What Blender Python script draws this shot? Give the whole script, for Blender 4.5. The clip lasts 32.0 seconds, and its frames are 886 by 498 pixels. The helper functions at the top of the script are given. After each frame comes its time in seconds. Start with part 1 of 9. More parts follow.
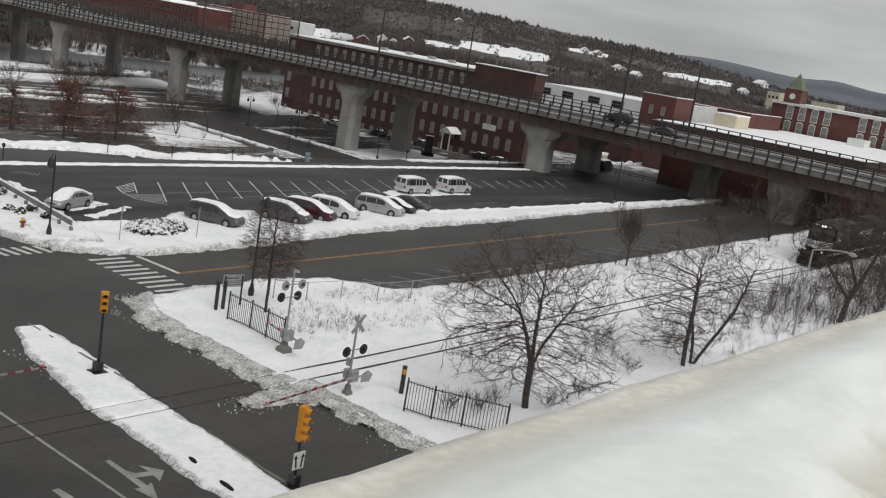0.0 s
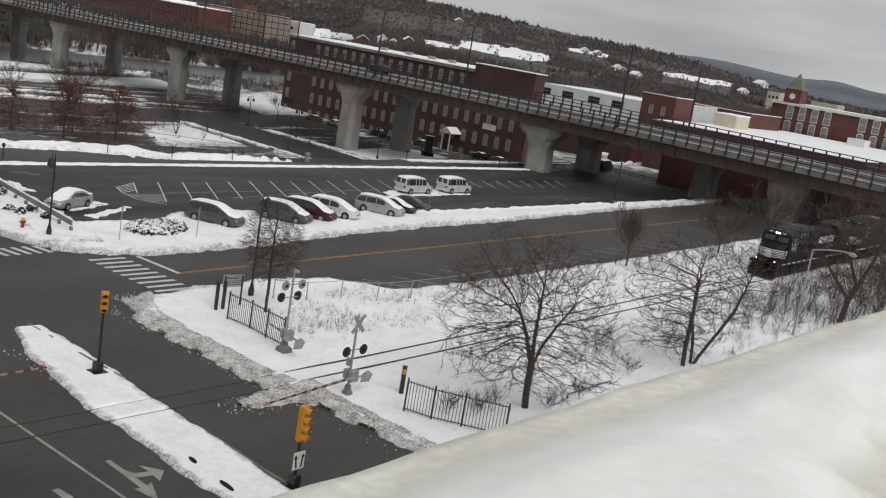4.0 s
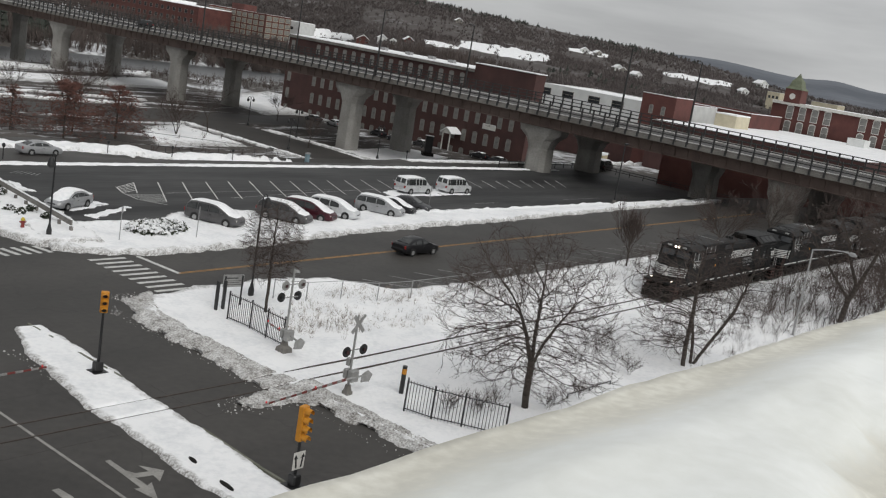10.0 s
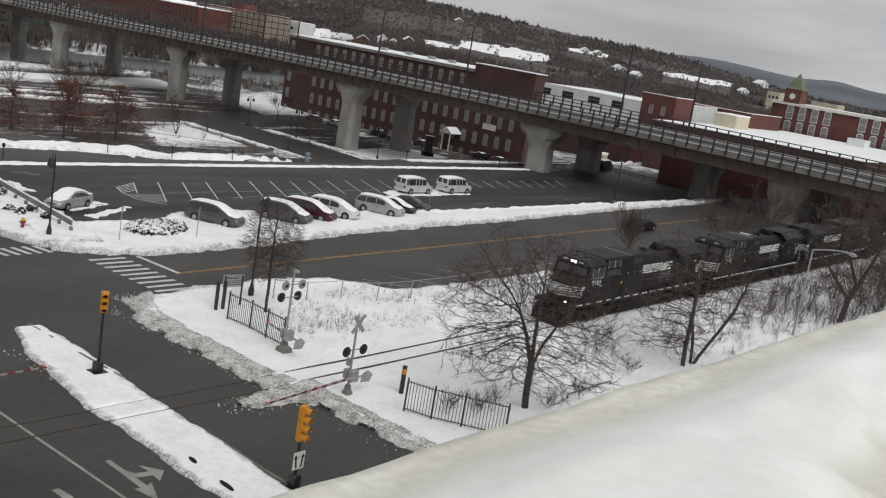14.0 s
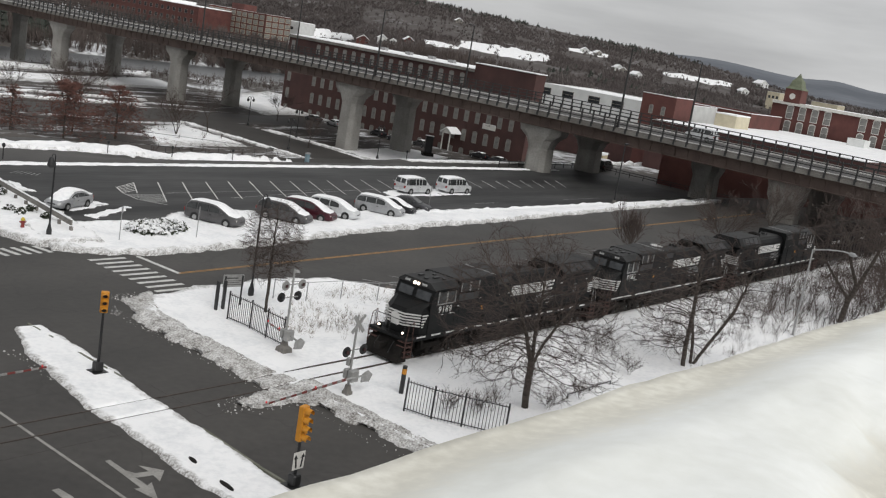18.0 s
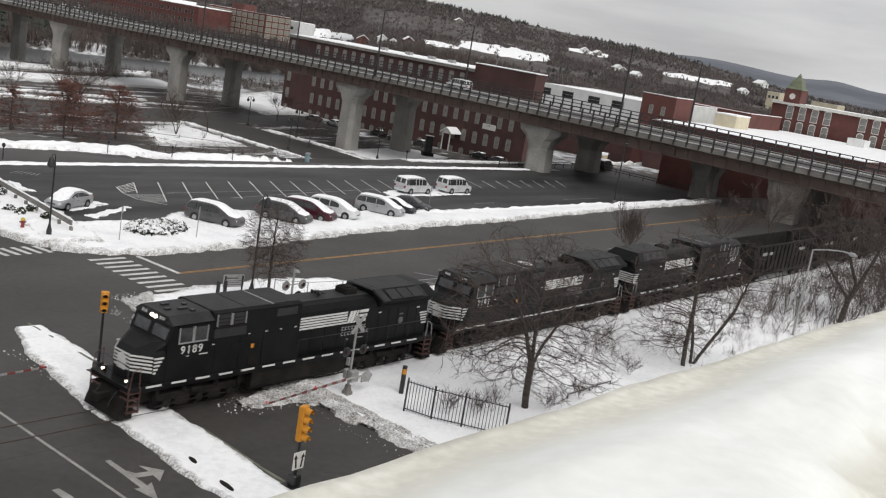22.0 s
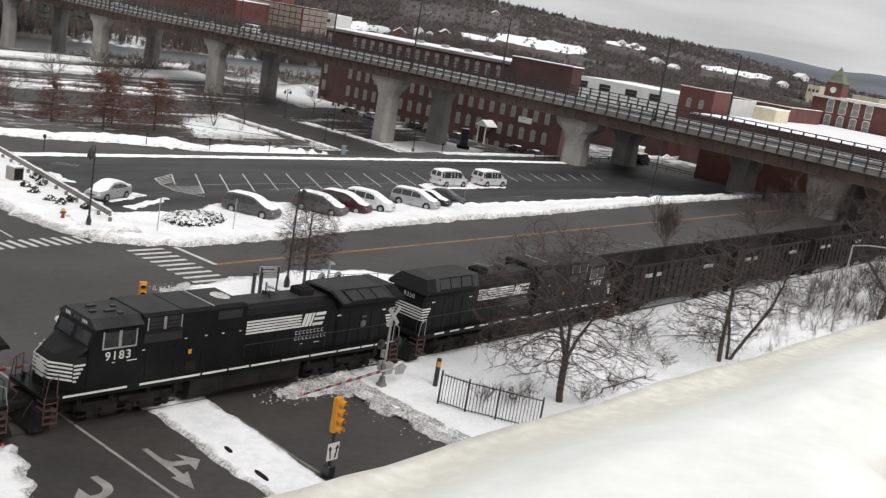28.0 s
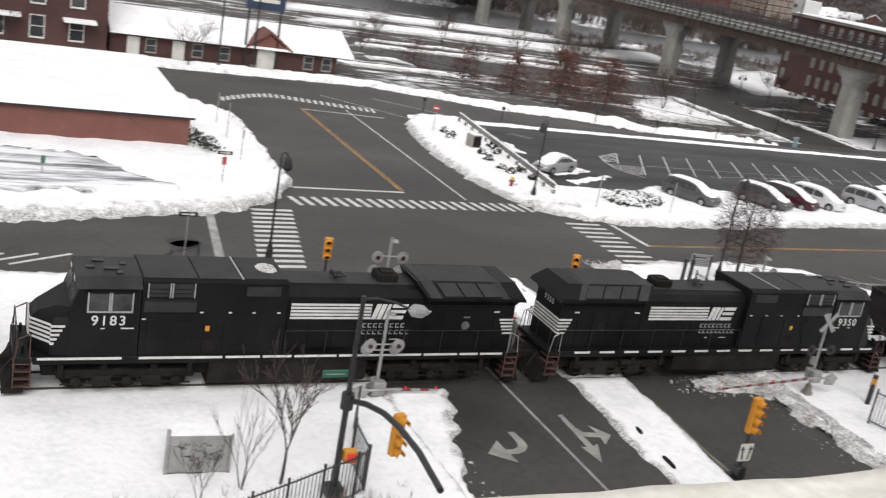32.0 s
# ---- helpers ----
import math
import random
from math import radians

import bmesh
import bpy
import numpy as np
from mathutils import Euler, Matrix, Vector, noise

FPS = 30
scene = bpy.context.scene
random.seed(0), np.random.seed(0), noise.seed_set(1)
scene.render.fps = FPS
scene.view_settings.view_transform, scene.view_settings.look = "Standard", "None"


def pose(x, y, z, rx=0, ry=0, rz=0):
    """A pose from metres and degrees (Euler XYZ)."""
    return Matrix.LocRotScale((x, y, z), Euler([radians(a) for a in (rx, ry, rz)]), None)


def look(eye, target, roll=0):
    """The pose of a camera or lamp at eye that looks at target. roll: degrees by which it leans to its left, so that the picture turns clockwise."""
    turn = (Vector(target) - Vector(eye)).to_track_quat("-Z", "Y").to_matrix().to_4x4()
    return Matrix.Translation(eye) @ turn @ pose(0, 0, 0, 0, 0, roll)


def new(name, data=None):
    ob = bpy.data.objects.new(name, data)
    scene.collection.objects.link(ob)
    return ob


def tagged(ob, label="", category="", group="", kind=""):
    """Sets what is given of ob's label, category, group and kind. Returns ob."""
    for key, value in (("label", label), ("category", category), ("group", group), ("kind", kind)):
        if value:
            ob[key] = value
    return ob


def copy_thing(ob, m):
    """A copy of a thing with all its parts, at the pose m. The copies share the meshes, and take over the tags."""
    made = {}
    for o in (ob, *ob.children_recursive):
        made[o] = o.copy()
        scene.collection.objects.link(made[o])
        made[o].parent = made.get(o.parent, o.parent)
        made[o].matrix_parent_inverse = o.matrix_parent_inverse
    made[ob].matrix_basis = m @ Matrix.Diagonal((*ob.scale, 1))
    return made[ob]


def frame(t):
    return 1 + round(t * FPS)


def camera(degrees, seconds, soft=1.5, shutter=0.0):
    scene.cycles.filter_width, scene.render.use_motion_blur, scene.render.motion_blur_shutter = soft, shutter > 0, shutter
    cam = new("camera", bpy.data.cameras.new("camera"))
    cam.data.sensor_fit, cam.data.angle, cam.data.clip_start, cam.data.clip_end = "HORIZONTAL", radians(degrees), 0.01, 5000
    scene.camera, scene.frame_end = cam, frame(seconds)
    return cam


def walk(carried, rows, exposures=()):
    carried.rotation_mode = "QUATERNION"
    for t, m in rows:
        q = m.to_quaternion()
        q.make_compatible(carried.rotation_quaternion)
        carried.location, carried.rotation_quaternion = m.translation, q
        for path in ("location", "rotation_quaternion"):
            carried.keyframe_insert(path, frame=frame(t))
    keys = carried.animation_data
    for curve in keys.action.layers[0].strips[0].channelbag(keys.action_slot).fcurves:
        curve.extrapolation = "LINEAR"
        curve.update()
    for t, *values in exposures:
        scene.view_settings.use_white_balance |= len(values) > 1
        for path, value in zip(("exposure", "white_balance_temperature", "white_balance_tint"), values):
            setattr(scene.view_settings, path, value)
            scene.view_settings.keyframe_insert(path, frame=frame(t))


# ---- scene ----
cam = camera(45.94, 32.0, soft=1.2, shutter=0.5)
EYE = (0.0, 0.0, 19.2)
STILL = (78.393, -9.358, -49.887)
PAN = ((27.0, 78.351, -9.355, -49.786), (27.5, 78.112, -9.313, -49.098), (28.0, 77.686, -9.350, -47.903), (28.5, 77.051, -9.459, -46.026),
       (29.0, 76.502, -9.570, -43.692), (29.5, 75.817, -9.723, -41.015), (30.0, 74.663, -10.022, -36.355), (30.5, 73.843, -9.755, -31.996),
       (31.0, 73.546, -9.558, -29.793), (31.5, 73.149, -9.692, -27.012), (32.0, 72.590, -9.807, -23.220))
walk(cam, [(0.0, pose(*EYE, *STILL)), (26.7, pose(*EYE, *STILL))] + [(t, pose(*EYE, a, b, c)) for t, a, b, c in PAN],
     exposures=((0.0, 0.31, 6500, 8), (14.0, 0.34, 6500, 8), (17.0, 0.43, 6520, 8.5), (20.0, 0.57, 6540, 9), (23.0, 0.66, 6550, 9.5), (26.7, 0.71, 6560, 10), (29.0, 0.80, 6570, 10.7), (32.0, 0.88, 6570, 11.5)))

# ---- sky and light ----
world = bpy.data.worlds.new("world")
scene.world = world
world.use_nodes = True
wn, wl = world.node_tree.nodes, world.node_tree.links
sky = wn.new("ShaderNodeTexSky")
sky.sky_type, sky.sun_disc, sky.sun_elevation, sky.sun_rotation = "NISHITA", False, radians(24), radians(160)
hsv = wn.new("ShaderNodeHueSaturation")
hsv.inputs["Saturation"].default_value = 0.12
wl.new(sky.outputs[0], hsv.inputs["Color"])
wtc = wn.new("ShaderNodeTexCoord")
wmap = wn.new("ShaderNodeMapping")
wmap.inputs["Scale"].default_value = (2.0, 2.0, 14.0)
wl.new(wtc.outputs["Generated"], wmap.inputs["Vector"])
wnoise = wn.new("ShaderNodeTexNoise")
wnoise.inputs["Scale"].default_value, wnoise.inputs["Detail"].default_value = 1.6, 6.0
wl.new(wmap.outputs[0], wnoise.inputs["Vector"])
wramp = wn.new("ShaderNodeValToRGB")
wramp.color_ramp.elements[0].position, wramp.color_ramp.elements[1].position = 0.3, 0.75
wramp.color_ramp.elements[0].color, wramp.color_ramp.elements[1].color = (3.0, 3.02, 3.12, 1), (5.3, 5.32, 5.4, 1)
wl.new(wnoise.outputs[0], wramp.inputs[0])
wmix = wn.new("ShaderNodeMix")
wmix.data_type = "RGBA"
wmix.inputs["Factor"].default_value = 0.85
wl.new(hsv.outputs[0], wmix.inputs["A"])
wl.new(wramp.outputs[0], wmix.inputs["B"])
wl.new(wmix.outputs["Result"], wn["Background"].inputs["Color"])
wn["Background"].inputs["Strength"].default_value = 0.1
sun = new("sun", bpy.data.lights.new("sun", "SUN"))
sun.data.energy, sun.data.angle, sun.data.color = 1.2, radians(40), (1.0, 0.98, 0.95)
sun.matrix_world = look((0, 0, 60), (20, 60, 0))


# ---- materials ----
def surf(name, c1, c2, s1=2.0, s2=30.0, rough=0.8, bump=0.2, metal=0.0, depth=0.01, ramp=(0.35, 0.65), vary=0.0, spec=0.5, fine=0.35):
    """Two colours mixed by noise at two scales (per metre), with relief."""
    m = bpy.data.materials.new(name)
    m.use_nodes = True
    n, l = m.node_tree.nodes, m.node_tree.links
    b = n["Principled BSDF"]
    tc = n.new("ShaderNodeTexCoord")
    a1, a2 = n.new("ShaderNodeTexNoise"), n.new("ShaderNodeTexNoise")
    for a, s in ((a1, s1), (a2, s2)):
        a.inputs["Scale"].default_value, a.inputs["Detail"].default_value = s, 4.0
        l.new(tc.outputs["Object"], a.inputs["Vector"])
    add = n.new("ShaderNodeMix")
    add.inputs["Factor"].default_value = fine
    l.new(a1.outputs[0], add.inputs["A"])
    l.new(a2.outputs[0], add.inputs["B"])
    r = n.new("ShaderNodeValToRGB")
    r.color_ramp.elements[0].position, r.color_ramp.elements[1].position = ramp
    r.color_ramp.elements[0].color, r.color_ramp.elements[1].color = (*c1, 1), (*c2, 1)
    l.new(add.outputs["Result"], r.inputs[0])
    out = r.outputs[0]
    if vary:
        info, h = n.new("ShaderNodeObjectInfo"), n.new("ShaderNodeHueSaturation")
        mr = n.new("ShaderNodeMapRange")
        mr.inputs["To Min"].default_value, mr.inputs["To Max"].default_value = 1 - vary, 1 + vary
        l.new(info.outputs["Random"], mr.inputs[0])
        l.new(mr.outputs[0], h.inputs["Value"])
        l.new(out, h.inputs["Color"])
        out = h.outputs[0]
    l.new(out, b.inputs["Base Color"])
    b.inputs["Roughness"].default_value, b.inputs["Metallic"].default_value = rough, metal
    b.inputs["Specular IOR Level"].default_value = spec
    if bump:
        bp = n.new("ShaderNodeBump")
        bp.inputs["Strength"].default_value, bp.inputs["Distance"].default_value = bump, depth
        l.new(a2.outputs[0], bp.inputs["Height"])
        l.new(bp.outputs[0], b.inputs["Normal"])
    return m


def glow(name, c, strength):
    m = bpy.data.materials.new(name)
    m.use_nodes = True
    b = m.node_tree.nodes["Principled BSDF"]
    b.inputs["Base Color"].default_value = (*c, 1)
    b.inputs["Emission Color"].default_value, b.inputs["Emission Strength"].default_value = (*c, 1), strength
    return m


SNOW = surf("snow", (0.80, 0.81, 0.83), (0.94, 0.94, 0.95), 0.45, 3.5, 0.7, 0.5, depth=0.10, ramp=(0.34, 0.54), fine=0.45)
GRIT = surf("gritty_snow", (0.22, 0.205, 0.19), (0.76, 0.755, 0.75), 1.4, 9.0, 0.85, 1.0, depth=0.10, ramp=(0.38, 0.61), fine=0.6)


def ploughed(name):
    """Clean snow that turns to grit where the mesh carries the attribute 'dirt'."""
    m = surf(name, (0.80, 0.81, 0.83), (0.94, 0.94, 0.95), 0.45, 3.5, 0.7, 0.5, depth=0.10, ramp=(0.34, 0.54), fine=0.45)
    n, l = m.node_tree.nodes, m.node_tree.links
    b = n["Principled BSDF"]
    clean = [k for k in n if k.type == "VALTORGB"][0]
    tc = [k for k in n if k.type == "TEX_COORD"][0]
    at, big, fine = n.new("ShaderNodeAttribute"), n.new("ShaderNodeTexNoise"), n.new("ShaderNodeTexNoise")
    at.attribute_name = "dirt"
    for node, sc in ((big, 1.6), (fine, 9.0)):
        node.inputs["Scale"].default_value, node.inputs["Detail"].default_value = sc, 5.0
        l.new(tc.outputs["Object"], node.inputs["Vector"])
    grit = n.new("ShaderNodeValToRGB")
    grit.color_ramp.elements[0].position, grit.color_ramp.elements[1].position = 0.36, 0.62
    grit.color_ramp.elements[0].color, grit.color_ramp.elements[1].color = (0.21, 0.197, 0.183, 1), (0.70, 0.70, 0.70, 1)
    l.new(fine.outputs[0], grit.inputs[0])
    add = n.new("ShaderNodeMath")
    add.operation = "ADD"
    l.new(at.outputs["Fac"], add.inputs[0])
    l.new(big.outputs[0], add.inputs[1])
    edge = n.new("ShaderNodeMapRange")
    edge.inputs["From Min"].default_value, edge.inputs["From Max"].default_value = 0.78, 1.15
    l.new(add.outputs[0], edge.inputs[0])
    mix = n.new("ShaderNodeMix")
    mix.data_type = "RGBA"
    l.new(edge.outputs[0], mix.inputs["Factor"])
    l.new(clean.outputs[0], mix.inputs["A"])
    l.new(grit.outputs[0], mix.inputs["B"])
    l.new(mix.outputs["Result"], b.inputs["Base Color"])
    return m


PLOUGHED = ploughed("ploughed_snow")
ASPHALT = surf("asphalt", (0.030, 0.0272, 0.0252), (0.060, 0.0548, 0.0503), 0.16, 2.2, 0.62, 0.25, depth=0.006, ramp=(0.32, 0.68), fine=0.4)
LOT = surf("wet_asphalt", (0.017, 0.017, 0.0175), (0.060, 0.059, 0.059), 1.0, 8.0, 0.62, 0.2, depth=0.006, ramp=(0.36, 0.66), fine=0.25, spec=0.3)


def worn_asphalt(m):
    """Adds broad lighter and darker stretches, and thin sealed cracks, to an asphalt."""
    n, l = m.node_tree.nodes, m.node_tree.links
    b, tc = n["Principled BSDF"], [k for k in n if k.type == "TEX_COORD"][0]
    base = b.inputs["Base Color"].links[0].from_socket
    mp, big = n.new("ShaderNodeMapping"), n.new("ShaderNodeTexNoise")
    mp.inputs["Scale"].default_value = (0.05, 0.11, 0.1)
    big.inputs["Scale"].default_value, big.inputs["Detail"].default_value = 1.0, 5.0
    l.new(tc.outputs["Object"], mp.inputs["Vector"])
    l.new(mp.outputs[0], big.inputs["Vector"])
    tone = n.new("ShaderNodeMapRange")
    tone.inputs["From Min"].default_value, tone.inputs["From Max"].default_value = 0.3, 0.7
    tone.inputs["To Min"].default_value, tone.inputs["To Max"].default_value = 0.70, 1.26
    l.new(big.outputs[0], tone.inputs[0])
    warp, vor, edge = n.new("ShaderNodeMix"), n.new("ShaderNodeTexVoronoi"), n.new("ShaderNodeMapRange")
    wn_ = n.new("ShaderNodeTexNoise")
    wn_.inputs["Scale"].default_value = 0.5
    l.new(tc.outputs["Object"], wn_.inputs["Vector"])
    warp.data_type = "RGBA"
    warp.blend_type = "LINEAR_LIGHT"
    warp.inputs["Factor"].default_value = 0.9
    l.new(tc.outputs["Object"], warp.inputs["A"])
    l.new(wn_.outputs["Color"], warp.inputs["B"])
    vor.feature = "DISTANCE_TO_EDGE"
    vor.inputs["Scale"].default_value = 0.13
    l.new(warp.outputs["Result"], vor.inputs["Vector"])
    edge.inputs["From Min"].default_value, edge.inputs["From Max"].default_value = 0.002, 0.009
    edge.inputs["To Min"].default_value, edge.inputs["To Max"].default_value = 0.80, 1.0
    l.new(vor.outputs["Distance"], edge.inputs[0])
    both, h = n.new("ShaderNodeMath"), n.new("ShaderNodeHueSaturation")
    both.operation = "MULTIPLY"
    l.new(tone.outputs[0], both.inputs[0])
    l.new(edge.outputs[0], both.inputs[1])
    l.new(both.outputs[0], h.inputs["Value"])
    l.new(base, h.inputs["Color"])
    l.new(h.outputs[0], b.inputs["Base Color"])


worn_asphalt(ASPHALT)
STAIN = surf("dark_asphalt_patch", (0.026, 0.025, 0.025), (0.036, 0.035, 0.034), 0.8, 12.0, 0.6, 0.2)
GRAVEL = surf("track_gravel", (0.09, 0.08, 0.075), (0.24, 0.23, 0.22), 2.0, 14.0, 0.9, 0.5, depth=0.03)
GROUND = surf("snowy_ground", (0.075, 0.066, 0.06), (0.62, 0.63, 0.65), 0.05, 0.5, 0.9, 0.5, depth=0.1, ramp=(0.47, 0.60), fine=0.4)
PAINT = surf("road_paint", (0.42, 0.42, 0.41), (0.62, 0.62, 0.60), 0.9, 12.0, 0.7, 0.1, ramp=(0.3, 0.6))
WORN = surf("worn_paint", (0.17, 0.165, 0.155), (0.34, 0.33, 0.31), 1.2, 14.0, 0.7, 0.1, ramp=(0.3, 0.6))
FADED = surf("faded_paint", (0.16, 0.16, 0.16), (0.42, 0.42, 0.41), 0.7, 10.0, 0.7, 0.1, ramp=(0.35, 0.6))
YELLOW = surf("yellow_paint", (0.27, 0.145, 0.05), (0.47, 0.26, 0.085), 0.8, 10.0, 0.7, 0.1)
CONCRETE = surf("concrete", (0.20, 0.19, 0.175), (0.34, 0.33, 0.31), 0.25, 4.0, 0.88, 0.3, depth=0.02)
# Stained concrete; its dark tone also stands in for shade on some piers.
DARKCONC = surf("stained_shaded_concrete", (0.13, 0.12, 0.11), (0.25, 0.24, 0.22), 0.3, 4.0, 0.9, 0.3, depth=0.02)
RUSTGIRDER = surf("weathered_steel", (0.075, 0.05, 0.042), (0.12, 0.085, 0.07), 0.4, 6.0, 0.75, 0.2)
DARKSTEEL = surf("dark_steel", (0.02, 0.02, 0.021), (0.045, 0.044, 0.044), 1.5, 20.0, 0.5, 0.1, metal=0.3)
GALV = surf("galvanised_steel", (0.28, 0.28, 0.28), (0.42, 0.42, 0.42), 2.0, 25.0, 0.5, 0.1, metal=0.6)
SILVER = surf("silver_paint", (0.26, 0.26, 0.255), (0.40, 0.40, 0.39), 2.0, 20.0, 0.55, 0.1, metal=0.3)
RAIL = surf("rail_steel", (0.05, 0.04, 0.035), (0.10, 0.08, 0.07), 2.0, 20.0, 0.55, 0.2, metal=0.5)
BRICK = surf("red_brick", (0.085, 0.033, 0.029), (0.138, 0.053, 0.045), 0.35, 6.0, 0.9, 0.3, depth=0.02)
BRICKDARK = surf("sooty_brick", (0.050, 0.026, 0.024), (0.086, 0.041, 0.037), 0.3, 6.0, 0.9, 0.3, depth=0.02)
BRICKWALL = surf("painted_brick", (0.135, 0.055, 0.045), (0.19, 0.08, 0.065), 0.5, 8.0, 0.85, 0.25)
PALEPANES = surf("pale_window_panes", (0.10, 0.10, 0.10), (0.34, 0.335, 0.31), 0.16, 1.2, 0.35, 0.0)
MILLTRIM = surf("grey_window_trim", (0.17, 0.155, 0.14), (0.27, 0.25, 0.225), 0.8, 10.0, 0.85, 0.1)
GLASS = surf("window_glass", (0.02, 0.022, 0.025), (0.06, 0.065, 0.07), 0.7, 3.0, 0.12, 0.0)
FRAMEW = surf("white_trim", (0.55, 0.54, 0.50), (0.70, 0.69, 0.66), 1.5, 15.0, 0.6, 0.05)
STONE = surf("pale_stone", (0.22, 0.205, 0.185), (0.34, 0.32, 0.29), 0.8, 10.0, 0.85, 0.2)
WHITEMETAL = surf("white_siding", (0.60, 0.61, 0.60), (0.76, 0.77, 0.76), 0.5, 8.0, 0.6, 0.1)
BARK = surf("bark", (0.035, 0.028, 0.024), (0.085, 0.07, 0.06), 3.0, 25.0, 0.95, 0.5)
TWIG = surf("twigs", (0.042, 0.031, 0.027), (0.085, 0.063, 0.055), 2.0, 20.0, 0.95, 0.0)
REDLEAF = surf("dry_red_leaves", (0.085, 0.036, 0.028), (0.165, 0.072, 0.055), 1.0, 9.0, 0.9, 0.0)
WATER = surf("river_water", (0.045, 0.048, 0.052), (0.075, 0.08, 0.085), 0.05, 0.8, 0.30, 0.15, depth=0.05)
CAPSTONE = surf("parapet_coping", (0.58, 0.56, 0.485), (0.82, 0.81, 0.74), 5.0, 55.0, 0.9, 0.5, depth=0.004, ramp=(0.32, 0.68), fine=0.5)
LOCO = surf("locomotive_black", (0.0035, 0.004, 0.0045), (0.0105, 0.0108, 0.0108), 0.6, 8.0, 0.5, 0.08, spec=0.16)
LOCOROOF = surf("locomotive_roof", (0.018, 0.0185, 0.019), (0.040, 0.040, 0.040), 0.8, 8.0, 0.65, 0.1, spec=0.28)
UNDER = surf("grimy_underframe", (0.0065, 0.006, 0.0055), (0.021, 0.018, 0.016), 1.2, 10.0, 0.9, 0.4, depth=0.02, spec=0.2)
DULL = surf("tarnished_badge", (0.05, 0.05, 0.052), (0.15, 0.15, 0.155), 3.0, 14.0, 0.6, 0.0)
LETTERING = surf("dulled_lettering", (0.20, 0.20, 0.205), (0.34, 0.34, 0.34), 1.5, 12.0, 0.6, 0.0)
CABGLASS = surf("cab_glass", (0.022, 0.024, 0.025), (0.06, 0.063, 0.063), 0.9, 3.0, 0.12, 0.0)
LIVERY = surf("white_livery", (0.50, 0.50, 0.49), (0.68, 0.68, 0.66), 1.5, 12.0, 0.6, 0.0)
RUSTRAIL = surf("rusty_handrail", (0.045, 0.024, 0.020), (0.10, 0.048, 0.040), 3.0, 20.0, 0.8, 0.0)
COALCAR = surf("hopper_black", (0.010, 0.009, 0.009), (0.030, 0.027, 0.025), 0.8, 9.0, 0.8, 0.2, spec=0.2)
RUBBER = surf("rubber", (0.012, 0.012, 0.012), (0.03, 0.03, 0.03), 4.0, 30.0, 0.9, 0.1)
SIGNALYEL = surf("signal_yellow", (0.50, 0.20, 0.012), (0.66, 0.29, 0.025), 3.0, 20.0, 0.55, 0.05)
LAMPGLOW = glow("headlight_glow", (1.0, 0.80, 0.66), 4.5)
REDGLOW = glow("red_signal_glow", (0.60, 0.03, 0.035), 0.22)
BLACKP = surf("black_paint", (0.010, 0.010, 0.011), (0.024, 0.024, 0.025), 2.0, 20.0, 0.45, 0.05)
DRYGRASS = surf("dry_grass", (0.17, 0.14, 0.12), (0.36, 0.31, 0.27), 1.0, 8.0, 0.95, 0.0)


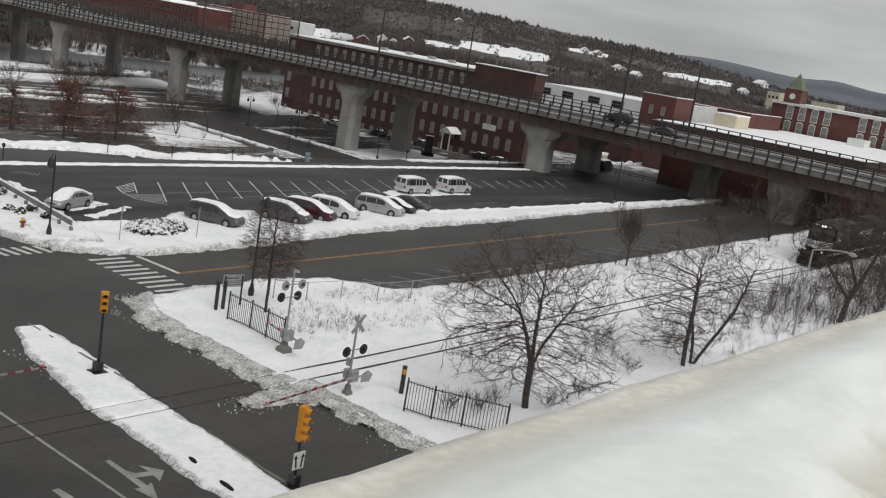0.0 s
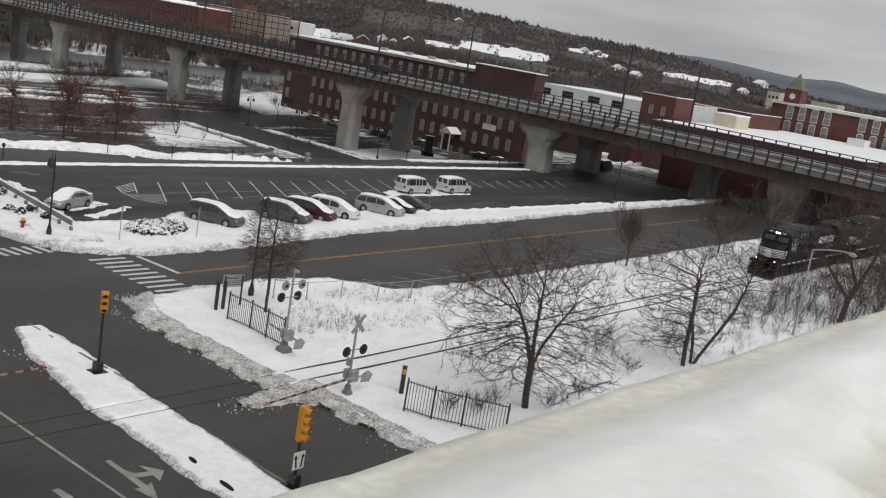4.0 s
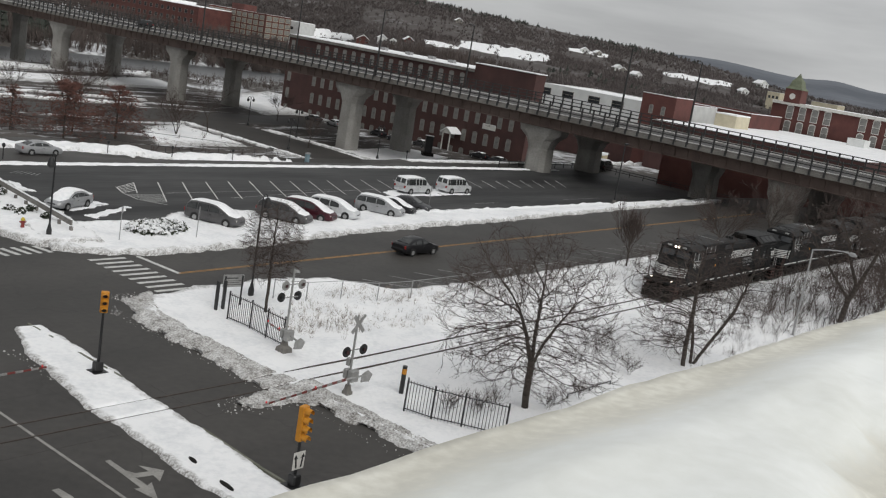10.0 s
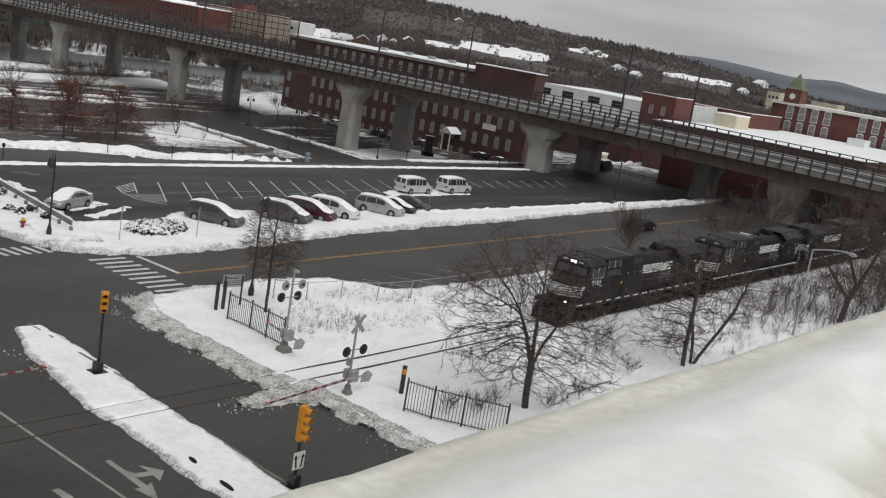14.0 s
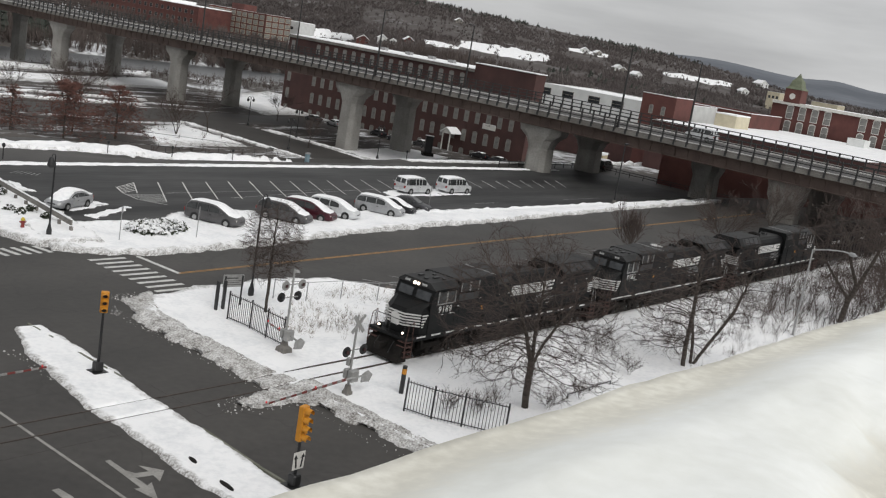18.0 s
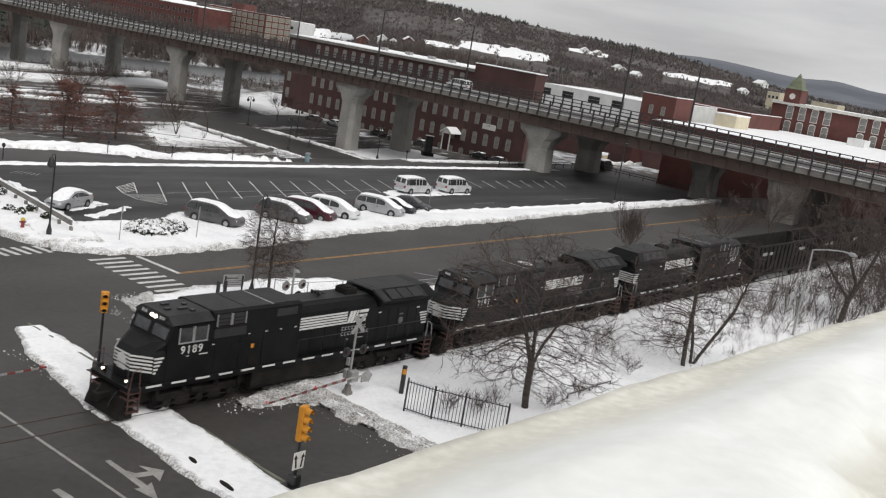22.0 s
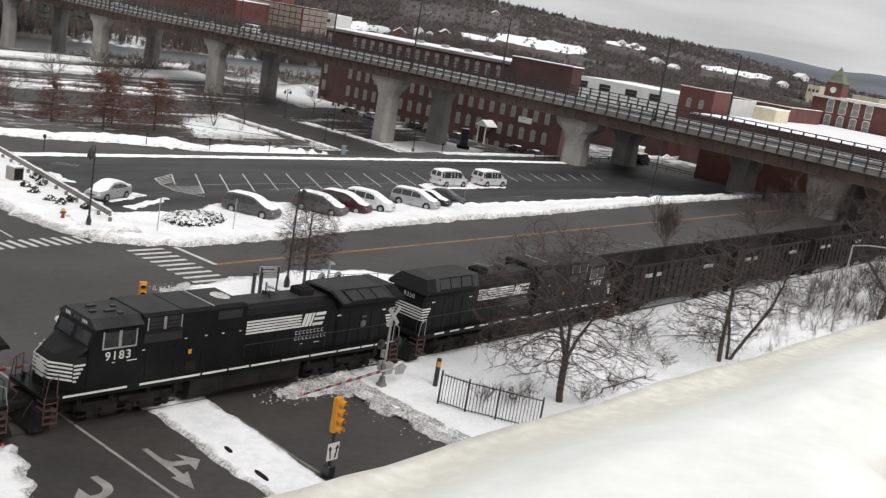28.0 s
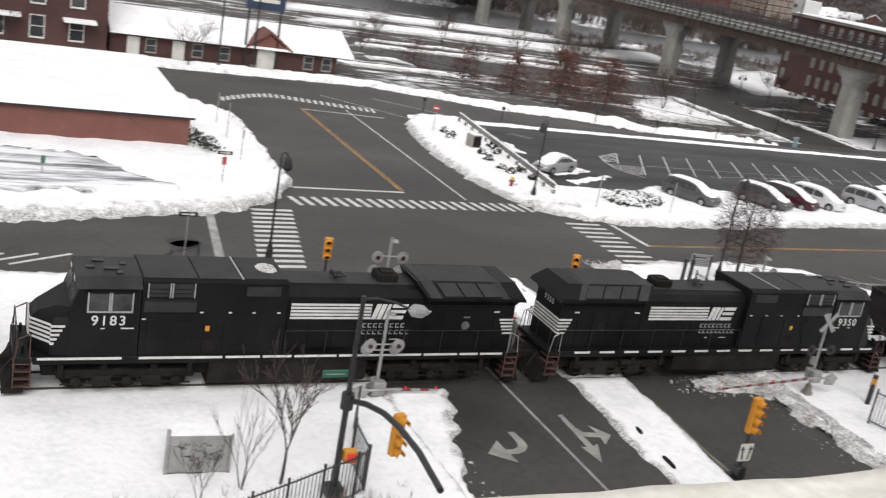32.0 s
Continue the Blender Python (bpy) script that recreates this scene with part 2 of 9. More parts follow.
# ---- mesh building ----
class MB:
    """Collects vertices and faces of one mesh."""

    def __init__(self):
        self.v, self.f = [], []

    def add(self, vs, fs):
        k = len(self.v)
        self.v += [tuple(p) for p in vs]
        self.f += [tuple(i + k for i in f) for f in fs]
        return self

    def box(self, x0, x1, y0, y1, z0, z1, c=0.0):
        if c <= 0:
            vs = [(x, y, z) for z in (z0, z1) for y in (y0, y1) for x in (x0, x1)]
            return self.add(vs, [(0, 2, 3, 1), (4, 5, 7, 6), (0, 1, 5, 4), (2, 6, 7, 3), (0, 4, 6, 2), (1, 3, 7, 5)])
        c = min(c, (x1 - x0) * 0.45, (y1 - y0) * 0.45, (z1 - z0) * 0.45)
        ring = lambda z, i: [(x0 + c + i, y0 + i, z), (x1 - c - i, y0 + i, z), (x1 - i, y0 + c + i, z), (x1 - i, y1 - c - i, z),
                             (x1 - c - i, y1 - i, z), (x0 + c + i, y1 - i, z), (x0 + i, y1 - c - i, z), (x0 + i, y0 + c + i, z)]
        vs = ring(z0, c * 0.6) + ring(z0 + c, 0) + ring(z1 - c, 0) + ring(z1, c * 0.6)
        fs = [tuple(range(7, -1, -1)), tuple(range(24, 32))]
        for r in range(3):
            fs += [(r * 8 + i, r * 8 + (i + 1) % 8, r * 8 + 8 + (i + 1) % 8, r * 8 + 8 + i) for i in range(8)]
        return self.add(vs, fs)

    def tube(self, p, q, r0, r1=None, n=8, caps=True):
        p, q = Vector(p), Vector(q)
        r1 = r0 if r1 is None else r1
        d = (q - p).normalized()
        a = d.orthogonal().normalized()
        b = d.cross(a)
        vs = [c + (a * math.cos(6.28318 * i / n) + b * math.sin(6.28318 * i / n)) * r for c, r in ((p, r0), (q, r1)) for i in range(n)]
        fs = [(i, (i + 1) % n, n + (i + 1) % n, n + i) for i in range(n)]
        if caps:
            fs += [tuple(range(n - 1, -1, -1)), tuple(range(n, 2 * n))]
        return self.add(vs, fs)

    def path(self, pts, r, n=6):
        for a, b in zip(pts, pts[1:]):
            self.tube(a, b, r, r, n)
        return self

    def lathe(self, prof, n=12, at=(0, 0, 0), axis="z"):
        vs, m = [], len(prof)
        for r, z in prof:
            for i in range(n):
                c, s = r * math.cos(6.28318 * i / n), r * math.sin(6.28318 * i / n)
                p = (c, s, z) if axis == "z" else ((c, z, s) if axis == "y" else (z, c, s))
                vs.append((p[0] + at[0], p[1] + at[1], p[2] + at[2]))
        fs = [(k * n + i, k * n + (i + 1) % n, k * n + n + (i + 1) % n, k * n + n + i) for k in range(m - 1) for i in range(n)]
        fs += [tuple(range(n - 1, -1, -1)), tuple(range((m - 1) * n, m * n))]
        return self.add(vs, fs)

    def prism(self, poly, a, b, axis="z"):
        n = len(poly)
        put = {"z": lambda u, v, w: (u, v, w), "y": lambda u, v, w: (u, w, v), "x": lambda u, v, w: (w, u, v)}[axis]
        vs = [put(u, v, w) for w in (a, b) for u, v in poly]
        fs = [tuple(range(n - 1, -1, -1)), tuple(range(n, 2 * n))] + [(i, (i + 1) % n, n + (i + 1) % n, n + i) for i in range(n)]
        return self.add(vs, fs)

    def loft(self, sections, close=True):
        """Skins equal rings of points."""
        n = len(sections[0])
        vs = [p for s in sections for p in s]
        fs = [(k * n + i, k * n + (i + 1) % n, k * n + n + (i + 1) % n, k * n + n + i) for k in range(len(sections) - 1) for i in range(n)]
        if close:
            fs += [tuple(range(n - 1, -1, -1)), tuple(range((len(sections) - 1) * n, len(sections) * n))]
        return self.add(vs, fs)

    def mesh(self, name, smooth=False):
        me = bpy.data.meshes.new(name)
        me.from_pydata(self.v, [], self.f)
        bm = bmesh.new()
        bm.from_mesh(me)
        bmesh.ops.recalc_face_normals(bm, faces=bm.faces)
        bm.to_mesh(me)
        bm.free()
        if smooth:
            me.shade_smooth()
            if smooth > 1:
                me.set_sharp_from_angle(angle=radians(smooth))
        return me


def part(name, mb, material, parent, label="", smooth=False):
    """One mesh object under a thing or a part."""
    me = mb.mesh(name, smooth) if isinstance(mb, MB) else mb
    if not me.materials:
        me.materials.append(material)
    ob = new(name, me)
    ob.parent = parent
    return tagged(ob, label)


def thing(name, label, category, m=None, group="", kind=""):
    ob = new(name)
    ob.empty_display_size = 0.2
    if m is not None:
        ob.matrix_basis = m
    return tagged(ob, label, category, group, kind)


def solid(name, mb, material, label, category, m=None, group="", kind="", smooth=False):
    me = mb.mesh(name, smooth)
    me.materials.append(material)
    ob = new(name, me)
    if m is not None:
        ob.matrix_basis = m
    return tagged(ob, label, category, group, kind)


def smooth01(a, b, x):
    s = min(1.0, max(0.0, (x - a) / (b - a)))
    return s * s * (3 - 2 * s)


def zg(x, y):
    """Height of the paved ground: the road climbs gently to the east, the land drops towards the river."""
    z = 0.0155 * max(0.0, x - 43) * (1 - smooth01(64, 76, y))
    if x > 170:
        z *= 1 - smooth01(170, 260, x)
    y0 = 103 + 40 * (1 - smooth01(45, 78, x))
    # the far road dips below the level of the parking lot
    z -= 2.6 * smooth01(54, 108, x) * (1 - smooth01(108, 116, x)) * smooth01(99.9, 101.9, y) * (1 - smooth01(104, 106.2, y))
    return z - 5.0 * smooth01(y0, y0 + 14, y)


def bumps(x, y, s=1.0, k=0.0):
    return noise.noise(Vector((x * s, y * s, k)))


def sheet(name, xs, ys, zf, material, label, category, kind="structure", smooth=True):
    """A sheet over the lines xs and ys, with the height zf."""
    mb, n = MB(), len(xs)
    mb.v = [(x, y, zf(x, y)) for y in ys for x in xs]
    mb.f = [(j * n + i, j * n + i + 1, j * n + n + i + 1, j * n + n + i) for j in range(len(ys) - 1) for i in range(n - 1)]
    me = bpy.data.meshes.new(name)
    me.from_pydata(mb.v, [], mb.f)
    if smooth:
        me.shade_smooth()
    me.materials.append(material)
    return tagged(new(name, me), label, category, "", kind)


def span(a, b, n):
    return [a + (b - a) * i / n for i in range(n + 1)]


def patch(name, lower, upper, nu, nv, hf, material, label, ragged=0.25, category="snow", seed=0.0, base=0.0, dirty=1):
    """A snow field between two polylines of equal length, its rim ragged and falling to the ground; hf(x, y, edge) is its depth."""
    def along(line, s):
        s *= len(line) - 1
        i = min(int(s), len(line) - 2)
        a, b, f = line[i], line[i + 1], s - min(int(s), len(line) - 2)
        return a[0] + (b[0] - a[0]) * f, a[1] + (b[1] - a[1]) * f
    vs = []
    for j in range(nv + 1):
        for i in range(nu + 1):
            s, w = i / nu, j / nv
            (x0, y0), (x1, y1) = along(lower, s), along(upper, s)
            x, y = x0 + (x1 - x0) * w, y0 + (y1 - y0) * w
            rim = j in (0, nv) or i in (0, nu)
            if ragged and (j <= 1 or j >= nv - 1 or i <= 1 or i >= nu - 1):
                x += ragged * bumps(x, y, 0.9, 3 + seed) * 1.4
                y += ragged * bumps(x, y, 0.9, 7 + seed) * 1.4
                fx, fy = bumps(x, y, 3.1, 11 + seed), bumps(x, y, 3.1, 17 + seed)
                x, y = x + 0.5 * ragged * fx, y + 0.5 * ragged * fy
            edge = min(s * nu, (1 - s) * nu, w * nv, (1 - w) * nv)
            vs.append((x, y, zg(x, y) + (base - 0.05 if rim else base + hf(x, y, edge))))
    n = nu + 1
    me = bpy.data.meshes.new(name)
    me.from_pydata(vs, [], [(j * n + i, j * n + i + 1, j * n + n + i + 1, j * n + n + i) for j in range(nv) for i in range(nu)])
    me.shade_smooth()
    me.materials.append(PLOUGHED if material is SNOW else material)
    # the ploughed rim is full of road grit
    dirt = me.attributes.new("dirt", "FLOAT", "POINT")
    for j in range(nv + 1):
        for i in range(nu + 1):
            edge = min(j, nv - j, i, nu - i)
            dirt.data[j * n + i].value = max(0.0, 0.75 - 0.22 * edge) * max(0.0, 0.5 + 0.5 * dirty)
    return tagged(new(name, me), label, category, "", "structure")


# ---- ground, roads and snow ----
def far_ground(x, y):
    d = math.hypot(x - 120, y - 100)
    if y < 8:
        return -1.5
    z = zg(x, y) - 0.12
    if 46 < x < 122 and 94 < y < 111:
        z -= 2.7  # under the dipping road
    # the river bed, and the far bank that climbs towards the hills
    z -= 4.0 * smooth01(258, 282, y) * (1 - smooth01(328, 346, y - 0.05 * (x - 200)))
    z += 3.0 * smooth01(345, 600, y)
    return z


sheet("ground", span(-400, -40, 12)[:-1] + span(-40, 300, 136)[:-1] + span(300, 1500, 24), [-40, 0, 8.0, 8.1] + span(10, 360, 140)[:-1] + span(360, 1500, 24),
      far_ground, GROUND, "snow-patched open ground with bare earth", "ground")
sheet("road", span(-90, 175, 88), span(9, 112, 52), lambda x, y: zg(x, y), ASPHALT, "worn grey asphalt of the street crossing", "road")
sheet("parking_lot", span(45.5, 160, 60), span(68.5, 96.0, 14), lambda x, y: zg(x, y) + 0.03, LOT, "dark wet asphalt parking lot", "parking lot")

TRACK_Y = 38.45


def deep(base, rough, k=0.0, track=True, bank=0.0, dip=0.10):
    def hf(x, y, edge):
        h = base + rough * bumps(x, y, 0.35, k) + 0.5 * rough * bumps(x, y, 1.3, k + 5)
        if bank:
            h += bank * max(0.0, 1 - abs(edge - 2.0) / 2.0) * (0.7 + 0.6 * bumps(x, y, 0.8, k + 9))
        if track:
            f = smooth01(1.6, 3.2, abs(y - TRACK_Y))
            h = dip + (h - dip) * f
            if dip > 0.11:
                h -= (h - 0.02) * math.exp(-((abs(y - TRACK_Y) - 0.74) / 0.13) ** 2)
        return max(0.02, h)
    return hf


patch("snow_field", [(36.9, 9), (40, 9), (44, 9), (50, 9), (56, 9), (64, 9), (80, 9), (100, 9), (140, 9), (200, 9)],
      [(36.9, 51.5), (39.0, 53.6), (43, 54.7), (50, 54.4), (54, 53.2), (57.2, 48.8), (69, 48.3), (85, 48.3), (140, 49.0), (200, 50)],
      330, 90, deep(0.22, 0.10, 1.0, True, 0.12), SNOW, "deep snow beside the railway track", 0.3)
patch("median_snow", [(25.72, 10), (25.72, 20), (25.72, 29.6), (25.70, 31.5), (25.85, 33.5), (26.06, 35.5), (26.12, 37), (25.95, 38.2), (26.02, 39.5), (26.41, 41.5), (26.80, 44), (27.22, 47), (28.20, 49.5), (28.63, 50.6)],
      [(28.71, 10), (28.71, 20), (28.74, 29.6), (29.05, 31.5), (29.27, 33.5), (29.34, 35.5), (29.47, 37), (29.65, 38.2), (29.58, 39.5), (29.75, 41.5), (30.07, 44), (30.17, 47), (30.14, 49.5), (30.13, 50.6)], 460, 16, deep(0.15, 0.05, 4.0, True, 0.02, 0.12), SNOW,
      "snow-covered median of the street", 0.12)


def median_kerb():
    t = thing("kerb", "mossy concrete kerb of the median", "kerb", kind="structure")
    for k in range(17):
        y0 = 12.0 + 2.3 * k
        if not 35.6 < y0 + 1.1 < 41.4:
            edge = lambda y: 28.75 + 0.075 * max(0.0, min(y, 40.0) - 30.0)
            p, q = (edge(y0), y0), (edge(y0 + 2.27), y0 + 2.27)
            part("kerb_stone", MB().loft([[(a + o, b, z) for o, z in ((0.0, -0.05), (0.17, -0.05), (0.16, 0.12), (0.13, 0.15), (0.0, 0.15))] for a, b in (p, q)]), KERB, t)
    # Shade inside two snow holes is drawn with dark solids; nothing is cut.
    for x, y, w in ((26.74, 32.39, 0.32), (26.48, 29.79, 0.5)):
        gap = [(x + 0.11 * math.cos(a) + 0.05 * math.sin(a), y + w * math.sin(a)) for a in span(0, 5.9, 12)]
        solid("slot_shade", MB().prism(gap, 0.05, 0.19), UNDER, "dark solid drawn for the shade in a snow hole", "drain", kind="structure")


KERB = surf("mossy_concrete", (0.10, 0.105, 0.075), (0.24, 0.24, 0.20), 1.0, 9.0, 0.9, 0.3)
median_kerb()
patch("snow_yard", [(-90, 9), (-40, 9), (0, 9), (10, 9), (17.2, 9)], [(-90, 50), (-40, 50), (0, 50.2), (9, 50), (16.2, 48.2)], 220, 80,
      deep(0.24, 0.09, 6.0, True, 0.15), SNOW, "snow-covered yard beside the railway", 0.3)
patch("corner_snow", [(-60, 45), (-20, 53), (2.2, 57.6), (8.1, 59), (15, 61.2), (18.6, 63.5), (21.0, 68)],
      [(-60, 108), (-20, 108), (0, 106), (6, 104), (12, 100), (17.3, 95.8), (21.6, 88)], 170, 70, deep(0.28, 0.16, 8.0, False, 0.5), SNOW,
      "ploughed snow on the street corner", 0.5)
patch("verge_snow", [(39.2, 65.6), (42, 63.4), (45.5, 62.5), (51, 62.3), (55, 62.4), (60, 62.9), (69, 63.8), (80, 64.2), (90, 63.9), (105, 64.7), (122, 65.3), (150, 65.4)],
      [(41.0, 74.0), (45, 72.6), (48, 72.3), (52.8, 72.2), (56.1, 74.6), (62, 74.8), (70.6, 73.2), (82, 71.8), (88.5, 70.4), (110, 70.3), (124, 69.8), (150, 68.2)], 330, 26, deep(0.2, 0.16, 10.0, False, 0.28), SNOW,
      "snow-covered verge between road and parking lot", 0.45)
for k, (low, high) in enumerate((
        (((47.0, 76.2), (49.6, 77.2), (52.2, 78.4)), ((46.8, 80.4), (49.4, 80.6), (51.9, 79.8))),
        (((47.6, 73.6), (50.2, 75.2), (53.6, 77.1)), ((47.6, 74.8), (50.0, 76.2), (53.5, 77.7))),
        (((89.9, 79.3), (95, 79.4), (99.4, 79.3)), ((90.6, 82.2), (95.5, 83.2), (100.5, 83.2))),
        (((99.4, 79.4), (102, 79.6), (105.2, 79.5)), ((100.5, 83.2), (104, 83.6), (108.4, 83.6))),
        (((46.6, 84.0), (47.0, 85.5), (47.6, 88)), ((48.4, 84.0), (48.2, 86), (48.4, 88.4))))):
    patch("snow_patch", low, high, 26, 9, deep(0.05, 0.06, 40.0 + k, False, 0.0), SNOW, "trampled snow on the parking lot", 0.35, seed=k * 5.0, base=0.04, dirty=0)
patch("plaza_snow", [(118, 101.6), (124, 101.2), (134, 101), (150, 101.5), (164, 102)], [(119, 107), (126, 109), (136, 112), (150, 113), (164, 113)], 90, 14, deep(0.06, 0.06, 45.0, False, 0.05), SNOW, "thin snow on the paving under the viaduct", 0.4)
patch("plaza_snow", [(136, 126.5), (146, 127.4), (156, 128.0), (167, 133.6)], [(137.6, 137), (145, 140), (155, 142.5), (165, 144.5)], 60, 20, deep(0.06, 0.06, 47.0, False, 0.05), SNOW, "thin snow on the paving round the viaduct piers", 0.4)
patch("yard_snow", [(166, 101), (180, 102.5), (200, 103)], [(168, 121), (182, 122), (204, 120)], 40, 20, deep(0.2, 0.5, 46.0, False, 0.2), SNOW, "heaps of ploughed snow beyond the viaduct", 0.6)
patch("bank_snow", [(39.0, 66.2), (37.4, 71.5), (37.2, 76), (37.2, 81.4), (37.9, 87), (39.2, 92.5), (42, 96.4)],
      [(44.0, 66.0), (45.2, 72), (45.8, 76), (46.4, 81.4), (47.2, 87), (47.8, 92.5), (48.2, 97.4)], 90, 26, deep(0.3, 0.12, 12.0, False, 0.3), SNOW,
      "snow slope beside the parking lot wall", 0.4)
patch("lot_far_snow", [(41, 95.4), (60, 95.8), (80, 96.1), (100, 96.4), (126, 96.6), (150, 95.9)],
      [(41, 97.2), (60, 97.0), (80, 97.2), (100, 97.4), (126, 97.5), (150, 97.1)], 260, 8, deep(0.13, 0.07, 14.0, False, 0.05), SNOW,
      "snow ridge along the far side of the parking lot", 0.25, dirty=-0.4)
patch("far_verge_snow", [(-60, 111), (20, 110.3), (42, 111.5), (56, 105), (70, 104.4), (84, 104.5), (95, 104.3), (101, 104.2)],
      [(-60, 116), (20, 115), (42, 115), (56, 109), (70, 107.4), (84, 106.6), (95, 105.6), (101, 104.7)], 300, 12, deep(0.22, 0.22, 16.0, False, 0.25), SNOW,
      "snow ridge along the far road", 0.45, dirty=0.25)
def slush(thick):
    """Broken, trodden lumps of grey snow."""
    def hf(x, y, edge):
        h = thick + 0.09 * bumps(x, y, 0.9, 18.0) + 0.10 * abs(bumps(x, y, 3.0, 20.0)) + 0.07 * bumps(x, y, 6.5, 22.0) + 0.04 * bumps(x, y, 13.0, 23.0)
        h *= 0.35 + 0.65 * smooth01(0, 7, edge)
        if abs(y - TRACK_Y) < 2.2:
            h = min(h, 0.15) - (0.10 * math.exp(-((abs(y - TRACK_Y) - 0.74) / 0.14) ** 2))
        return max(0.015, h)
    return hf


patch("kerb_slush", [(36.2, 24), (36.5, 31), (36.2, 35), (35.2, 38.4), (35.5, 42), (35.5, 46), (35.7, 50), (37.4, 53.4)],
      [(38.1, 24), (38.0, 31), (38.3, 35), (37.6, 38.4), (37.5, 42), (37.6, 46), (37.9, 50), (39.9, 54.5)], 420, 30, slush(0.25), GRIT,
      "dirty ploughed snow along the kerb", 0.4)


def crumbs(name, label, spots, count, seed):
    """Small broken lumps of snow lying on the road."""
    rnd = random.Random(seed)
    mb = MB()
    for k in range(count):
        x0, x1, y0, y1 = spots[k % len(spots)]
        x, y, r = rnd.uniform(x0, x1), rnd.uniform(y0, y1), 0.018 + 0.055 * rnd.random() ** 3
        z = zg(x, y)
        ring = [(x + r * math.cos(q + 0.3) * rnd.uniform(0.6, 1.2), y + r * math.sin(q + 0.3) * rnd.uniform(0.6, 1.2), z) for q in span(0, 5.03, 4)]
        top = [(x + (a - x) * 0.6, y + (b - y) * 0.6, z + r * rnd.uniform(0.5, 1.0)) for a, b, c in ring]
        mb.add(ring + top, [(i, (i + 1) % 5, 5 + (i + 1) % 5, 5 + i) for i in range(5)] + [(5, 6, 7, 8, 9)])
    solid(name, mb, GRIT, label, "snow", kind="stuff")


crumbs("snow_crumbs", "crumbs of dirty snow scattered over the asphalt", ((35.1, 36.0, 26, 53), (34.9, 35.8, 36, 52), (31.5, 35.6, 35.9, 37.4), (26.4, 27.0, 28, 49), (16.6, 18.2, 26, 37), (32.5, 37, 35.2, 37.6), (36.8, 39.4, 53.4, 54.8)), 900, 77)
patch("corner_slush", [(15.4, 25), (15.6, 29), (15.8, 32), (16.0, 34.5), (16.4, 36.8)], [(16.9, 25), (17.2, 29), (18.0, 32), (18.9, 34.5), (19.9, 36.8)], 40, 10,
      deep(0.24, 0.14, 19.0, False, 0.05), SNOW, "ploughed snow beside the stop line", 0.3)
patch("track_slush", [(32.6, 36.6), (33.2, 36.0), (34.4, 35.7), (36.0, 35.6), (37.6, 35.4)], [(32.8, 37.1), (33.4, 37.2), (34.6, 37.3), (36.3, 37.4), (38.2, 37.4)], 110, 20,
      lambda x, y, e: max(0.015, 0.10 + 0.16 * abs(bumps(x, y, 2.2, 3)) + 0.08 * bumps(x, y, 6.0, 5) + 0.28 * smooth01(35.8, 37.5, x)), GRIT, "slush thrown up beside the rails", 0.35)


def streaked(name, dark, ramp, stretch):
    """Dark ground seen through wind-drawn streaks of snow."""
    m = surf(name, dark, (0.80, 0.81, 0.83), 1.0, 6.0, 0.8, 0.3, ramp=ramp, fine=0.3)
    n, l = m.node_tree.nodes, m.node_tree.links
    mp = n.new("ShaderNodeMapping")
    mp.inputs["Scale"].default_value = stretch
    tc = [k for k in n if k.type == "TEX_COORD"][0]
    l.new(tc.outputs["Object"], mp.inputs["Vector"])
    for k in n:
        if k.type == "TEX_NOISE":
            l.new(mp.outputs[0], k.inputs["Vector"])
    return m


for node in LOT.node_tree.nodes:
    if node.type == "TEX_NOISE":
        drawn = LOT.node_tree.nodes.new("ShaderNodeMapping")
        drawn.inputs["Scale"].default_value = (0.05, 0.28, 1.0)
        LOT.node_tree.links.new([k for k in LOT.node_tree.nodes if k.type == "TEX_COORD"][0].outputs["Object"], drawn.inputs["Vector"])
        LOT.node_tree.links.new(drawn.outputs[0], node.inputs["Vector"])
STREAK = streaked("snow_streaked_asphalt", (0.13, 0.135, 0.14), (0.40, 0.55), (0.12, 1.0, 1.0))
YARDMIX = streaked("snow_streaked_earth", (0.060, 0.051, 0.046), (0.53, 0.61), (0.07, 0.30, 1.0))
patch("yard_surface", [(-60, 61.5), (-20, 61.8), (0, 62.0), (13.0, 64.4)], [(-60, 74.5), (-20, 74.2), (0, 73.6), (8.5, 71.6)], 70, 14, lambda x, y, e: 0.45 + 0.05 * bumps(x, y, 0.5, 2), STREAK, "parking yard under streaks of ploughed snow", 1.0, "parking lot", dirty=0)
sheet("far_yard", span(-60, 172, 46), span(119, 256, 50), lambda x, y: far_ground(x, y) + 0.10, YARDMIX, "snow-streaked earth and asphalt beyond the road", "ground")
sheet("far_street", span(124, 138, 4), span(113, 176, 20), lambda x, y: zg(x, y) + 0.03, ASPHALT, "dark side street beside the viaduct", "road")
sheet("far_lane", span(40, 170, 30), span(166.5, 180, 4), lambda x, y: zg(x, y) + 0.02, ASPHALT, "dark lane beyond the oaks", "road")
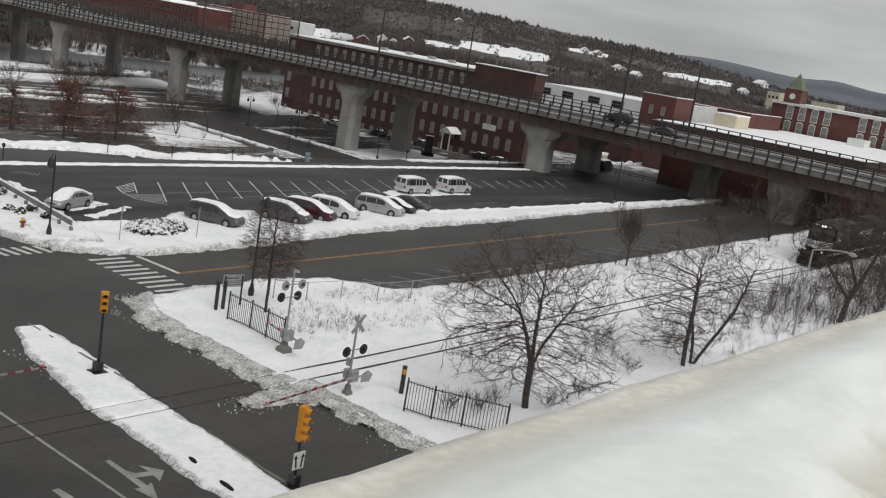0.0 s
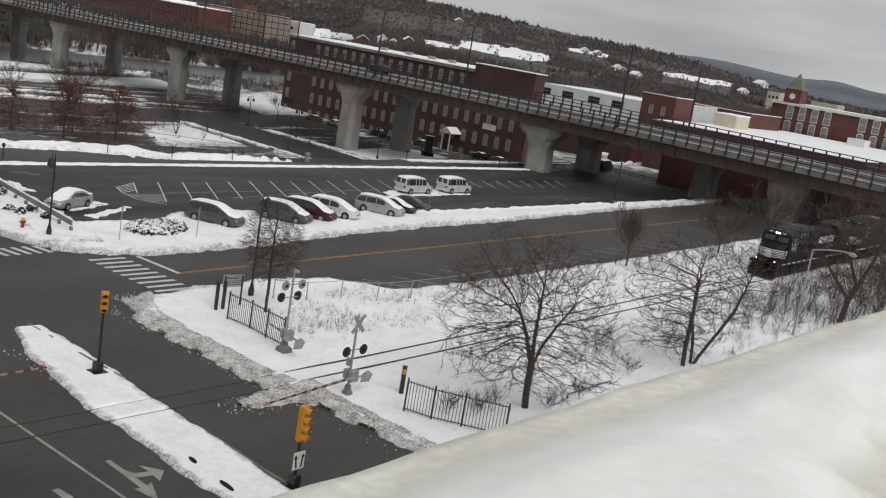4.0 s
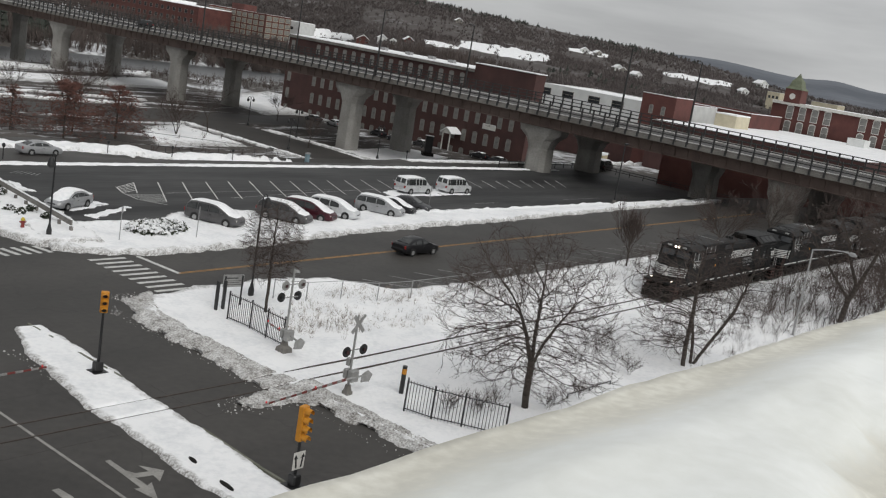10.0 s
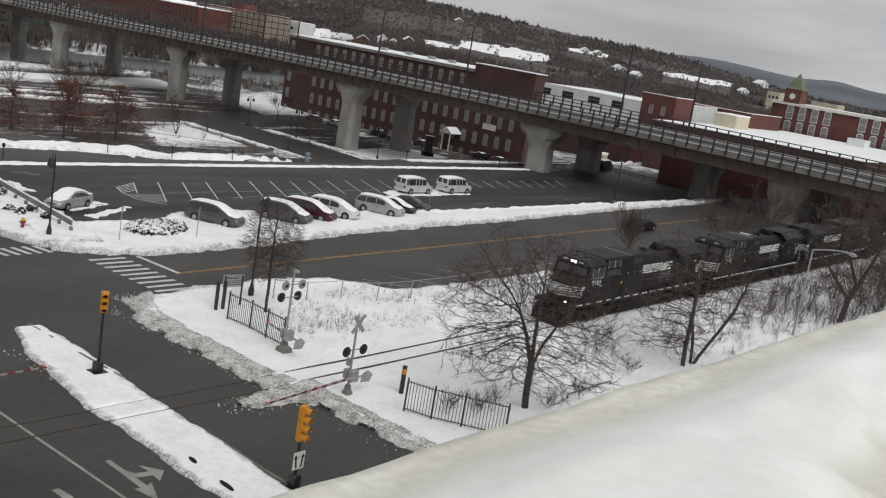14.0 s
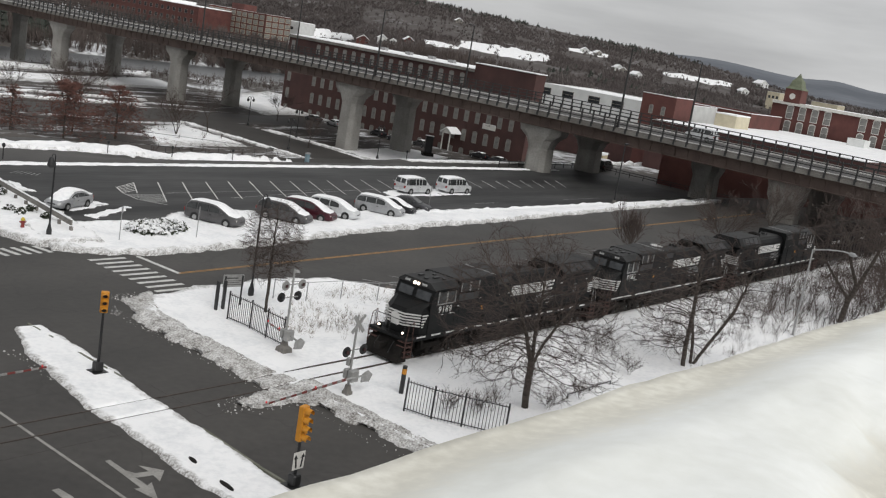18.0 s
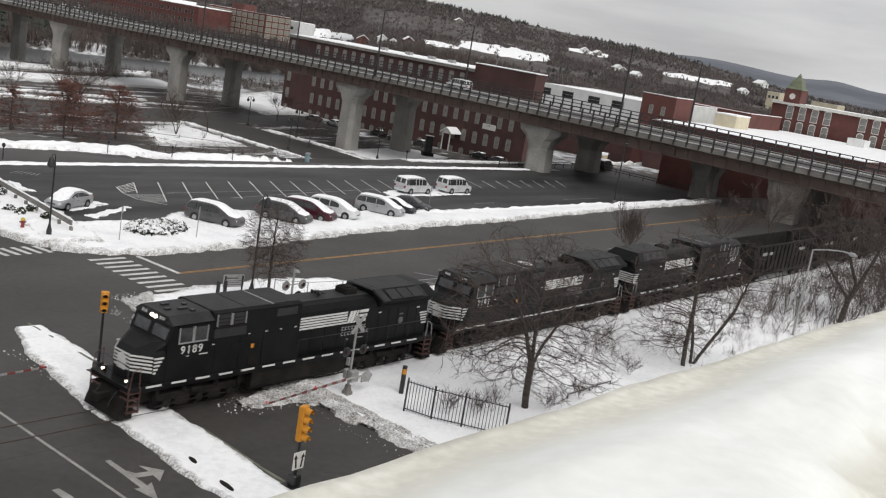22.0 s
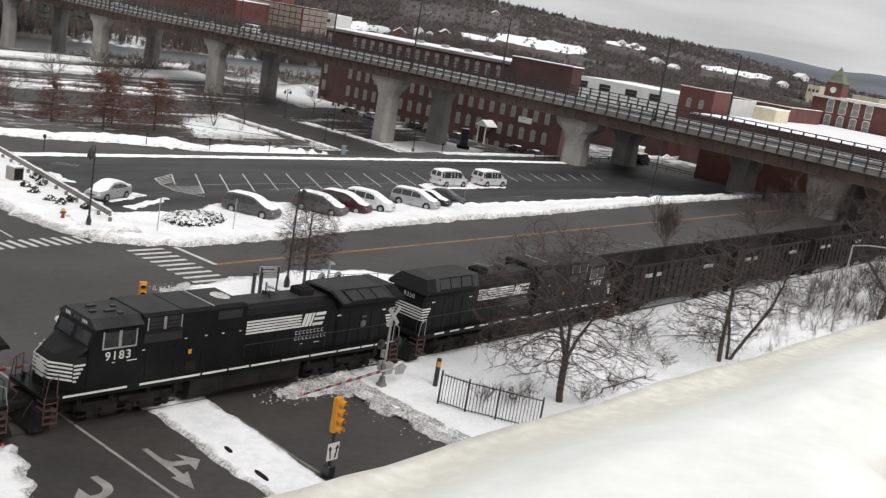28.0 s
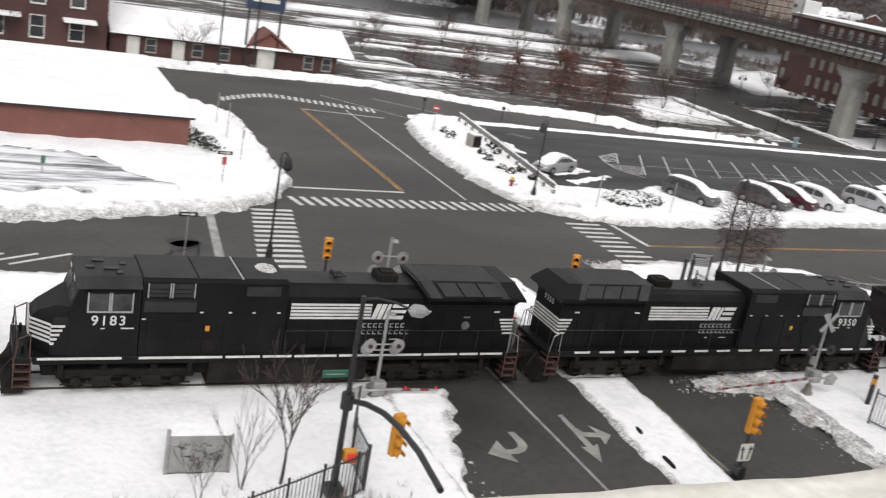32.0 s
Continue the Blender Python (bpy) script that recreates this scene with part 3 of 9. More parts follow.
for k, (low, high, label) in enumerate((
        (((99, 137.5), (108, 138.0), (118.5, 139)), ((104, 150), (111, 158), (120, 161)), "untouched snow on a small green"),
        (((60, 211), (125, 214), (166, 219)), ((70, 222), (140, 232), (170, 242)), "snow on the river meadow"),
        (((60, 229), (125, 236), (172, 247)), ((70, 246), (140, 252), (182, 259)), "snow along the river bank"),
        (((158, 181), (175, 186), (200, 196)), ((163, 206), (180, 220), (204, 234)), "snow-covered lot beside the mill"),
        (((40, 126), (70, 126.5), (97, 126)), ((40, 128.4), (70, 129), (97, 127.6)), "ploughed ridge of snow"),
        (((50, 134), (72, 133.4), (93, 133)), ((50, 136), (72, 135.6), (93, 134.6)), "ploughed ridge of snow"),
        (((121.6, 117), (121.4, 140), (121.8, 165)), ((123.6, 117), (123.4, 140), (123.8, 165)), "snow ridge beside the street"),
        (((138.4, 116), (138.3, 132), (138.6, 160)), ((140.6, 116), (140.3, 132), (140.4, 160)), "snow ridge beside the street"),
        (((66, 184), (95, 185), (130, 184)), ((66, 187), (95, 188.6), (130, 188)), "ploughed ridge of snow"),
        (((70, 192), (100, 194), (135, 192)), ((70, 194), (100, 196.4), (135, 195.4)), "ploughed ridge of snow"),
        (((142, 112), (152, 110), (166, 108)), ((142, 118), (152, 117), (166, 116)), "snow under the viaduct"))):
    patch("snow_patch", low, high, 60, 10, deep(0.2, 0.16, 20.0 + k, False, 0.1), SNOW, label, 0.8, seed=k * 3.0)


# ---- railway ----
def track():
    t = thing("railway_track", "single railway track with rusty rails in the snow", "railway track", kind="structure")
    xs = span(-90, 420, 102)
    for side in (-0.7175, 0.7175):
        secs = [[(x, TRACK_Y + side + a, zg(x, TRACK_Y) + b - (0.125 if 15 < x < 36 else 0.0)) for a, b in ((-0.075, 0.0), (0.075, 0.0), (0.04, 0.155), (-0.04, 0.155))] for x in xs]
        part("rail", MB().loft(secs), RAIL, t)
    ties = [MB().box(-0.12, 0.12, -1.3, 1.3, -0.1, 0.085, 0.02).mesh("sleeper")]
    ties[0].materials.append(BARK)
    x = 37.6
    while x < 130:
        ob = part("sleeper", ties[0], BARK, t)
        ob.location = (x, TRACK_Y, zg(x, TRACK_Y))
        x += 0.6
    # timber and rubber panels of the level crossing
    for y0, y1 in ((-2.2, -0.78), (-0.64, 0.64), (0.78, 2.2)):
        part("crossing_panel", MB().box(17.2, 26.2, TRACK_Y + y0, TRACK_Y + y1, -0.05, 0.006, 0.002), ASPHALT, t)
        part("crossing_panel", MB().box(30.4, 35.0, TRACK_Y + y0, TRACK_Y + y1, -0.05, 0.006, 0.002), ASPHALT, t)
    for run in ([x for x in xs if x < 17], [x for x in xs if x > 38]):
        part("ballast", MB().loft([[(x, TRACK_Y + a, zg(x, TRACK_Y) + b) for a, b in ((-2.4, -0.1), (2.4, -0.1), (1.8, 0.02), (-1.8, 0.02))] for x in run]), GRAVEL, t)


track()


# ---- elevated road bridge ----
BX0, BX1 = 140.0, 162.0


def zb(y):
    return max(-0.5, 0.3 - 0.55 * ((y - 115) / 90.0) ** 2)


def viaduct():
    t = thing("road_viaduct", "long weathered concrete and steel road viaduct", "bridge")
    ys = span(-60, 420, 60)

    def bar(name, x0, x1, z0, z1, mat, label=""):
        return part(name, MB().loft([[(x0, y, z0 + zb(y)), (x1, y, z0 + zb(y)), (x1, y, z1 + zb(y)), (x0, y, z1 + zb(y))] for y in ys]), mat, t, label)
    bar("deck", BX0 + 0.1, BX1 - 0.1, 8.9, 9.25, DARKCONC)
    bar("roadway", BX0 + 1.0, BX1 - 1.0, 9.254, 9.30, ASPHALT)
    bar("edge_beam", BX0 - 0.25, BX0 + 0.45, 8.85, 9.35, DARKCONC)
    bar("edge_beam", BX1 - 0.45, BX1 + 0.25, 8.85, 9.35, DARKCONC)
    bar("kerb", BX0 + 0.05, BX0 + 2.0, 9.35, 9.62, DARKCONC)
    bar("kerb", BX1 - 2.0, BX1 - 0.05, 9.35, 9.62, DARKCONC)
    bar("snow_strip", BX0 + 0.15, BX0 + 1.5, 9.624, 9.70, GRIT)
    bar("snow_strip", BX0 + 2.02, BX0 + 2.4, 9.304, 9.44, GRIT)
    bar("snow_strip", BX1 - 2.9, BX1 - 2.02, 9.304, 9.46, GRIT)
    for x in (BX0 + 0.9, BX0 + 5.6, BX0 + 11.0, BX1 - 5.6, BX1 - 0.9):
        part("girder", MB().loft([[(x + a, y, b + zb(y)) for a, b in ((-0.3, 7.1), (0.3, 7.1), (0.3, 7.2), (0.04, 7.24), (0.04, 8.75), (0.3, 8.8), (0.3, 8.9), (-0.3, 8.9), (-0.3, 8.8), (-0.04, 8.75), (-0.04, 7.24), (-0.3, 7.2))] for y in ys]), RUSTGIRDER, t)
    stiff = MB().box(-0.12, 0.0, -0.02, 0.02, 7.22, 8.8).mesh("stiffener")
    post = MB().box(-0.11, 0.11, -0.11, 0.11, 9.36, 11.45, 0.02).box(-0.26, -0.11, -0.13, 0.13, 8.95, 9.7).mesh("rail_post")
    y = 30.0
    while y < 262:
        for x in (BX0 - 0.12, BX1 + 0.12):
            part("rail_post", post, DARKSTEEL, t).location = (x, y, zb(y))
        part("stiffener", stiff, RUSTGIRDER, t).location = (BX0 + 0.86, y, zb(y))
        y += 2.05
    for x in (BX0 - 0.12, BX1 + 0.12):
        for z in (10.2, 10.8, 11.38):
            part("handrail", MB().loft([[(x + a, yy, z + b + zb(yy)) for a, b in ((-0.06, -0.07), (0.06, -0.07), (0.06, 0.07), (-0.06, 0.07))] for yy in ys]), DARKSTEEL, t)
    for yc, feet in ((292.0, -9.0), (243.5, -8.0), (194.5, -5.6), (140.0, -5.6), (96.0, -0.3), (73.6, 0.2), (54.0, 0.2), (8.0, -0.5)):
        for x in (BX0 + 3.2, BX1 - 3.5)[1 if yc == 73.6 else 0:]:
            # At y 54 and 8 the darker concrete paints in shade under the deck.
            pier = part("pier", MB().loft([[(x + a * w, yc + b * w2, z) for a, b in ((-1, -0.6), (-0.6, -1), (0.6, -1), (1, -0.6), (1, 0.6), (0.6, 1), (-0.6, 1), (-1, 0.6))]
                                            for z, w, w2 in ((feet - 2, 1.75, 2.0), (feet + 0.6, 1.75, 2.0), (3.6 + zb(yc), 1.6, 1.9), (5.0 + zb(yc), 1.8, 2.5), (6.0 + zb(yc), 1.9, 3.9 if yc > 80 else 2.5), (7.09 + zb(yc), 1.9, 4.2 if yc > 80 else 2.8))]), CONCRETE if yc > 60 else DARKCONC, t)
            part("bearing", MB().box(x - 0.5, x + 0.5, yc - 2.6, yc - 2.0, 7.0 + zb(yc), 7.12 + zb(yc)), DARKSTEEL, pier)
            part("bearing", MB().box(x - 0.5, x + 0.5, yc + 2.0, yc + 2.6, 7.0 + zb(yc), 7.12 + zb(yc)), DARKSTEEL, pier)
    return t


viaduct()


def bridge_lamp():
    t = thing("bridge_lamp", "tall dark steel lamp on the viaduct parapet", "street lamp", group="lamps on the viaduct")
    part("pole", MB().tube((0, 0, 0), (0, 0, 11.9), 0.19, 0.11, 8), DARKSTEEL, t)
    part("base_plate", MB().box(-0.22, 0.22, -0.22, 0.22, 0, 0.3, 0.03), DARKSTEEL, t)
    arm = part("arm", MB().tube((0, 0, 11.8), (1.4, 0, 11.95), 0.08, 0.06, 6), DARKSTEEL, t)
    part("lamp_head", MB().box(0.9, 1.75, -0.2, 0.2, 11.86, 12.06, 0.05), DARKSTEEL, arm)
    return t


lamp0 = bridge_lamp()
lamp0.location = (BX0 + 0.3, 132.5, 9.62 + zb(132.5))
for lx, ly, turn in ((BX0 + 0.3, 184.0, 0), (BX0 + 0.3, 81.0, 0), (BX0 + 0.3, 236.0, 0), (161.7, 128.7, 180), (161.7, 80.0, 180), (161.7, 178.0, 180), (BX0 + 0.3, 29.5, 0)):
    copy_thing(lamp0, pose(lx, ly, 9.62 + zb(ly), 0, 0, turn))


# ---- buildings ----
PANES = {}


def window(parent, w, h, at, face, glass=None, frame=None, sill=True, arch=False):
    """A framed window with a pane and glazing bars, set on a wall face: 'x-', 'x+', 'y-' or 'y+'."""
    key = (round(w, 2), round(h, 2), arch, (glass or GLASS).name, (frame or STONE).name)
    if key not in PANES:
        curve = lambda hw, top, rise: [(-hw, top)] + ([(hw * math.cos(a), top + rise * math.sin(a)) for a in span(2.7, 0.44, 5)] if arch else []) + [(hw, top)]
        outer = [(w / 2 + 0.04, -0.12), (-w / 2 - 0.04, -0.12)] + curve(w / 2 + 0.04, h + 0.05, 0.26 * w)
        inner = [(w / 2 - 0.06, 0.05), (-w / 2 + 0.06, 0.05)] + curve(w / 2 - 0.06, h - 0.06, 0.16 * w)
        n = len(outer)
        vs = [(x, y, z) for y in (-0.1, 0.02) for x, z in outer + inner]
        fs = []
        for i in range(n):
            j = (i + 1) % n
            fs += [(i, j, n + j, n + i), (2 * n + i, 3 * n + i, 3 * n + j, 2 * n + j), (i, 2 * n + i, 2 * n + j, j), (n + i, n + j, 3 * n + j, 3 * n + i)]
        pane_top = h + (0.1 * w if arch else -0.05)
        PANES[key] = (MB().add(vs, fs).mesh("window"), MB().box(-w / 2 + 0.05, w / 2 - 0.05, -0.035, 0.02, 0.04, pane_top).mesh("pane"),
                      MB().box(-w / 2 + 0.05, w / 2 - 0.05, -0.08, -0.036, h * 0.5 - 0.04, h * 0.5 + 0.04).mesh("glazing_bar"))
        for me, mat in zip(PANES[key], (frame or STONE, glass or GLASS, frame or STONE)):
            me.materials.append(mat)
    fm, pm, gm = PANES[key]
    ob = part("window", fm, STONE, parent)
    ob.matrix_basis = pose(*at, 0, 0, {"y-": 0, "x-": -90, "x+": 90, "y+": 180}[face])
    part("pane", pm, GLASS, ob)
    part("glazing_bar", gm, STONE, ob)
    return ob


def block(name, label, x0, x1, y0, y1, z0, z1, mat, roof=SNOW, parapet=0.5, group="", category="building", snow=0.18):
    """A flat-roofed building with a parapet and snow on its roof; returns it, its wall and its roof."""
    t = thing(name, label, category, group=group)
    w = 0.4
    wall = MB().box(x0, x1, y0, y0 + w, z0, z1).box(x0, x1, y1 - w, y1, z0, z1).box(x0, x0 + w, y0 + w, y1 - w, z0, z1).box(x1 - w, x1, y0 + w, y1 - w, z0, z1)
    wo = part("wall", wall, mat, t)
    ro = part("roof", MB().box(x0 + w, x1 - w, y0 + w, y1 - w, z1 - parapet - 0.3, z1 - parapet + 0.02), DARKCONC, t)
    if snow:
        part("roof_snow", MB().box(x0 + w, x1 - w, y0 + w, y1 - w, z1 - parapet + 0.024, z1 - parapet + snow, 0.05), roof, ro)
        part("coping", MB().box(x0 - 0.06, x1 + 0.06, y0 - 0.06, y0 + w + 0.03, z1, z1 + 0.14, 0.02).box(x0 - 0.06, x0 + w + 0.03, y0 + w + 0.03, y1 + 0.06, z1, z1 + 0.14, 0.02), roof, wo)
    return t


def mill():
    t = block("brick_mill", "long sooty red-brick mill with snow on its roof", 178, 196, 139.6, 198.8, -9, 13.1, BRICKDARK, parapet=0.15, snow=0.4)
    y = 197.1
    while y > 125.5:
        if not 190.5 < y < 196:
            for z in (9.4, 5.6, 1.9, -2.3, -6.4):
                if y > 141 or z < 4:
                    window(t, 1.15, 2.1, (178, y, z + 0.1), "x-", PALEPANES, MILLTRIM, arch=True)
        y -= 3.02
    part("cornice", MB().box(177.6, 178, 139.6, 198.8, 12.5, 13.0, 0.04), DARKCONC, t)
    st = part("stair_tower", MB().box(178, 181.5, 123.6, 139.55, -9, 14.4), BRICKDARK, t)
    part("coping", MB().box(177.8, 181.7, 123.4, 139.6, 14.4, 14.6, 0.03), SNOW, st)
    for yy in (150, 156, 163, 171):
        part("roof_vent", MB().box(183, 184.2, yy, yy + 1.6, 13.0, 14.0, 0.05), GALV, t)
    # entrance porch and sign
    porch = part("porch", MB().prism([(143.2, -1.2), (140.6, -1.2), (141.9, -0.1)], 174.6, 178, "x"), FRAMEW, t)
    part("porch_snow", MB().prism([(143.5, -1.15), (143.5, -0.95), (141.9, 0.2), (140.3, -0.95), (140.3, -1.15), (141.9, -0.03)], 174.5, 178, "x"), SNOW, porch)
    for yy in (140.9, 142.9):
        part("porch_post", MB().box(174.8, 175.0, yy - 0.1, yy + 0.1, -4.9, -1.2), FRAMEW, porch)
    part("wall_sign", MB().box(177.9, 177.99, 131.5, 135.0, 1.2, 2.4), FRAMEW, t)


mill()


CREAM = surf("cream_render", (0.50, 0.45, 0.33), (0.64, 0.58, 0.44), 0.6, 8.0, 0.8, 0.1)


def back_buildings():
    t = block("white_warehouse", "white metal warehouse with a snowy roof on a brick base", 230, 262, 126, 160, 5.0, 11.2, WHITEMETAL, snow=0.3)
    part("base", MB().box(229.9, 262.1, 125.9, 160.1, -5, 4.99), BRICKDARK, t)
    for yy in (156, 149, 141, 134):
        window(t, 3.4, 1.6, (230, yy, 8.6), "x-")
    t = block("brick_stair_block", "small red-brick stair tower", 200, 208, 102.9, 110.9, -4, 14.3, BRICK, snow=0.2)
    for yy in (105.5, 108.4):
        window(t, 0.9, 1.5, (200, yy, 10.3), "x-", PALEPANES, arch=True)
    t = block("white_shed", "white flat-roofed shed covered with snow", 220, 234, 108.5, 116, 4, 12.8, WHITEMETAL, snow=0.3)
    t = block("low_brick_hall", "long low red-brick hall under a snowy roof", 190, 258.5, 59.4, 102.5, -4, 9.5, BRICKDARK, parapet=0.05, snow=0.25)
    yy = 94.0
    while yy > 61:
        window(t, 1.4, 2.2, (190, yy, 5.2), "x-", GLASS, MILLTRIM, arch=True)
        window(t, 1.4, 2.2, (190, yy, 1.2), "x-", GLASS, MILLTRIM, arch=True)
        yy -= 3.4
    rh = part("roof_house", MB().box(216, 223, 96.2, 101.2, 9.6, 12.3, 0.05), CREAM, t)
    part("roof_snow", MB().box(215.9, 223.1, 96.1, 101.3, 12.3, 12.6, 0.08), SNOW, rh)
    part("roof_unit", MB().box(246, 250, 78, 82, 9.6, 11.4, 0.05), WHITEMETAL, t)
    t = block("clock_tower_mill", "red-brick mill with a green-capped clock tower", 260, 282, 40, 107.2, -4, 16.8, BRICK, parapet=0.2, snow=0.3)
    for yy in [102.3 - 3.22 * k for k in range(4)] + [83.9 - 3.22 * k for k in range(12)]:
        window(t, 1.7, 2.9, (260, yy, 12.9), "x-", PALEPANES, FRAMEW, arch=True)
        window(t, 1.6, 2.6, (260, yy, 9.4), "x-", PALEPANES, FRAMEW, arch=True)
    part("cornice", MB().box(259.5, 260, 40, 107.2, 16.2, 16.9, 0.05), FRAMEW, t)
    tw = part("clock_tower", MB().box(259.4, 263.6, 100.2, 104.4, 16.8, 20.2, 0.03), BRICK, t)
    part("spire", MB().loft([[(261.5 + a * r, 102.3 + b * r, z) for a, b in ((-1, -1), (1, -1), (1, 1), (-1, 1))] for z, r in ((20.2, 2.3), (20.8, 1.6), (22.3, 1.2), (23.2, 0.5), (24.2, 0.05))]), surf("green_copper", (0.11, 0.125, 0.08), (0.17, 0.19, 0.125), 1.0, 8.0, 0.7), tw)
    part("clock_face", MB().lathe([(0.75, -0.06), (0.75, 0.0)], 16, (259.36, 102.3, 18.4), "x"), FRAMEW, tw)
    t = block("brick_ground_floor", "red-brick wall of the mill yard", 166, 176, 43.5, 86, -1, 6.6, BRICK, snow=0.15)
    t = block("brick_annexe", "low red-brick annexe behind the hall", 232, 250, 100, 122, -4, 13.0, BRICK, snow=0.2)
    for yy in (104, 109, 114, 119):
        window(t, 1.8, 1.8, (232, yy, 9.8), "x-")
    t = block("long_brick_factory", "long dark red factory beyond the river", 395, 425, 524, 640, -6, 11.2, BRICK, snow=0.5, parapet=0.1)
    part("roof_light", MB().box(400, 420, 560, 600, 11.3, 13.2, 0.1), SNOW, t)
    yy = 530.0
    while yy < 636:
        window(t, 2.6, 2.2, (395, yy, 6.5), "x-")
        window(t, 2.6, 2.2, (395, yy, 1.5), "x-")
        yy += 6.0
    t = block("apartment_block", "tall brick block with a grid of pale window frames", 420, 440, 492, 547, -8, 13.6, BRICK, snow=0.3)
    for k in range(10):
        for z in (-3.9, -0.4, 3.1, 6.6, 10.1):
            window(t, 4.0, 2.5, (420, 544.2 - k * 5.4, z), "x-", PALEPANES, CREAM)
    for k in range(4):
        for z in (-3.9, -0.4, 3.1, 6.6, 10.1):
            window(t, 4.0, 2.5, (422.6 + k * 5.0, 492, z), "y-", PALEPANES, CREAM)
    part("roof_house", MB().box(424, 434, 518, 530, 13.7, 17.2, 0.1), BRICK, t)
    t = block("white_works", "low white works building under snow", 450, 464, 496, 529, -4, 11.8, WHITEMETAL, snow=0.4, parapet=0.1)
    for yy in (502, 510, 518, 526):
        window(t, 3.0, 1.6, (450, yy, 7.0), "x-")
    chim = thing("factory_chimney", "slim dark factory chimney", "chimney", pose(300, 116, -4))
    part("stack", MB().lathe([(1.5, 0), (1.1, 21), (1.25, 21.1), (1.25, 22)], 12), BRICKDARK, chim)


back_buildings()


def west_buildings():
    t = thing("brick_store", "low red-brick store with a broad snow-covered roof", "building")
    part("wall", MB().box(-70, 15.5, 76.8, 77.2, -0.3, 2.25).box(15.1, 15.5, 77.2, 100.6, -0.3, 2.25).box(-70, 15.1, 100.2, 100.6, -0.3, 2.25).box(-70, -69.6, 77.2, 100.2, -0.3, 2.25), BRICKWALL, t)
    rf = part("roof", MB().box(-70.2, 15.8, 76.5, 101.0, 2.254, 2.42, 0.02), BLACKP, t)
    part("roof_snow", MB().loft([[(-70.3, 76.45, 2.424), (15.85, 76.45, 2.424), (15.85, 101.05, 2.424), (-70.3, 101.05, 2.424)], [(-70.2, 76.55, 2.66), (15.75, 76.55, 2.66), (15.75, 100.95, 2.66), (-70.2, 100.95, 2.66)]]), SNOW, rf, smooth=False)
    d = thing("railway_depot", "low brick depot with a snowy pitched roof and small gable", "building")
    part("wall", MB().box(14.2, 39.6, 116.5, 116.9, -0.5, 2.4).box(39.2, 39.6, 116.9, 127, -0.5, 2.4).box(14.2, 39.2, 126.6, 127, -0.5, 2.4), BRICKDARK, d)
    part("gable_end", MB().prism([(116.5, 2.4), (127, 2.4), (121.7, 4.3)], 39.2, 39.6, "x"), BRICKDARK, d)
    part("roof", MB().prism([(115.7, 2.25), (115.7, 2.45), (121.7, 4.65), (127.8, 2.45), (127.8, 2.25), (121.7, 4.35)], 14.1, 41.4, "x"), SNOW, d)
    g = part("gable", MB().prism([(29.0, 2.3), (33.6, 2.3), (31.3, 4.0)], 115.9, 120, "y"), BRICKWALL, d)
    part("gable_trim", MB().prism([(28.6, 2.2), (28.6, 2.45), (31.3, 4.4), (34.0, 2.45), (34.0, 2.2), (31.3, 4.1)], 115.6, 119.5, "y"), BRICKWALL, g)
    for x in (18.5, 23.5, 26.5, 36.2, 38.4):
        window(d, 1.1, 1.4, (x, 116.5, 0.5), "y-", frame=STONE)
    part("door", MB().box(30.2, 32.4, 116.4, 116.5, -0.3, 2.1, 0.02), FRAMEW, d)
    for x in (16.0, 20.8):
        part("door", MB().box(x, x + 1.3, 116.42, 116.5, -0.3, 2.0, 0.02), FRAMEW, d)
    b = block("brick_tenement", "dark red-brick house of several storeys", -40, 13.6, 114, 132, -0.5, 13, BRICKDARK, snow=0.2)
    for x in (-9.5, -5.4, -1.2, 3.0, 6.8, 10.6):
        for z in (1.2, 4.6, 8.0):
            window(b, 1.4, 2.2, (x, 114, z), "y-", frame=FRAMEW)
    for x in (2.0, 9.2):
        part("canopy", MB().box(x, x + 3.2, 112.2, 114, 3.2, 3.5, 0.05), SNOW, b)


west_buildings()


# ---- river and hills ----
TOPS = ((0, 0.2), (10, 0.2), (17.3, 0.05), (21.5, 0.2), (23.8, 0.58), (25.8, 0.88), (27.5, 1.06), (29.4, 1.19), (32.3, 1.28), (33.7, 1.39), (35.9, 1.47), (38.0, 1.66), (40.4, 1.74), (44, 2.0), (60, 2.5), (180, 2.5))


def hill_top(a):
    """Angle of the hill's crest above the eye, for the bearing a."""
    for (a0, e0), (a1, e1) in zip(TOPS, TOPS[1:]):
        if a <= a1:
            return e0 + (e1 - e0) * max(0.0, (a - a0) / (a1 - a0)) - 0.24
    return 2.0


def hill_foot(a):
    return 430 + 420 * smooth01(40.5, 46.5, a)


def hill_at(a, e):
    """The place on the hill's face that stands at the angle e above the eye, for the bearing a."""
    d0 = hill_foot(a)
    low = math.degrees(math.atan2(-22, d0))
    f = min(1.0, max(0.0, (e - low) / (hill_top(a) - low))) ** 1.4
    d = d0 + (1080 - d0) * f
    return d * math.cos(radians(a)), d * math.sin(radians(a)), d


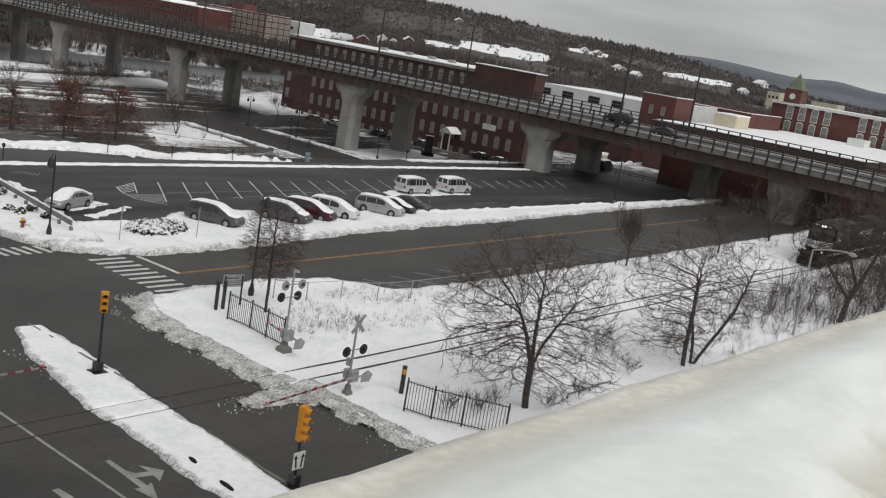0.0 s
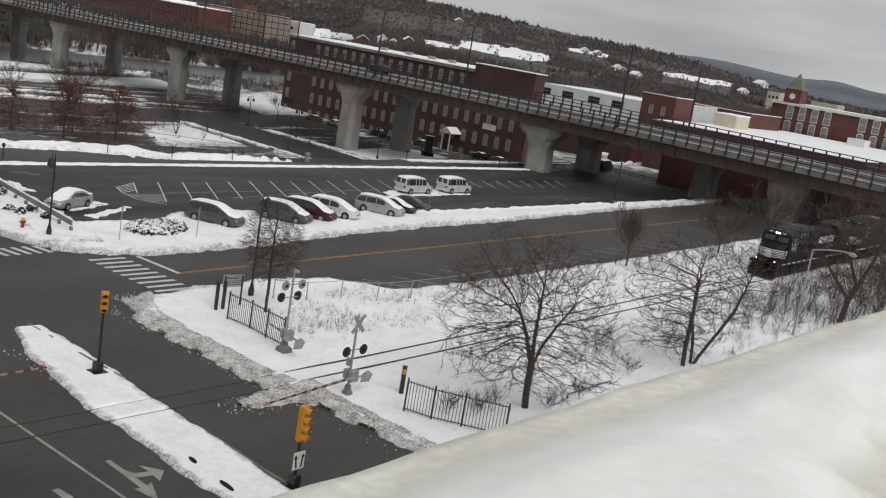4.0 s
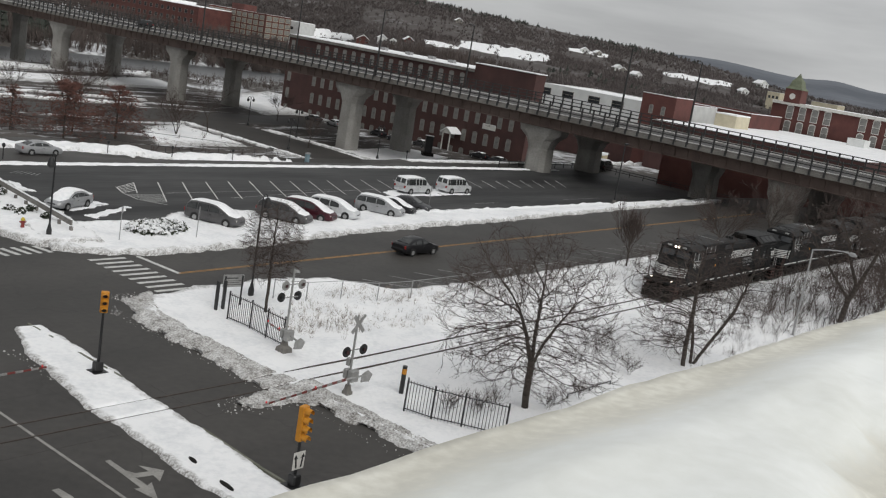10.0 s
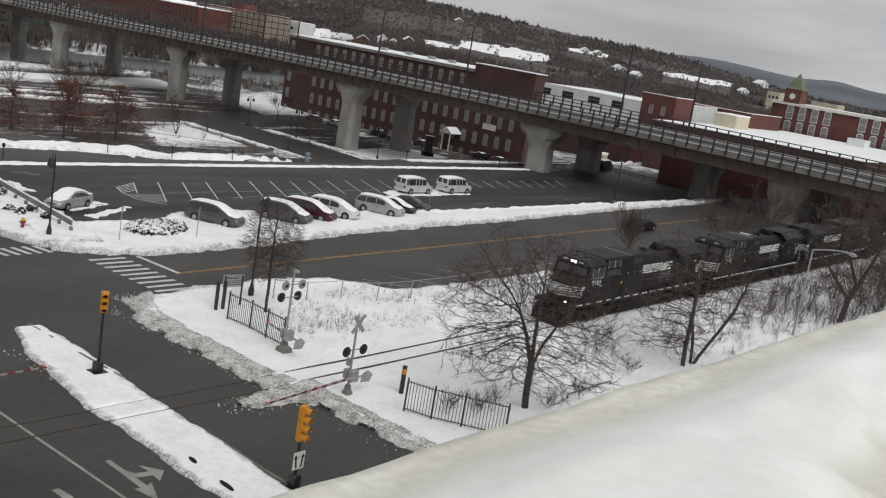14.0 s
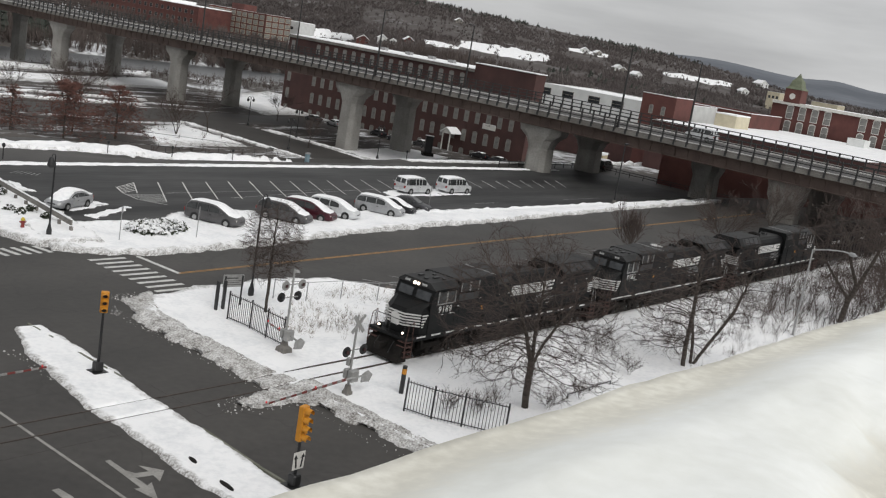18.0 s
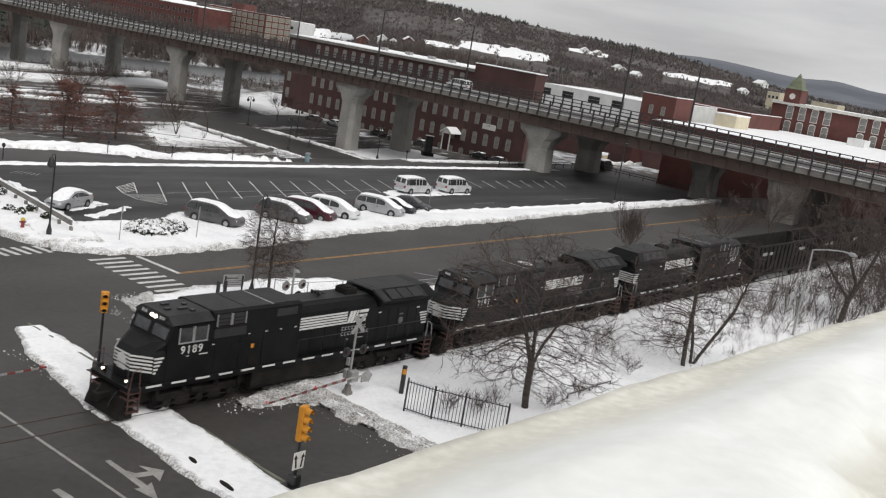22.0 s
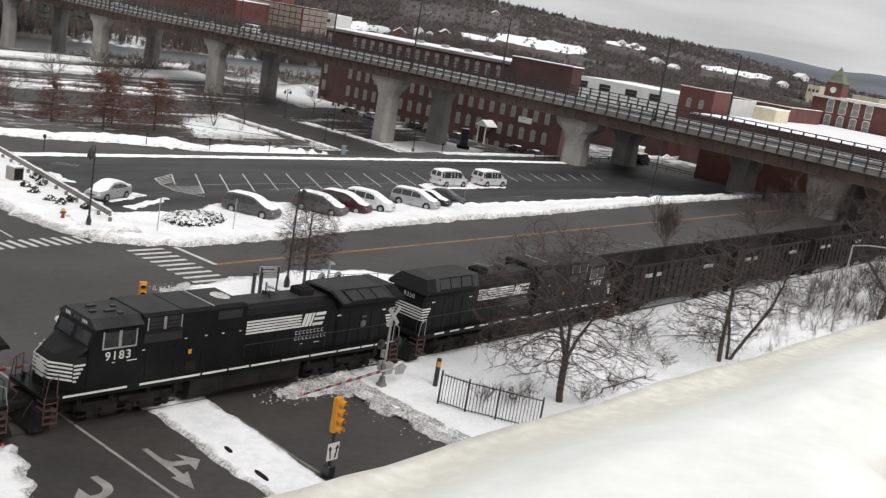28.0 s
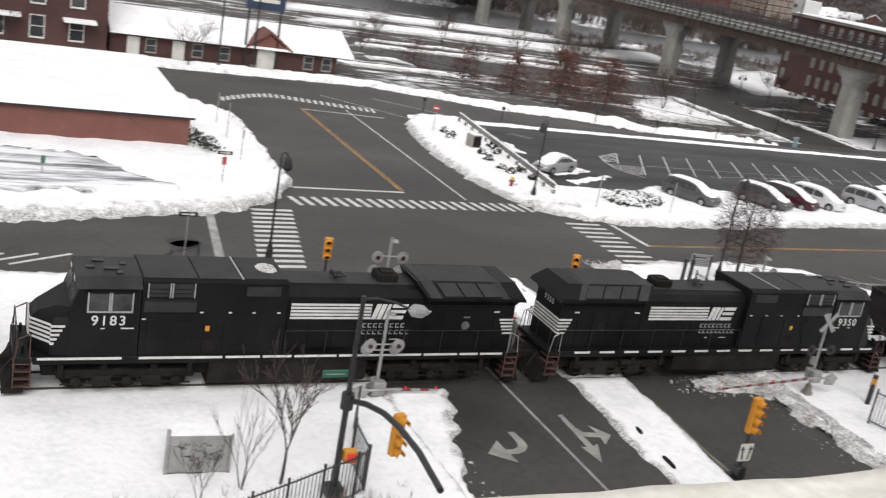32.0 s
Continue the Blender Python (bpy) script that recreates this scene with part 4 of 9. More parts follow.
def hill_height(x, y):
    d, a = math.hypot(x, y), math.degrees(math.atan2(y, x))
    d0 = hill_foot(a)
    low = math.degrees(math.atan2(-22, d0))
    f = min(1.0, max(0.0, (d - d0) / (1080 - d0)))
    z = 19.2 + d * math.tan(radians(low + (hill_top(a) - low) * f ** (1 / 1.4))) if d >= d0 else -9.0
    if d > 1080:
        z = (19.2 + 1080 * math.tan(radians(hill_top(a)))) * (1 - 0.75 * smooth01(1080, 1700, d))
    far = 0.70 + 0.32 * math.exp(-((a - 26) / 3.6) ** 2) + 0.20 * math.exp(-((a - 19.6) / 1.25) ** 2)
    z2 = (19.2 + 2600 * math.tan(radians(far))) * smooth01(1300, 2550, d) * (0.98 + 0.03 * bumps(x, y, 0.002, 5)) if d > 1300 else -20.0
    return max(z + 1.5 * bumps(x, y, 0.02), z2)


HILL = surf("bare_wooded_hill", (0.075, 0.064, 0.060), (0.24, 0.235, 0.24), 0.03, 0.2, 0.95, 0.4, depth=1.0, ramp=(0.52, 0.70), fine=0.5)
# Distance haze is put into the ridge's bluish-grey base colour.
FARHILL = surf("far_ridge_haze_tint", (0.085, 0.095, 0.115), (0.16, 0.175, 0.20), 0.004, 0.03, 0.95, 0.0, ramp=(0.4, 0.75))
WOOD = surf("bare_woods", (0.078, 0.065, 0.062), (0.16, 0.138, 0.134), 0.03, 0.4, 0.95, 0.0)
THICKET = surf("river_thicket", (0.055, 0.043, 0.039), (0.13, 0.105, 0.095), 0.05, 0.6, 0.95, 0.0)
PINE = surf("pine_woods", (0.028, 0.034, 0.028), (0.055, 0.060, 0.050), 0.05, 0.4, 0.95, 0.0)


def polar(name, d0, d1, nd, mat, label):
    vs, na = [], 220
    for i in range(nd + 1):
        for j in range(na + 1):
            d, a = d0 + (d1 - d0) * i / nd, radians(-15 + 115 * j / na)
            x, y = d * math.cos(a), d * math.sin(a)
            vs.append((x, y, hill_height(x, y)))
    n = na + 1
    me = bpy.data.meshes.new(name)
    me.from_pydata(vs, [], [(i * n + j, i * n + j + 1, i * n + n + j + 1, i * n + n + j) for i in range(nd) for j in range(na)])
    me.shade_smooth()
    me.materials.append(mat)
    return tagged(new(name, me), label, "hill", "", "structure")


polar("hillside", 400, 1300, 90, HILL, "snowy hillside with bare woods")
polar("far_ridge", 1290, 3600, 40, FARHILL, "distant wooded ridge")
sheet("water", span(-300, 340, 16), span(262, 352, 6), lambda x, y: -8.0, WATER, "dark slow river", "river")

# open snow fields on the hillside: bearings and angles of their lower and upper rims
FIELDS = ((34.3, 39.2, -0.60, -0.06), (24.6, 28.2, -0.28, 0.0), (31.2, 33.4, 0.22, 0.40), (44.8, 49.0, -1.2, -0.75), (39.2, 41.0, -0.75, -0.5))


def hill_field(a0, a1, e0, e1, k):
    nu, nv, vs = 60, 10, []
    for j in range(nv + 1):
        for i in range(nu + 1):
            a, w = a0 + (a1 - a0) * i / nu, j / nv
            mid, half = (e0 + e1) / 2, (e1 - e0) / 2 * (0.55 + 0.45 * math.sin(math.pi * i / nu)) * (1 + 0.7 * bumps(a * 2.0, w, 1.0, k))
            x, y, d = hill_at(a + 0.25 * bumps(w * 3, a, 1.0, k + 4), mid + half * (2 * w - 1))
            vs.append((x, y, hill_height(x, y) + (0.8 if 0 < j < nv and 0 < i < nu else -0.8)))
    n = nu + 1
    me = bpy.data.meshes.new("snow_field")
    me.from_pydata(vs, [], [(j * n + i, j * n + i + 1, j * n + n + i + 1, j * n + n + i) for j in range(nv) for i in range(nu)])
    me.shade_smooth()
    me.materials.append(SNOW)
    tagged(new("snow_field", me), "open snow-covered field on the hillside", "snow", "", "structure")


for k, field in enumerate(FIELDS):
    hill_field(*field, k * 2.0)


def twiggy(vs, fs, rnd, x, y, z, h, wide, blades, w):
    """A bare crown: thin upright blades that fan out from one foot."""
    for b in range(blades):
        q, lean = rnd.uniform(0, 6.283), rnd.random() ** 0.7
        tip = (x + math.cos(q) * lean * wide, y + math.sin(q) * lean * wide, z + h * rnd.uniform(0.5, 1.0) * (1 - 0.25 * lean))
        f = 0.0 if b < 3 else rnd.uniform(0.2, 0.5)
        bx, by, bz = x + (tip[0] - x) * f * 0.5, y + (tip[1] - y) * f * 0.5, z + (tip[2] - z) * f
        k, p = len(vs), rnd.uniform(0, 3.1416)
        dx, dy = math.cos(p) * w, math.sin(p) * w
        vs += [(bx - dx, by - dy, bz), (bx + dx, by + dy, bz), tip]
        fs.append((k, k + 1, k + 2))


def conifer(vs, fs, rnd, x, y, z, h, wide):
    for tier in range(5):
        z0, z1, r = z + h * (0.1 + 0.17 * tier), z + h * (0.36 + 0.16 * tier), wide * (1 - 0.17 * tier) * rnd.uniform(0.8, 1.2)
        k, n, sp = len(vs), 5, rnd.uniform(0, 6)
        vs += [(x + r * math.cos(sp + 6.283 * i / n) * rnd.uniform(0.6, 1.2), y + r * math.sin(sp + 6.283 * i / n) * rnd.uniform(0.6, 1.2), z0 + rnd.uniform(-0.5, 0.5)) for i in range(n)] + [(x, y, z1)]
        fs += [(k + i, k + (i + 1) % n, k + n) for i in range(n)]


def woods(name, mat, count, seed, pick, make, label):
    rnd = random.Random(seed)
    vs, fs = [], []
    for i in range(count):
        spot = pick(rnd)
        if spot:
            x, y = spot[:2]
            z = hill_height(x, y) if math.hypot(x, y) > hill_foot(math.degrees(math.atan2(y, x))) else far_ground(x, y) + 0.1
            make(vs, fs, rnd, x, y, z - 0.4)
    me = bpy.data.meshes.new(name)
    me.from_pydata(vs, [], fs)
    me.materials.append(mat)
    return tagged(new(name, me), label, "woods", "", "stuff")


def clear(a, e, above):
    """False where a tree would stand on, or right before, an open field."""
    return not any(a0 < a < a1 and e0 - above < e < e1 - 0.04 for a0, a1, e0, e1 in FIELDS)


def pick_wood(rnd):
    a = rnd.uniform(13, 60)
    e = rnd.uniform(-2.2, hill_top(a))
    x, y, d = hill_at(a, e)
    open_slope = 38.0 < a < 44.5 and -0.1 < e < 0.75 or bumps(x, y, 0.012, 2) < -0.28
    if (not clear(a, e, 0.40) and rnd.random() < 0.93) or (open_slope and rnd.random() < 0.80):
        return None
    return x, y


def pick_pine(rnd):
    a = rnd.uniform(13, 50)
    crest = rnd.random() < 0.35
    e = hill_top(a) - rnd.random() ** 2 * 0.35 if crest else rnd.uniform(-2.0, hill_top(a))
    x, y, d = hill_at(a, e)
    low_belt = 26 < a < 35.2 and -1.3 < e < -0.55
    if not clear(a, e, 0.45) or (bumps(x, y, 0.010, 8) < (0.0 if crest else (-0.1 if low_belt else 0.30))):
        return None
    return x, y


woods("bare_woods", WOOD, 34000, 3, pick_wood, lambda vs, fs, r, x, y, z: twiggy(vs, fs, r, x, y, z, r.uniform(2.6, 5.2), r.uniform(1.6, 3.0), 11, 0.26), "bare winter woods on the hillside")
woods("pine_woods", PINE, 1500, 4, pick_pine, lambda vs, fs, r, x, y, z: conifer(vs, fs, r, x, y, z, r.uniform(2.6, 5.0), r.uniform(1.3, 2.4)), "dark pines on the hillside")
woods("river_thicket", THICKET, 4200, 5, lambda r: (r.uniform(90, 470), 336 + 110 * r.random() ** 1.6), lambda vs, fs, r, x, y, z: twiggy(vs, fs, r, x, y, z, r.uniform(4.0, 11.0), r.uniform(1.5, 3.0), 16, 0.13), "bare thicket along the far river bank")
woods("bank_scrub", THICKET, 420, 6, lambda r: (r.uniform(150, 250), r.uniform(236, 272)), lambda vs, fs, r, x, y, z: twiggy(vs, fs, r, x, y, z, r.uniform(1.2, 4.0), r.uniform(1.0, 2.0), 12, 0.06), "bare scrub on the near river bank")
woods("far_town_trees", THICKET, 900, 7, lambda r: (r.uniform(330, 480), r.uniform(430, 700)), lambda vs, fs, r, x, y, z: twiggy(vs, fs, r, x, y, z, r.uniform(5.0, 10.0), r.uniform(2.0, 3.5), 14, 0.2), "bare trees among the buildings beyond the river")
woods("trackside_brush", THICKET, 700, 8, lambda r: (64 + 72 * r.random(), r.uniform(24.5, 35.5) if r.random() < 0.7 else r.uniform(43.5, 48.0)), lambda vs, fs, r, x, y, z: twiggy(vs, fs, r, x, y, z + 0.2, r.uniform(0.8, 2.8), r.uniform(0.6, 1.4), 14, 0.012), "tangled bare brush beside the railway")
woods("verge_brush", THICKET, 260, 9, lambda r: (r.uniform(45, 70), r.uniform(43.0, 47.5) if r.random() < 0.7 else r.uniform(29.5, 34.0)), lambda vs, fs, r, x, y, z: twiggy(vs, fs, r, x, y, z + 0.15, r.uniform(0.4, 1.3), r.uniform(0.4, 0.8), 10, 0.010), "low bare brush in the snow")
woods("meadow_scrub", THICKET, 640, 10, lambda r: (r.uniform(55, 124), 119 + 85 * r.random()), lambda vs, fs, r, x, y, z: twiggy(vs, fs, r, x, y, z, r.uniform(0.6, 2.6), r.uniform(0.6, 1.5), 12, 0.03), "brown scrub on the ground beyond the road")
woods("bank_pines", PINE, 60, 11, lambda r: (r.uniform(120, 200), 340 + 40 * r.random()), lambda vs, fs, r, x, y, z: conifer(vs, fs, r, x, y, z, r.uniform(7.0, 13.0), r.uniform(2.0, 3.5)), "dark pines on the far river bank")
woods("slope_thicket", THICKET, 380, 12, lambda r: (84 + 50 * r.random() ** 0.8, r.uniform(24.5, 34.5)), lambda vs, fs, r, x, y, z: twiggy(vs, fs, r, x, y, z + 0.2, r.uniform(1.8, 5.4), r.uniform(1.0, 2.2), 20, 0.018), "dense bare thicket on the slope beside the railway")


# ---- the train ----
TRAIN_THINGS = []


def lettering(text, size, name="number"):
    """Raised characters as a mesh, centred, in the x-y plane."""
    cu = bpy.data.curves.new(name, "FONT")
    cu.body, cu.size, cu.extrude, cu.align_x, cu.align_y, cu.space_character = text, size, 0.006, "CENTER", "CENTER", 1.22
    cu.offset = 0.012 * size
    ob = bpy.data.objects.new(name, cu)
    me = bpy.data.meshes.new_from_object(ob)
    bpy.data.objects.remove(ob)
    return me


SIDE = {1: Matrix(((-1, 0, 0, 0), (0, 0, 1, 0), (0, 1, 0, 0), (0, 0, 0, 1))), -1: Matrix(((1, 0, 0, 0), (0, 0, -1, 0), (0, 1, 0, 0), (0, 0, 0, 1)))}


def locomotive(number, lit, worn=False):
    paint = LOCO
    t = thing("diesel_locomotive", "black diesel freight locomotive with white stripes and lettering" + (", headlights lit" if lit else ""), "locomotive", group="locomotives of the train")
    X = lambda d: 1.045 * (9.75 - d)
    # frame and walkway
    part("frame", MB().box(-9.75, 9.75, -1.5, 1.5, 1.32, 1.62, 0.02), paint, t)
    for s in (1, -1):
        x = 9.6
        if lit or worn:
            for k in range(14):
                part("sill_stripe", MB().box(9.5 - 1.36 * k - 0.82, 9.5 - 1.36 * k, s * 1.503 - 0.004, s * 1.503 + 0.004, 1.50, 1.60), LIVERY, t)
            continue
        for k, w in enumerate((3.1, 3.3, 1.5, 1.3, 1.9, 1.9, 1.9, 1.7, 1.0, 1.2, 1.0)):
            part("sill_stripe", MB().box(x - w + 0.12, x, s * 1.503 - 0.004, s * 1.503 + 0.004, 1.50, 1.60), LIVERY, t)
            x -= w + (0.5 if k == 0 else 0.0)
            if x < -9.4:
                break
    # nose: faceted, sloping towards the front
    ring = lambda z, f: [(X(0.30 + f), -0.62, z), (X(0.30 + f), 0.62, z), (X(0.95 + f * 0.6), 1.35, z), (X(1.7), 1.47, z), (X(1.7), -1.47, z), (X(0.95 + f * 0.6), -1.35, z)]
    part("nose", MB().loft([ring(1.6, 0.0), ring(2.85, 0.05), [(x, y * 0.93, z) for (x, y, z), dz in zip(ring(3.12, 0.25), range(6))], [(X(1.2), -0.9, 3.46), (X(1.2), 0.9, 3.46), (X(1.5), 1.25, 3.52), (X(1.7), 1.4, 3.55), (X(1.7), -1.4, 3.55), (X(1.5), -1.25, 3.52)]]), LOCOROOF if worn else paint, t)
    for k in range(5):
        z = 2.12 + k * 0.17
        part("nose_stripe", MB().box(X(0.31), X(0.285), -0.63, 0.63, z, z + 0.085), LIVERY, t)
        for s in (1, -1):
            a, b = Vector((X(0.295), s * 0.63, 0)), Vector((X(0.955), s * 1.365, 0))
            part("nose_stripe", MB().add([(a.x, a.y, z), (b.x, b.y, z), (b.x, b.y, z + 0.085), (a.x, a.y, z + 0.085), (a.x - 0.02, a.y, z), (b.x - 0.02, b.y - s * 0.02, z), (b.x - 0.02, b.y - s * 0.02, z + 0.085), (a.x - 0.02, a.y, z + 0.085)],
                                         [(0, 1, 2, 3), (7, 6, 5, 4), (0, 4, 5, 1), (3, 2, 6, 7), (0, 3, 7, 4), (1, 5, 6, 2)]), LIVERY, t)
            w = 0.13 + 0.085 * k
            part("nose_stripe", MB().box(X(0.95 + w), X(0.94), s * 1.485 - 0.012, s * 1.485 + 0.012, z, z + 0.085), LIVERY, t)
    part("nose_emblem", MB().prism([(-0.3, 2.05), (0.3, 2.05), (0.4, 2.5), (0.1, 2.85), (-0.35, 2.7)], X(0.28), X(0.27), "x"), LIVERY, t)
    # cab
    sec = lambda d, top: [(X(d), -1.48, 1.6), (X(d), 1.48, 1.6), (X(d), 1.48, 3.5), (X(d + top), 1.48, 4.34), (X(d + top * 1.2), 1.02, 4.62), (X(d + top * 1.2), -1.02, 4.62), (X(d + top), -1.48, 4.34), (X(d), -1.48, 3.5)]
    cab = part("cab", MB().loft([sec(1.55, 0.27), sec(3.92, 0.0)]), paint, t)
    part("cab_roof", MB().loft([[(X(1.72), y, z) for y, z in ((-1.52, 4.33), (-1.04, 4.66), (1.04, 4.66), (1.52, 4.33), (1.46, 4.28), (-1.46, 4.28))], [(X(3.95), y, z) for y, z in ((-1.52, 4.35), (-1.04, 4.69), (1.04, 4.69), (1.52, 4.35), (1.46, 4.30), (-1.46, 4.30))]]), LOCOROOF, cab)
    for y in (-0.7, 0.7):
        part("windshield", MB().add([(X(1.62), y - 0.55, 3.60), (X(1.62), y + 0.55, 3.60), (X(1.83), y + 0.55, 4.24), (X(1.83), y - 0.55, 4.24), (X(1.56), y - 0.55, 3.60), (X(1.56), y + 0.55, 3.60), (X(1.77), y + 0.55, 4.24), (X(1.77), y - 0.55, 4.24)],
                                    [(4, 5, 6, 7), (0, 3, 2, 1), (0, 1, 5, 4), (3, 7, 6, 2), (0, 4, 7, 3), (1, 2, 6, 5)]), GLASS, cab)
    for s in (1, -1):
        for d in (2.16, 2.95):
            w = part("side_window", MB().box(X(d + 0.66), X(d), s * 1.48 - 0.012, s * 1.48 + 0.012, 3.46, 4.14), CABGLASS, cab)
            part("window_frame", MB().box(X(d + 0.72), X(d - 0.06), s * 1.49 - 0.018, s * 1.49 + 0.018, 3.39, 3.46).box(X(d + 0.72), X(d + 0.66), s * 1.49 - 0.018, s * 1.49 + 0.018, 3.46, 4.19).box(X(d), X(d - 0.06), s * 1.49 - 0.018, s * 1.49 + 0.018, 3.46, 4.19), SILVER, w)
        part("rain_gutter", MB().box(X(3.75), X(2.0), *sorted((s * 1.48, s * 1.55)), 4.22, 4.25), paint, cab)
        ob = part("number", lettering(number, 0.54), LIVERY, cab, "white road number")
        ob.matrix_basis = Matrix.Translation((X(2.86), s * 1.49, 3.06)) @ SIDE[s]
        part("data_lines", MB().box(X(2.75), X(2.6), s * 1.485 - 0.004, s * 1.485 + 0.004, 2.74, 2.78).box(X(3.75), X(3.3), s * 1.485 - 0.004, s * 1.485 + 0.004, 2.74, 2.79), LIVERY, cab)
        part("door_seam", MB().box(X(3.82), X(3.79), s * 1.485 - 0.006, s * 1.485 + 0.006, 1.7, 3.3).box(X(4.0), X(3.86), s * 1.485 - 0.006, s * 1.485 + 0.006, 3.0, 3.08), UNDER, cab)
    part("number_board", MB().box(X(1.80), X(1.70), -1.0, -0.36, 4.33, 4.57).box(X(1.80), X(1.70), 0.36, 1.0, 4.33, 4.57), BLACKP, cab)
    for y in (-0.68, 0.68):
        part("board_digits", MB().box(X(1.70), X(1.69), y - 0.22, y - 0.13, 4.38, 4.52).box(X(1.70), X(1.69), y - 0.08, y + 0.01, 4.38, 4.52).box(X(1.70), X(1.69), y + 0.06, y + 0.15, 4.38, 4.52), LIVERY, cab)
    part("headlight", MB().lathe([(0.09, 0.0), (0.10, 0.05), (0.07, 0.08)], 10, (X(1.74), -0.14, 4.40), "x").lathe([(0.09, 0.0), (0.10, 0.05), (0.07, 0.08)], 10, (X(1.74), 0.14, 4.40), "x"), LAMPGLOW if lit else GLASS, cab)
    for y in (-0.95, 0.95):
        part("ditch_light", MB().lathe([(0.05, 0.0), (0.065, 0.06), (0.045, 0.09)], 10, (X(0.05), y, 1.78), "x"), LAMPGLOW if lit else GLASS, t)
        part("light_bracket", MB().box(X(0.16), X(0.06), y - 0.12, y + 0.12, 1.6, 1.9, 0.02), paint, t)
    for d, y, w in ((2.1, 0.2, 0.3), (2.35, -0.5, 0.42), (2.7, 0.35, 0.5), (3.1, 0.75, 0.22), (3.3, -0.2, 0.22)):
        part("roof_fitting", MB().box(X(d + w), X(d), y - 0.1, y + 0.1, 4.68, 4.76, 0.02), BLACKP, cab)
    # equipment cabin behind the cab, with roof-side openings
    eq = part("equipment_cabin", MB().loft([[(X(d), y, z) for y, z in ((-1.44, 1.6), (1.44, 1.6), (1.44, 4.62), (1.30, 4.70), (-1.30, 4.70), (-1.44, 4.62))] for d in (3.96, 9.3)]), paint, t)
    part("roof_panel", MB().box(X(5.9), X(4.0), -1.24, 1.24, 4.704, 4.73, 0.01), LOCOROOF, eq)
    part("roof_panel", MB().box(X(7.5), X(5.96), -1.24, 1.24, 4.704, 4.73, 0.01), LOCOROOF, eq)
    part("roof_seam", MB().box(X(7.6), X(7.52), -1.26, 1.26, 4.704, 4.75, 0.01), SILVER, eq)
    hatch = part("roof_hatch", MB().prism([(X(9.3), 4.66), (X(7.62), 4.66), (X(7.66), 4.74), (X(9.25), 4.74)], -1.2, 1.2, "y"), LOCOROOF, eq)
    if not lit and not worn:
        part("roof_snow", MB().loft([[(X(d), y0, 4.745) for y0 in (-a, a)] + [(X(d), a * 0.8, 4.745 + c), (X(d), -a * 0.8, 4.745 + c)] for d, a, c in ((8.3, 0.2, 0.015), (8.5, 0.5, 0.03), (8.8, 0.6, 0.04), (9.05, 0.35, 0.02))]), GRIT, hatch, "old snow lying on the roof hatch")
    for s in (1, -1):
        for d in (4.16, 5.02):
            g = part("grille", MB().box(X(d + 0.74), X(d), s * 1.45 - 0.012, s * 1.45 + 0.012, 4.02, 4.56), BLACKP, eq)
            for da in (-0.04, 0.74):
                part("grille_bar", MB().box(X(d + da + 0.05), X(d + da), s * 1.475 - 0.02, s * 1.475 + 0.02, 4.0, 4.58), SILVER, g)
            part("grille_slat", MB().box(X(d + 0.74), X(d), s * 1.46 - 0.012, s * 1.46 + 0.012, 4.16, 4.19).box(X(d + 0.74), X(d), s * 1.46 - 0.012, s * 1.46 + 0.012, 4.33, 4.36), UNDER, g)
        part("ledge", MB().box(X(5.95), X(4.0), *sorted((s * 1.45, s * 1.53)), 3.90, 3.97), UNDER, eq)
        part("intake_panel", MB().box(X(5.9), X(4.05), s * 1.45 - 0.010, s * 1.45 + 0.010, 3.42, 3.86), BLACKP, eq)
        part("intake_panel", MB().box(X(9.0), X(7.7), s * 1.45 - 0.010, s * 1.45 + 0.010, 4.1, 4.5), BLACKP, eq)
        for d in (4.2, 5.6, 7.0):
            part("cabin_door", MB().box(X(d + 1.3), X(d), s * 1.45 - 0.014, s * 1.45 + 0.014, 1.75, 3.3, 0.01), paint, eq)
        part("side_vent", MB().box(X(5.75), X(5.1), s * 1.47 - 0.01, s * 1.47 + 0.01, 2.5, 3.05), paint, eq)
        part("access_hatch", MB().box(X(6.75), X(6.2), s * 1.47 - 0.015, s * 1.47 + 0.015, 1.72, 2.3, 0.01), UNDER, eq)
        part("warning_plate", MB().box(X(6.46), X(6.30), s * 1.475 - 0.005, s * 1.475 + 0.005, 2.64, 2.86), SIGNALYEL, eq)
        for d, z in ((4.0, 3.1), (5.75, 3.1), (7.1, 3.38), (8.0, 3.38), (8.95, 3.38), (6.05, 3.38)):
            part("lift_mark", MB().box(X(d + 0.13), X(d), s * 1.45 - 0.004, s * 1.45 + 0.004, z, z + 0.05), LIVERY, eq)
    # engine hood and its doors
    prof = ((-1.15, 1.6), (1.15, 1.6), (1.15, 3.98), (0.98, 4.28), (0.7, 4.38), (-0.7, 4.38), (-0.98, 4.28), (-1.15, 3.98))
    hood = part("engine_hood", MB().loft([[(X(d), y, z) for y, z in prof] for d in (9.3, 15.2)]), paint, t)
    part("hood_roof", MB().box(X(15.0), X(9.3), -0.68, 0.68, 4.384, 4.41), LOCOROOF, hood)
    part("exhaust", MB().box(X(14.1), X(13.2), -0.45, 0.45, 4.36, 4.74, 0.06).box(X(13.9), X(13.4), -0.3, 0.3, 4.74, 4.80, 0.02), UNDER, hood)
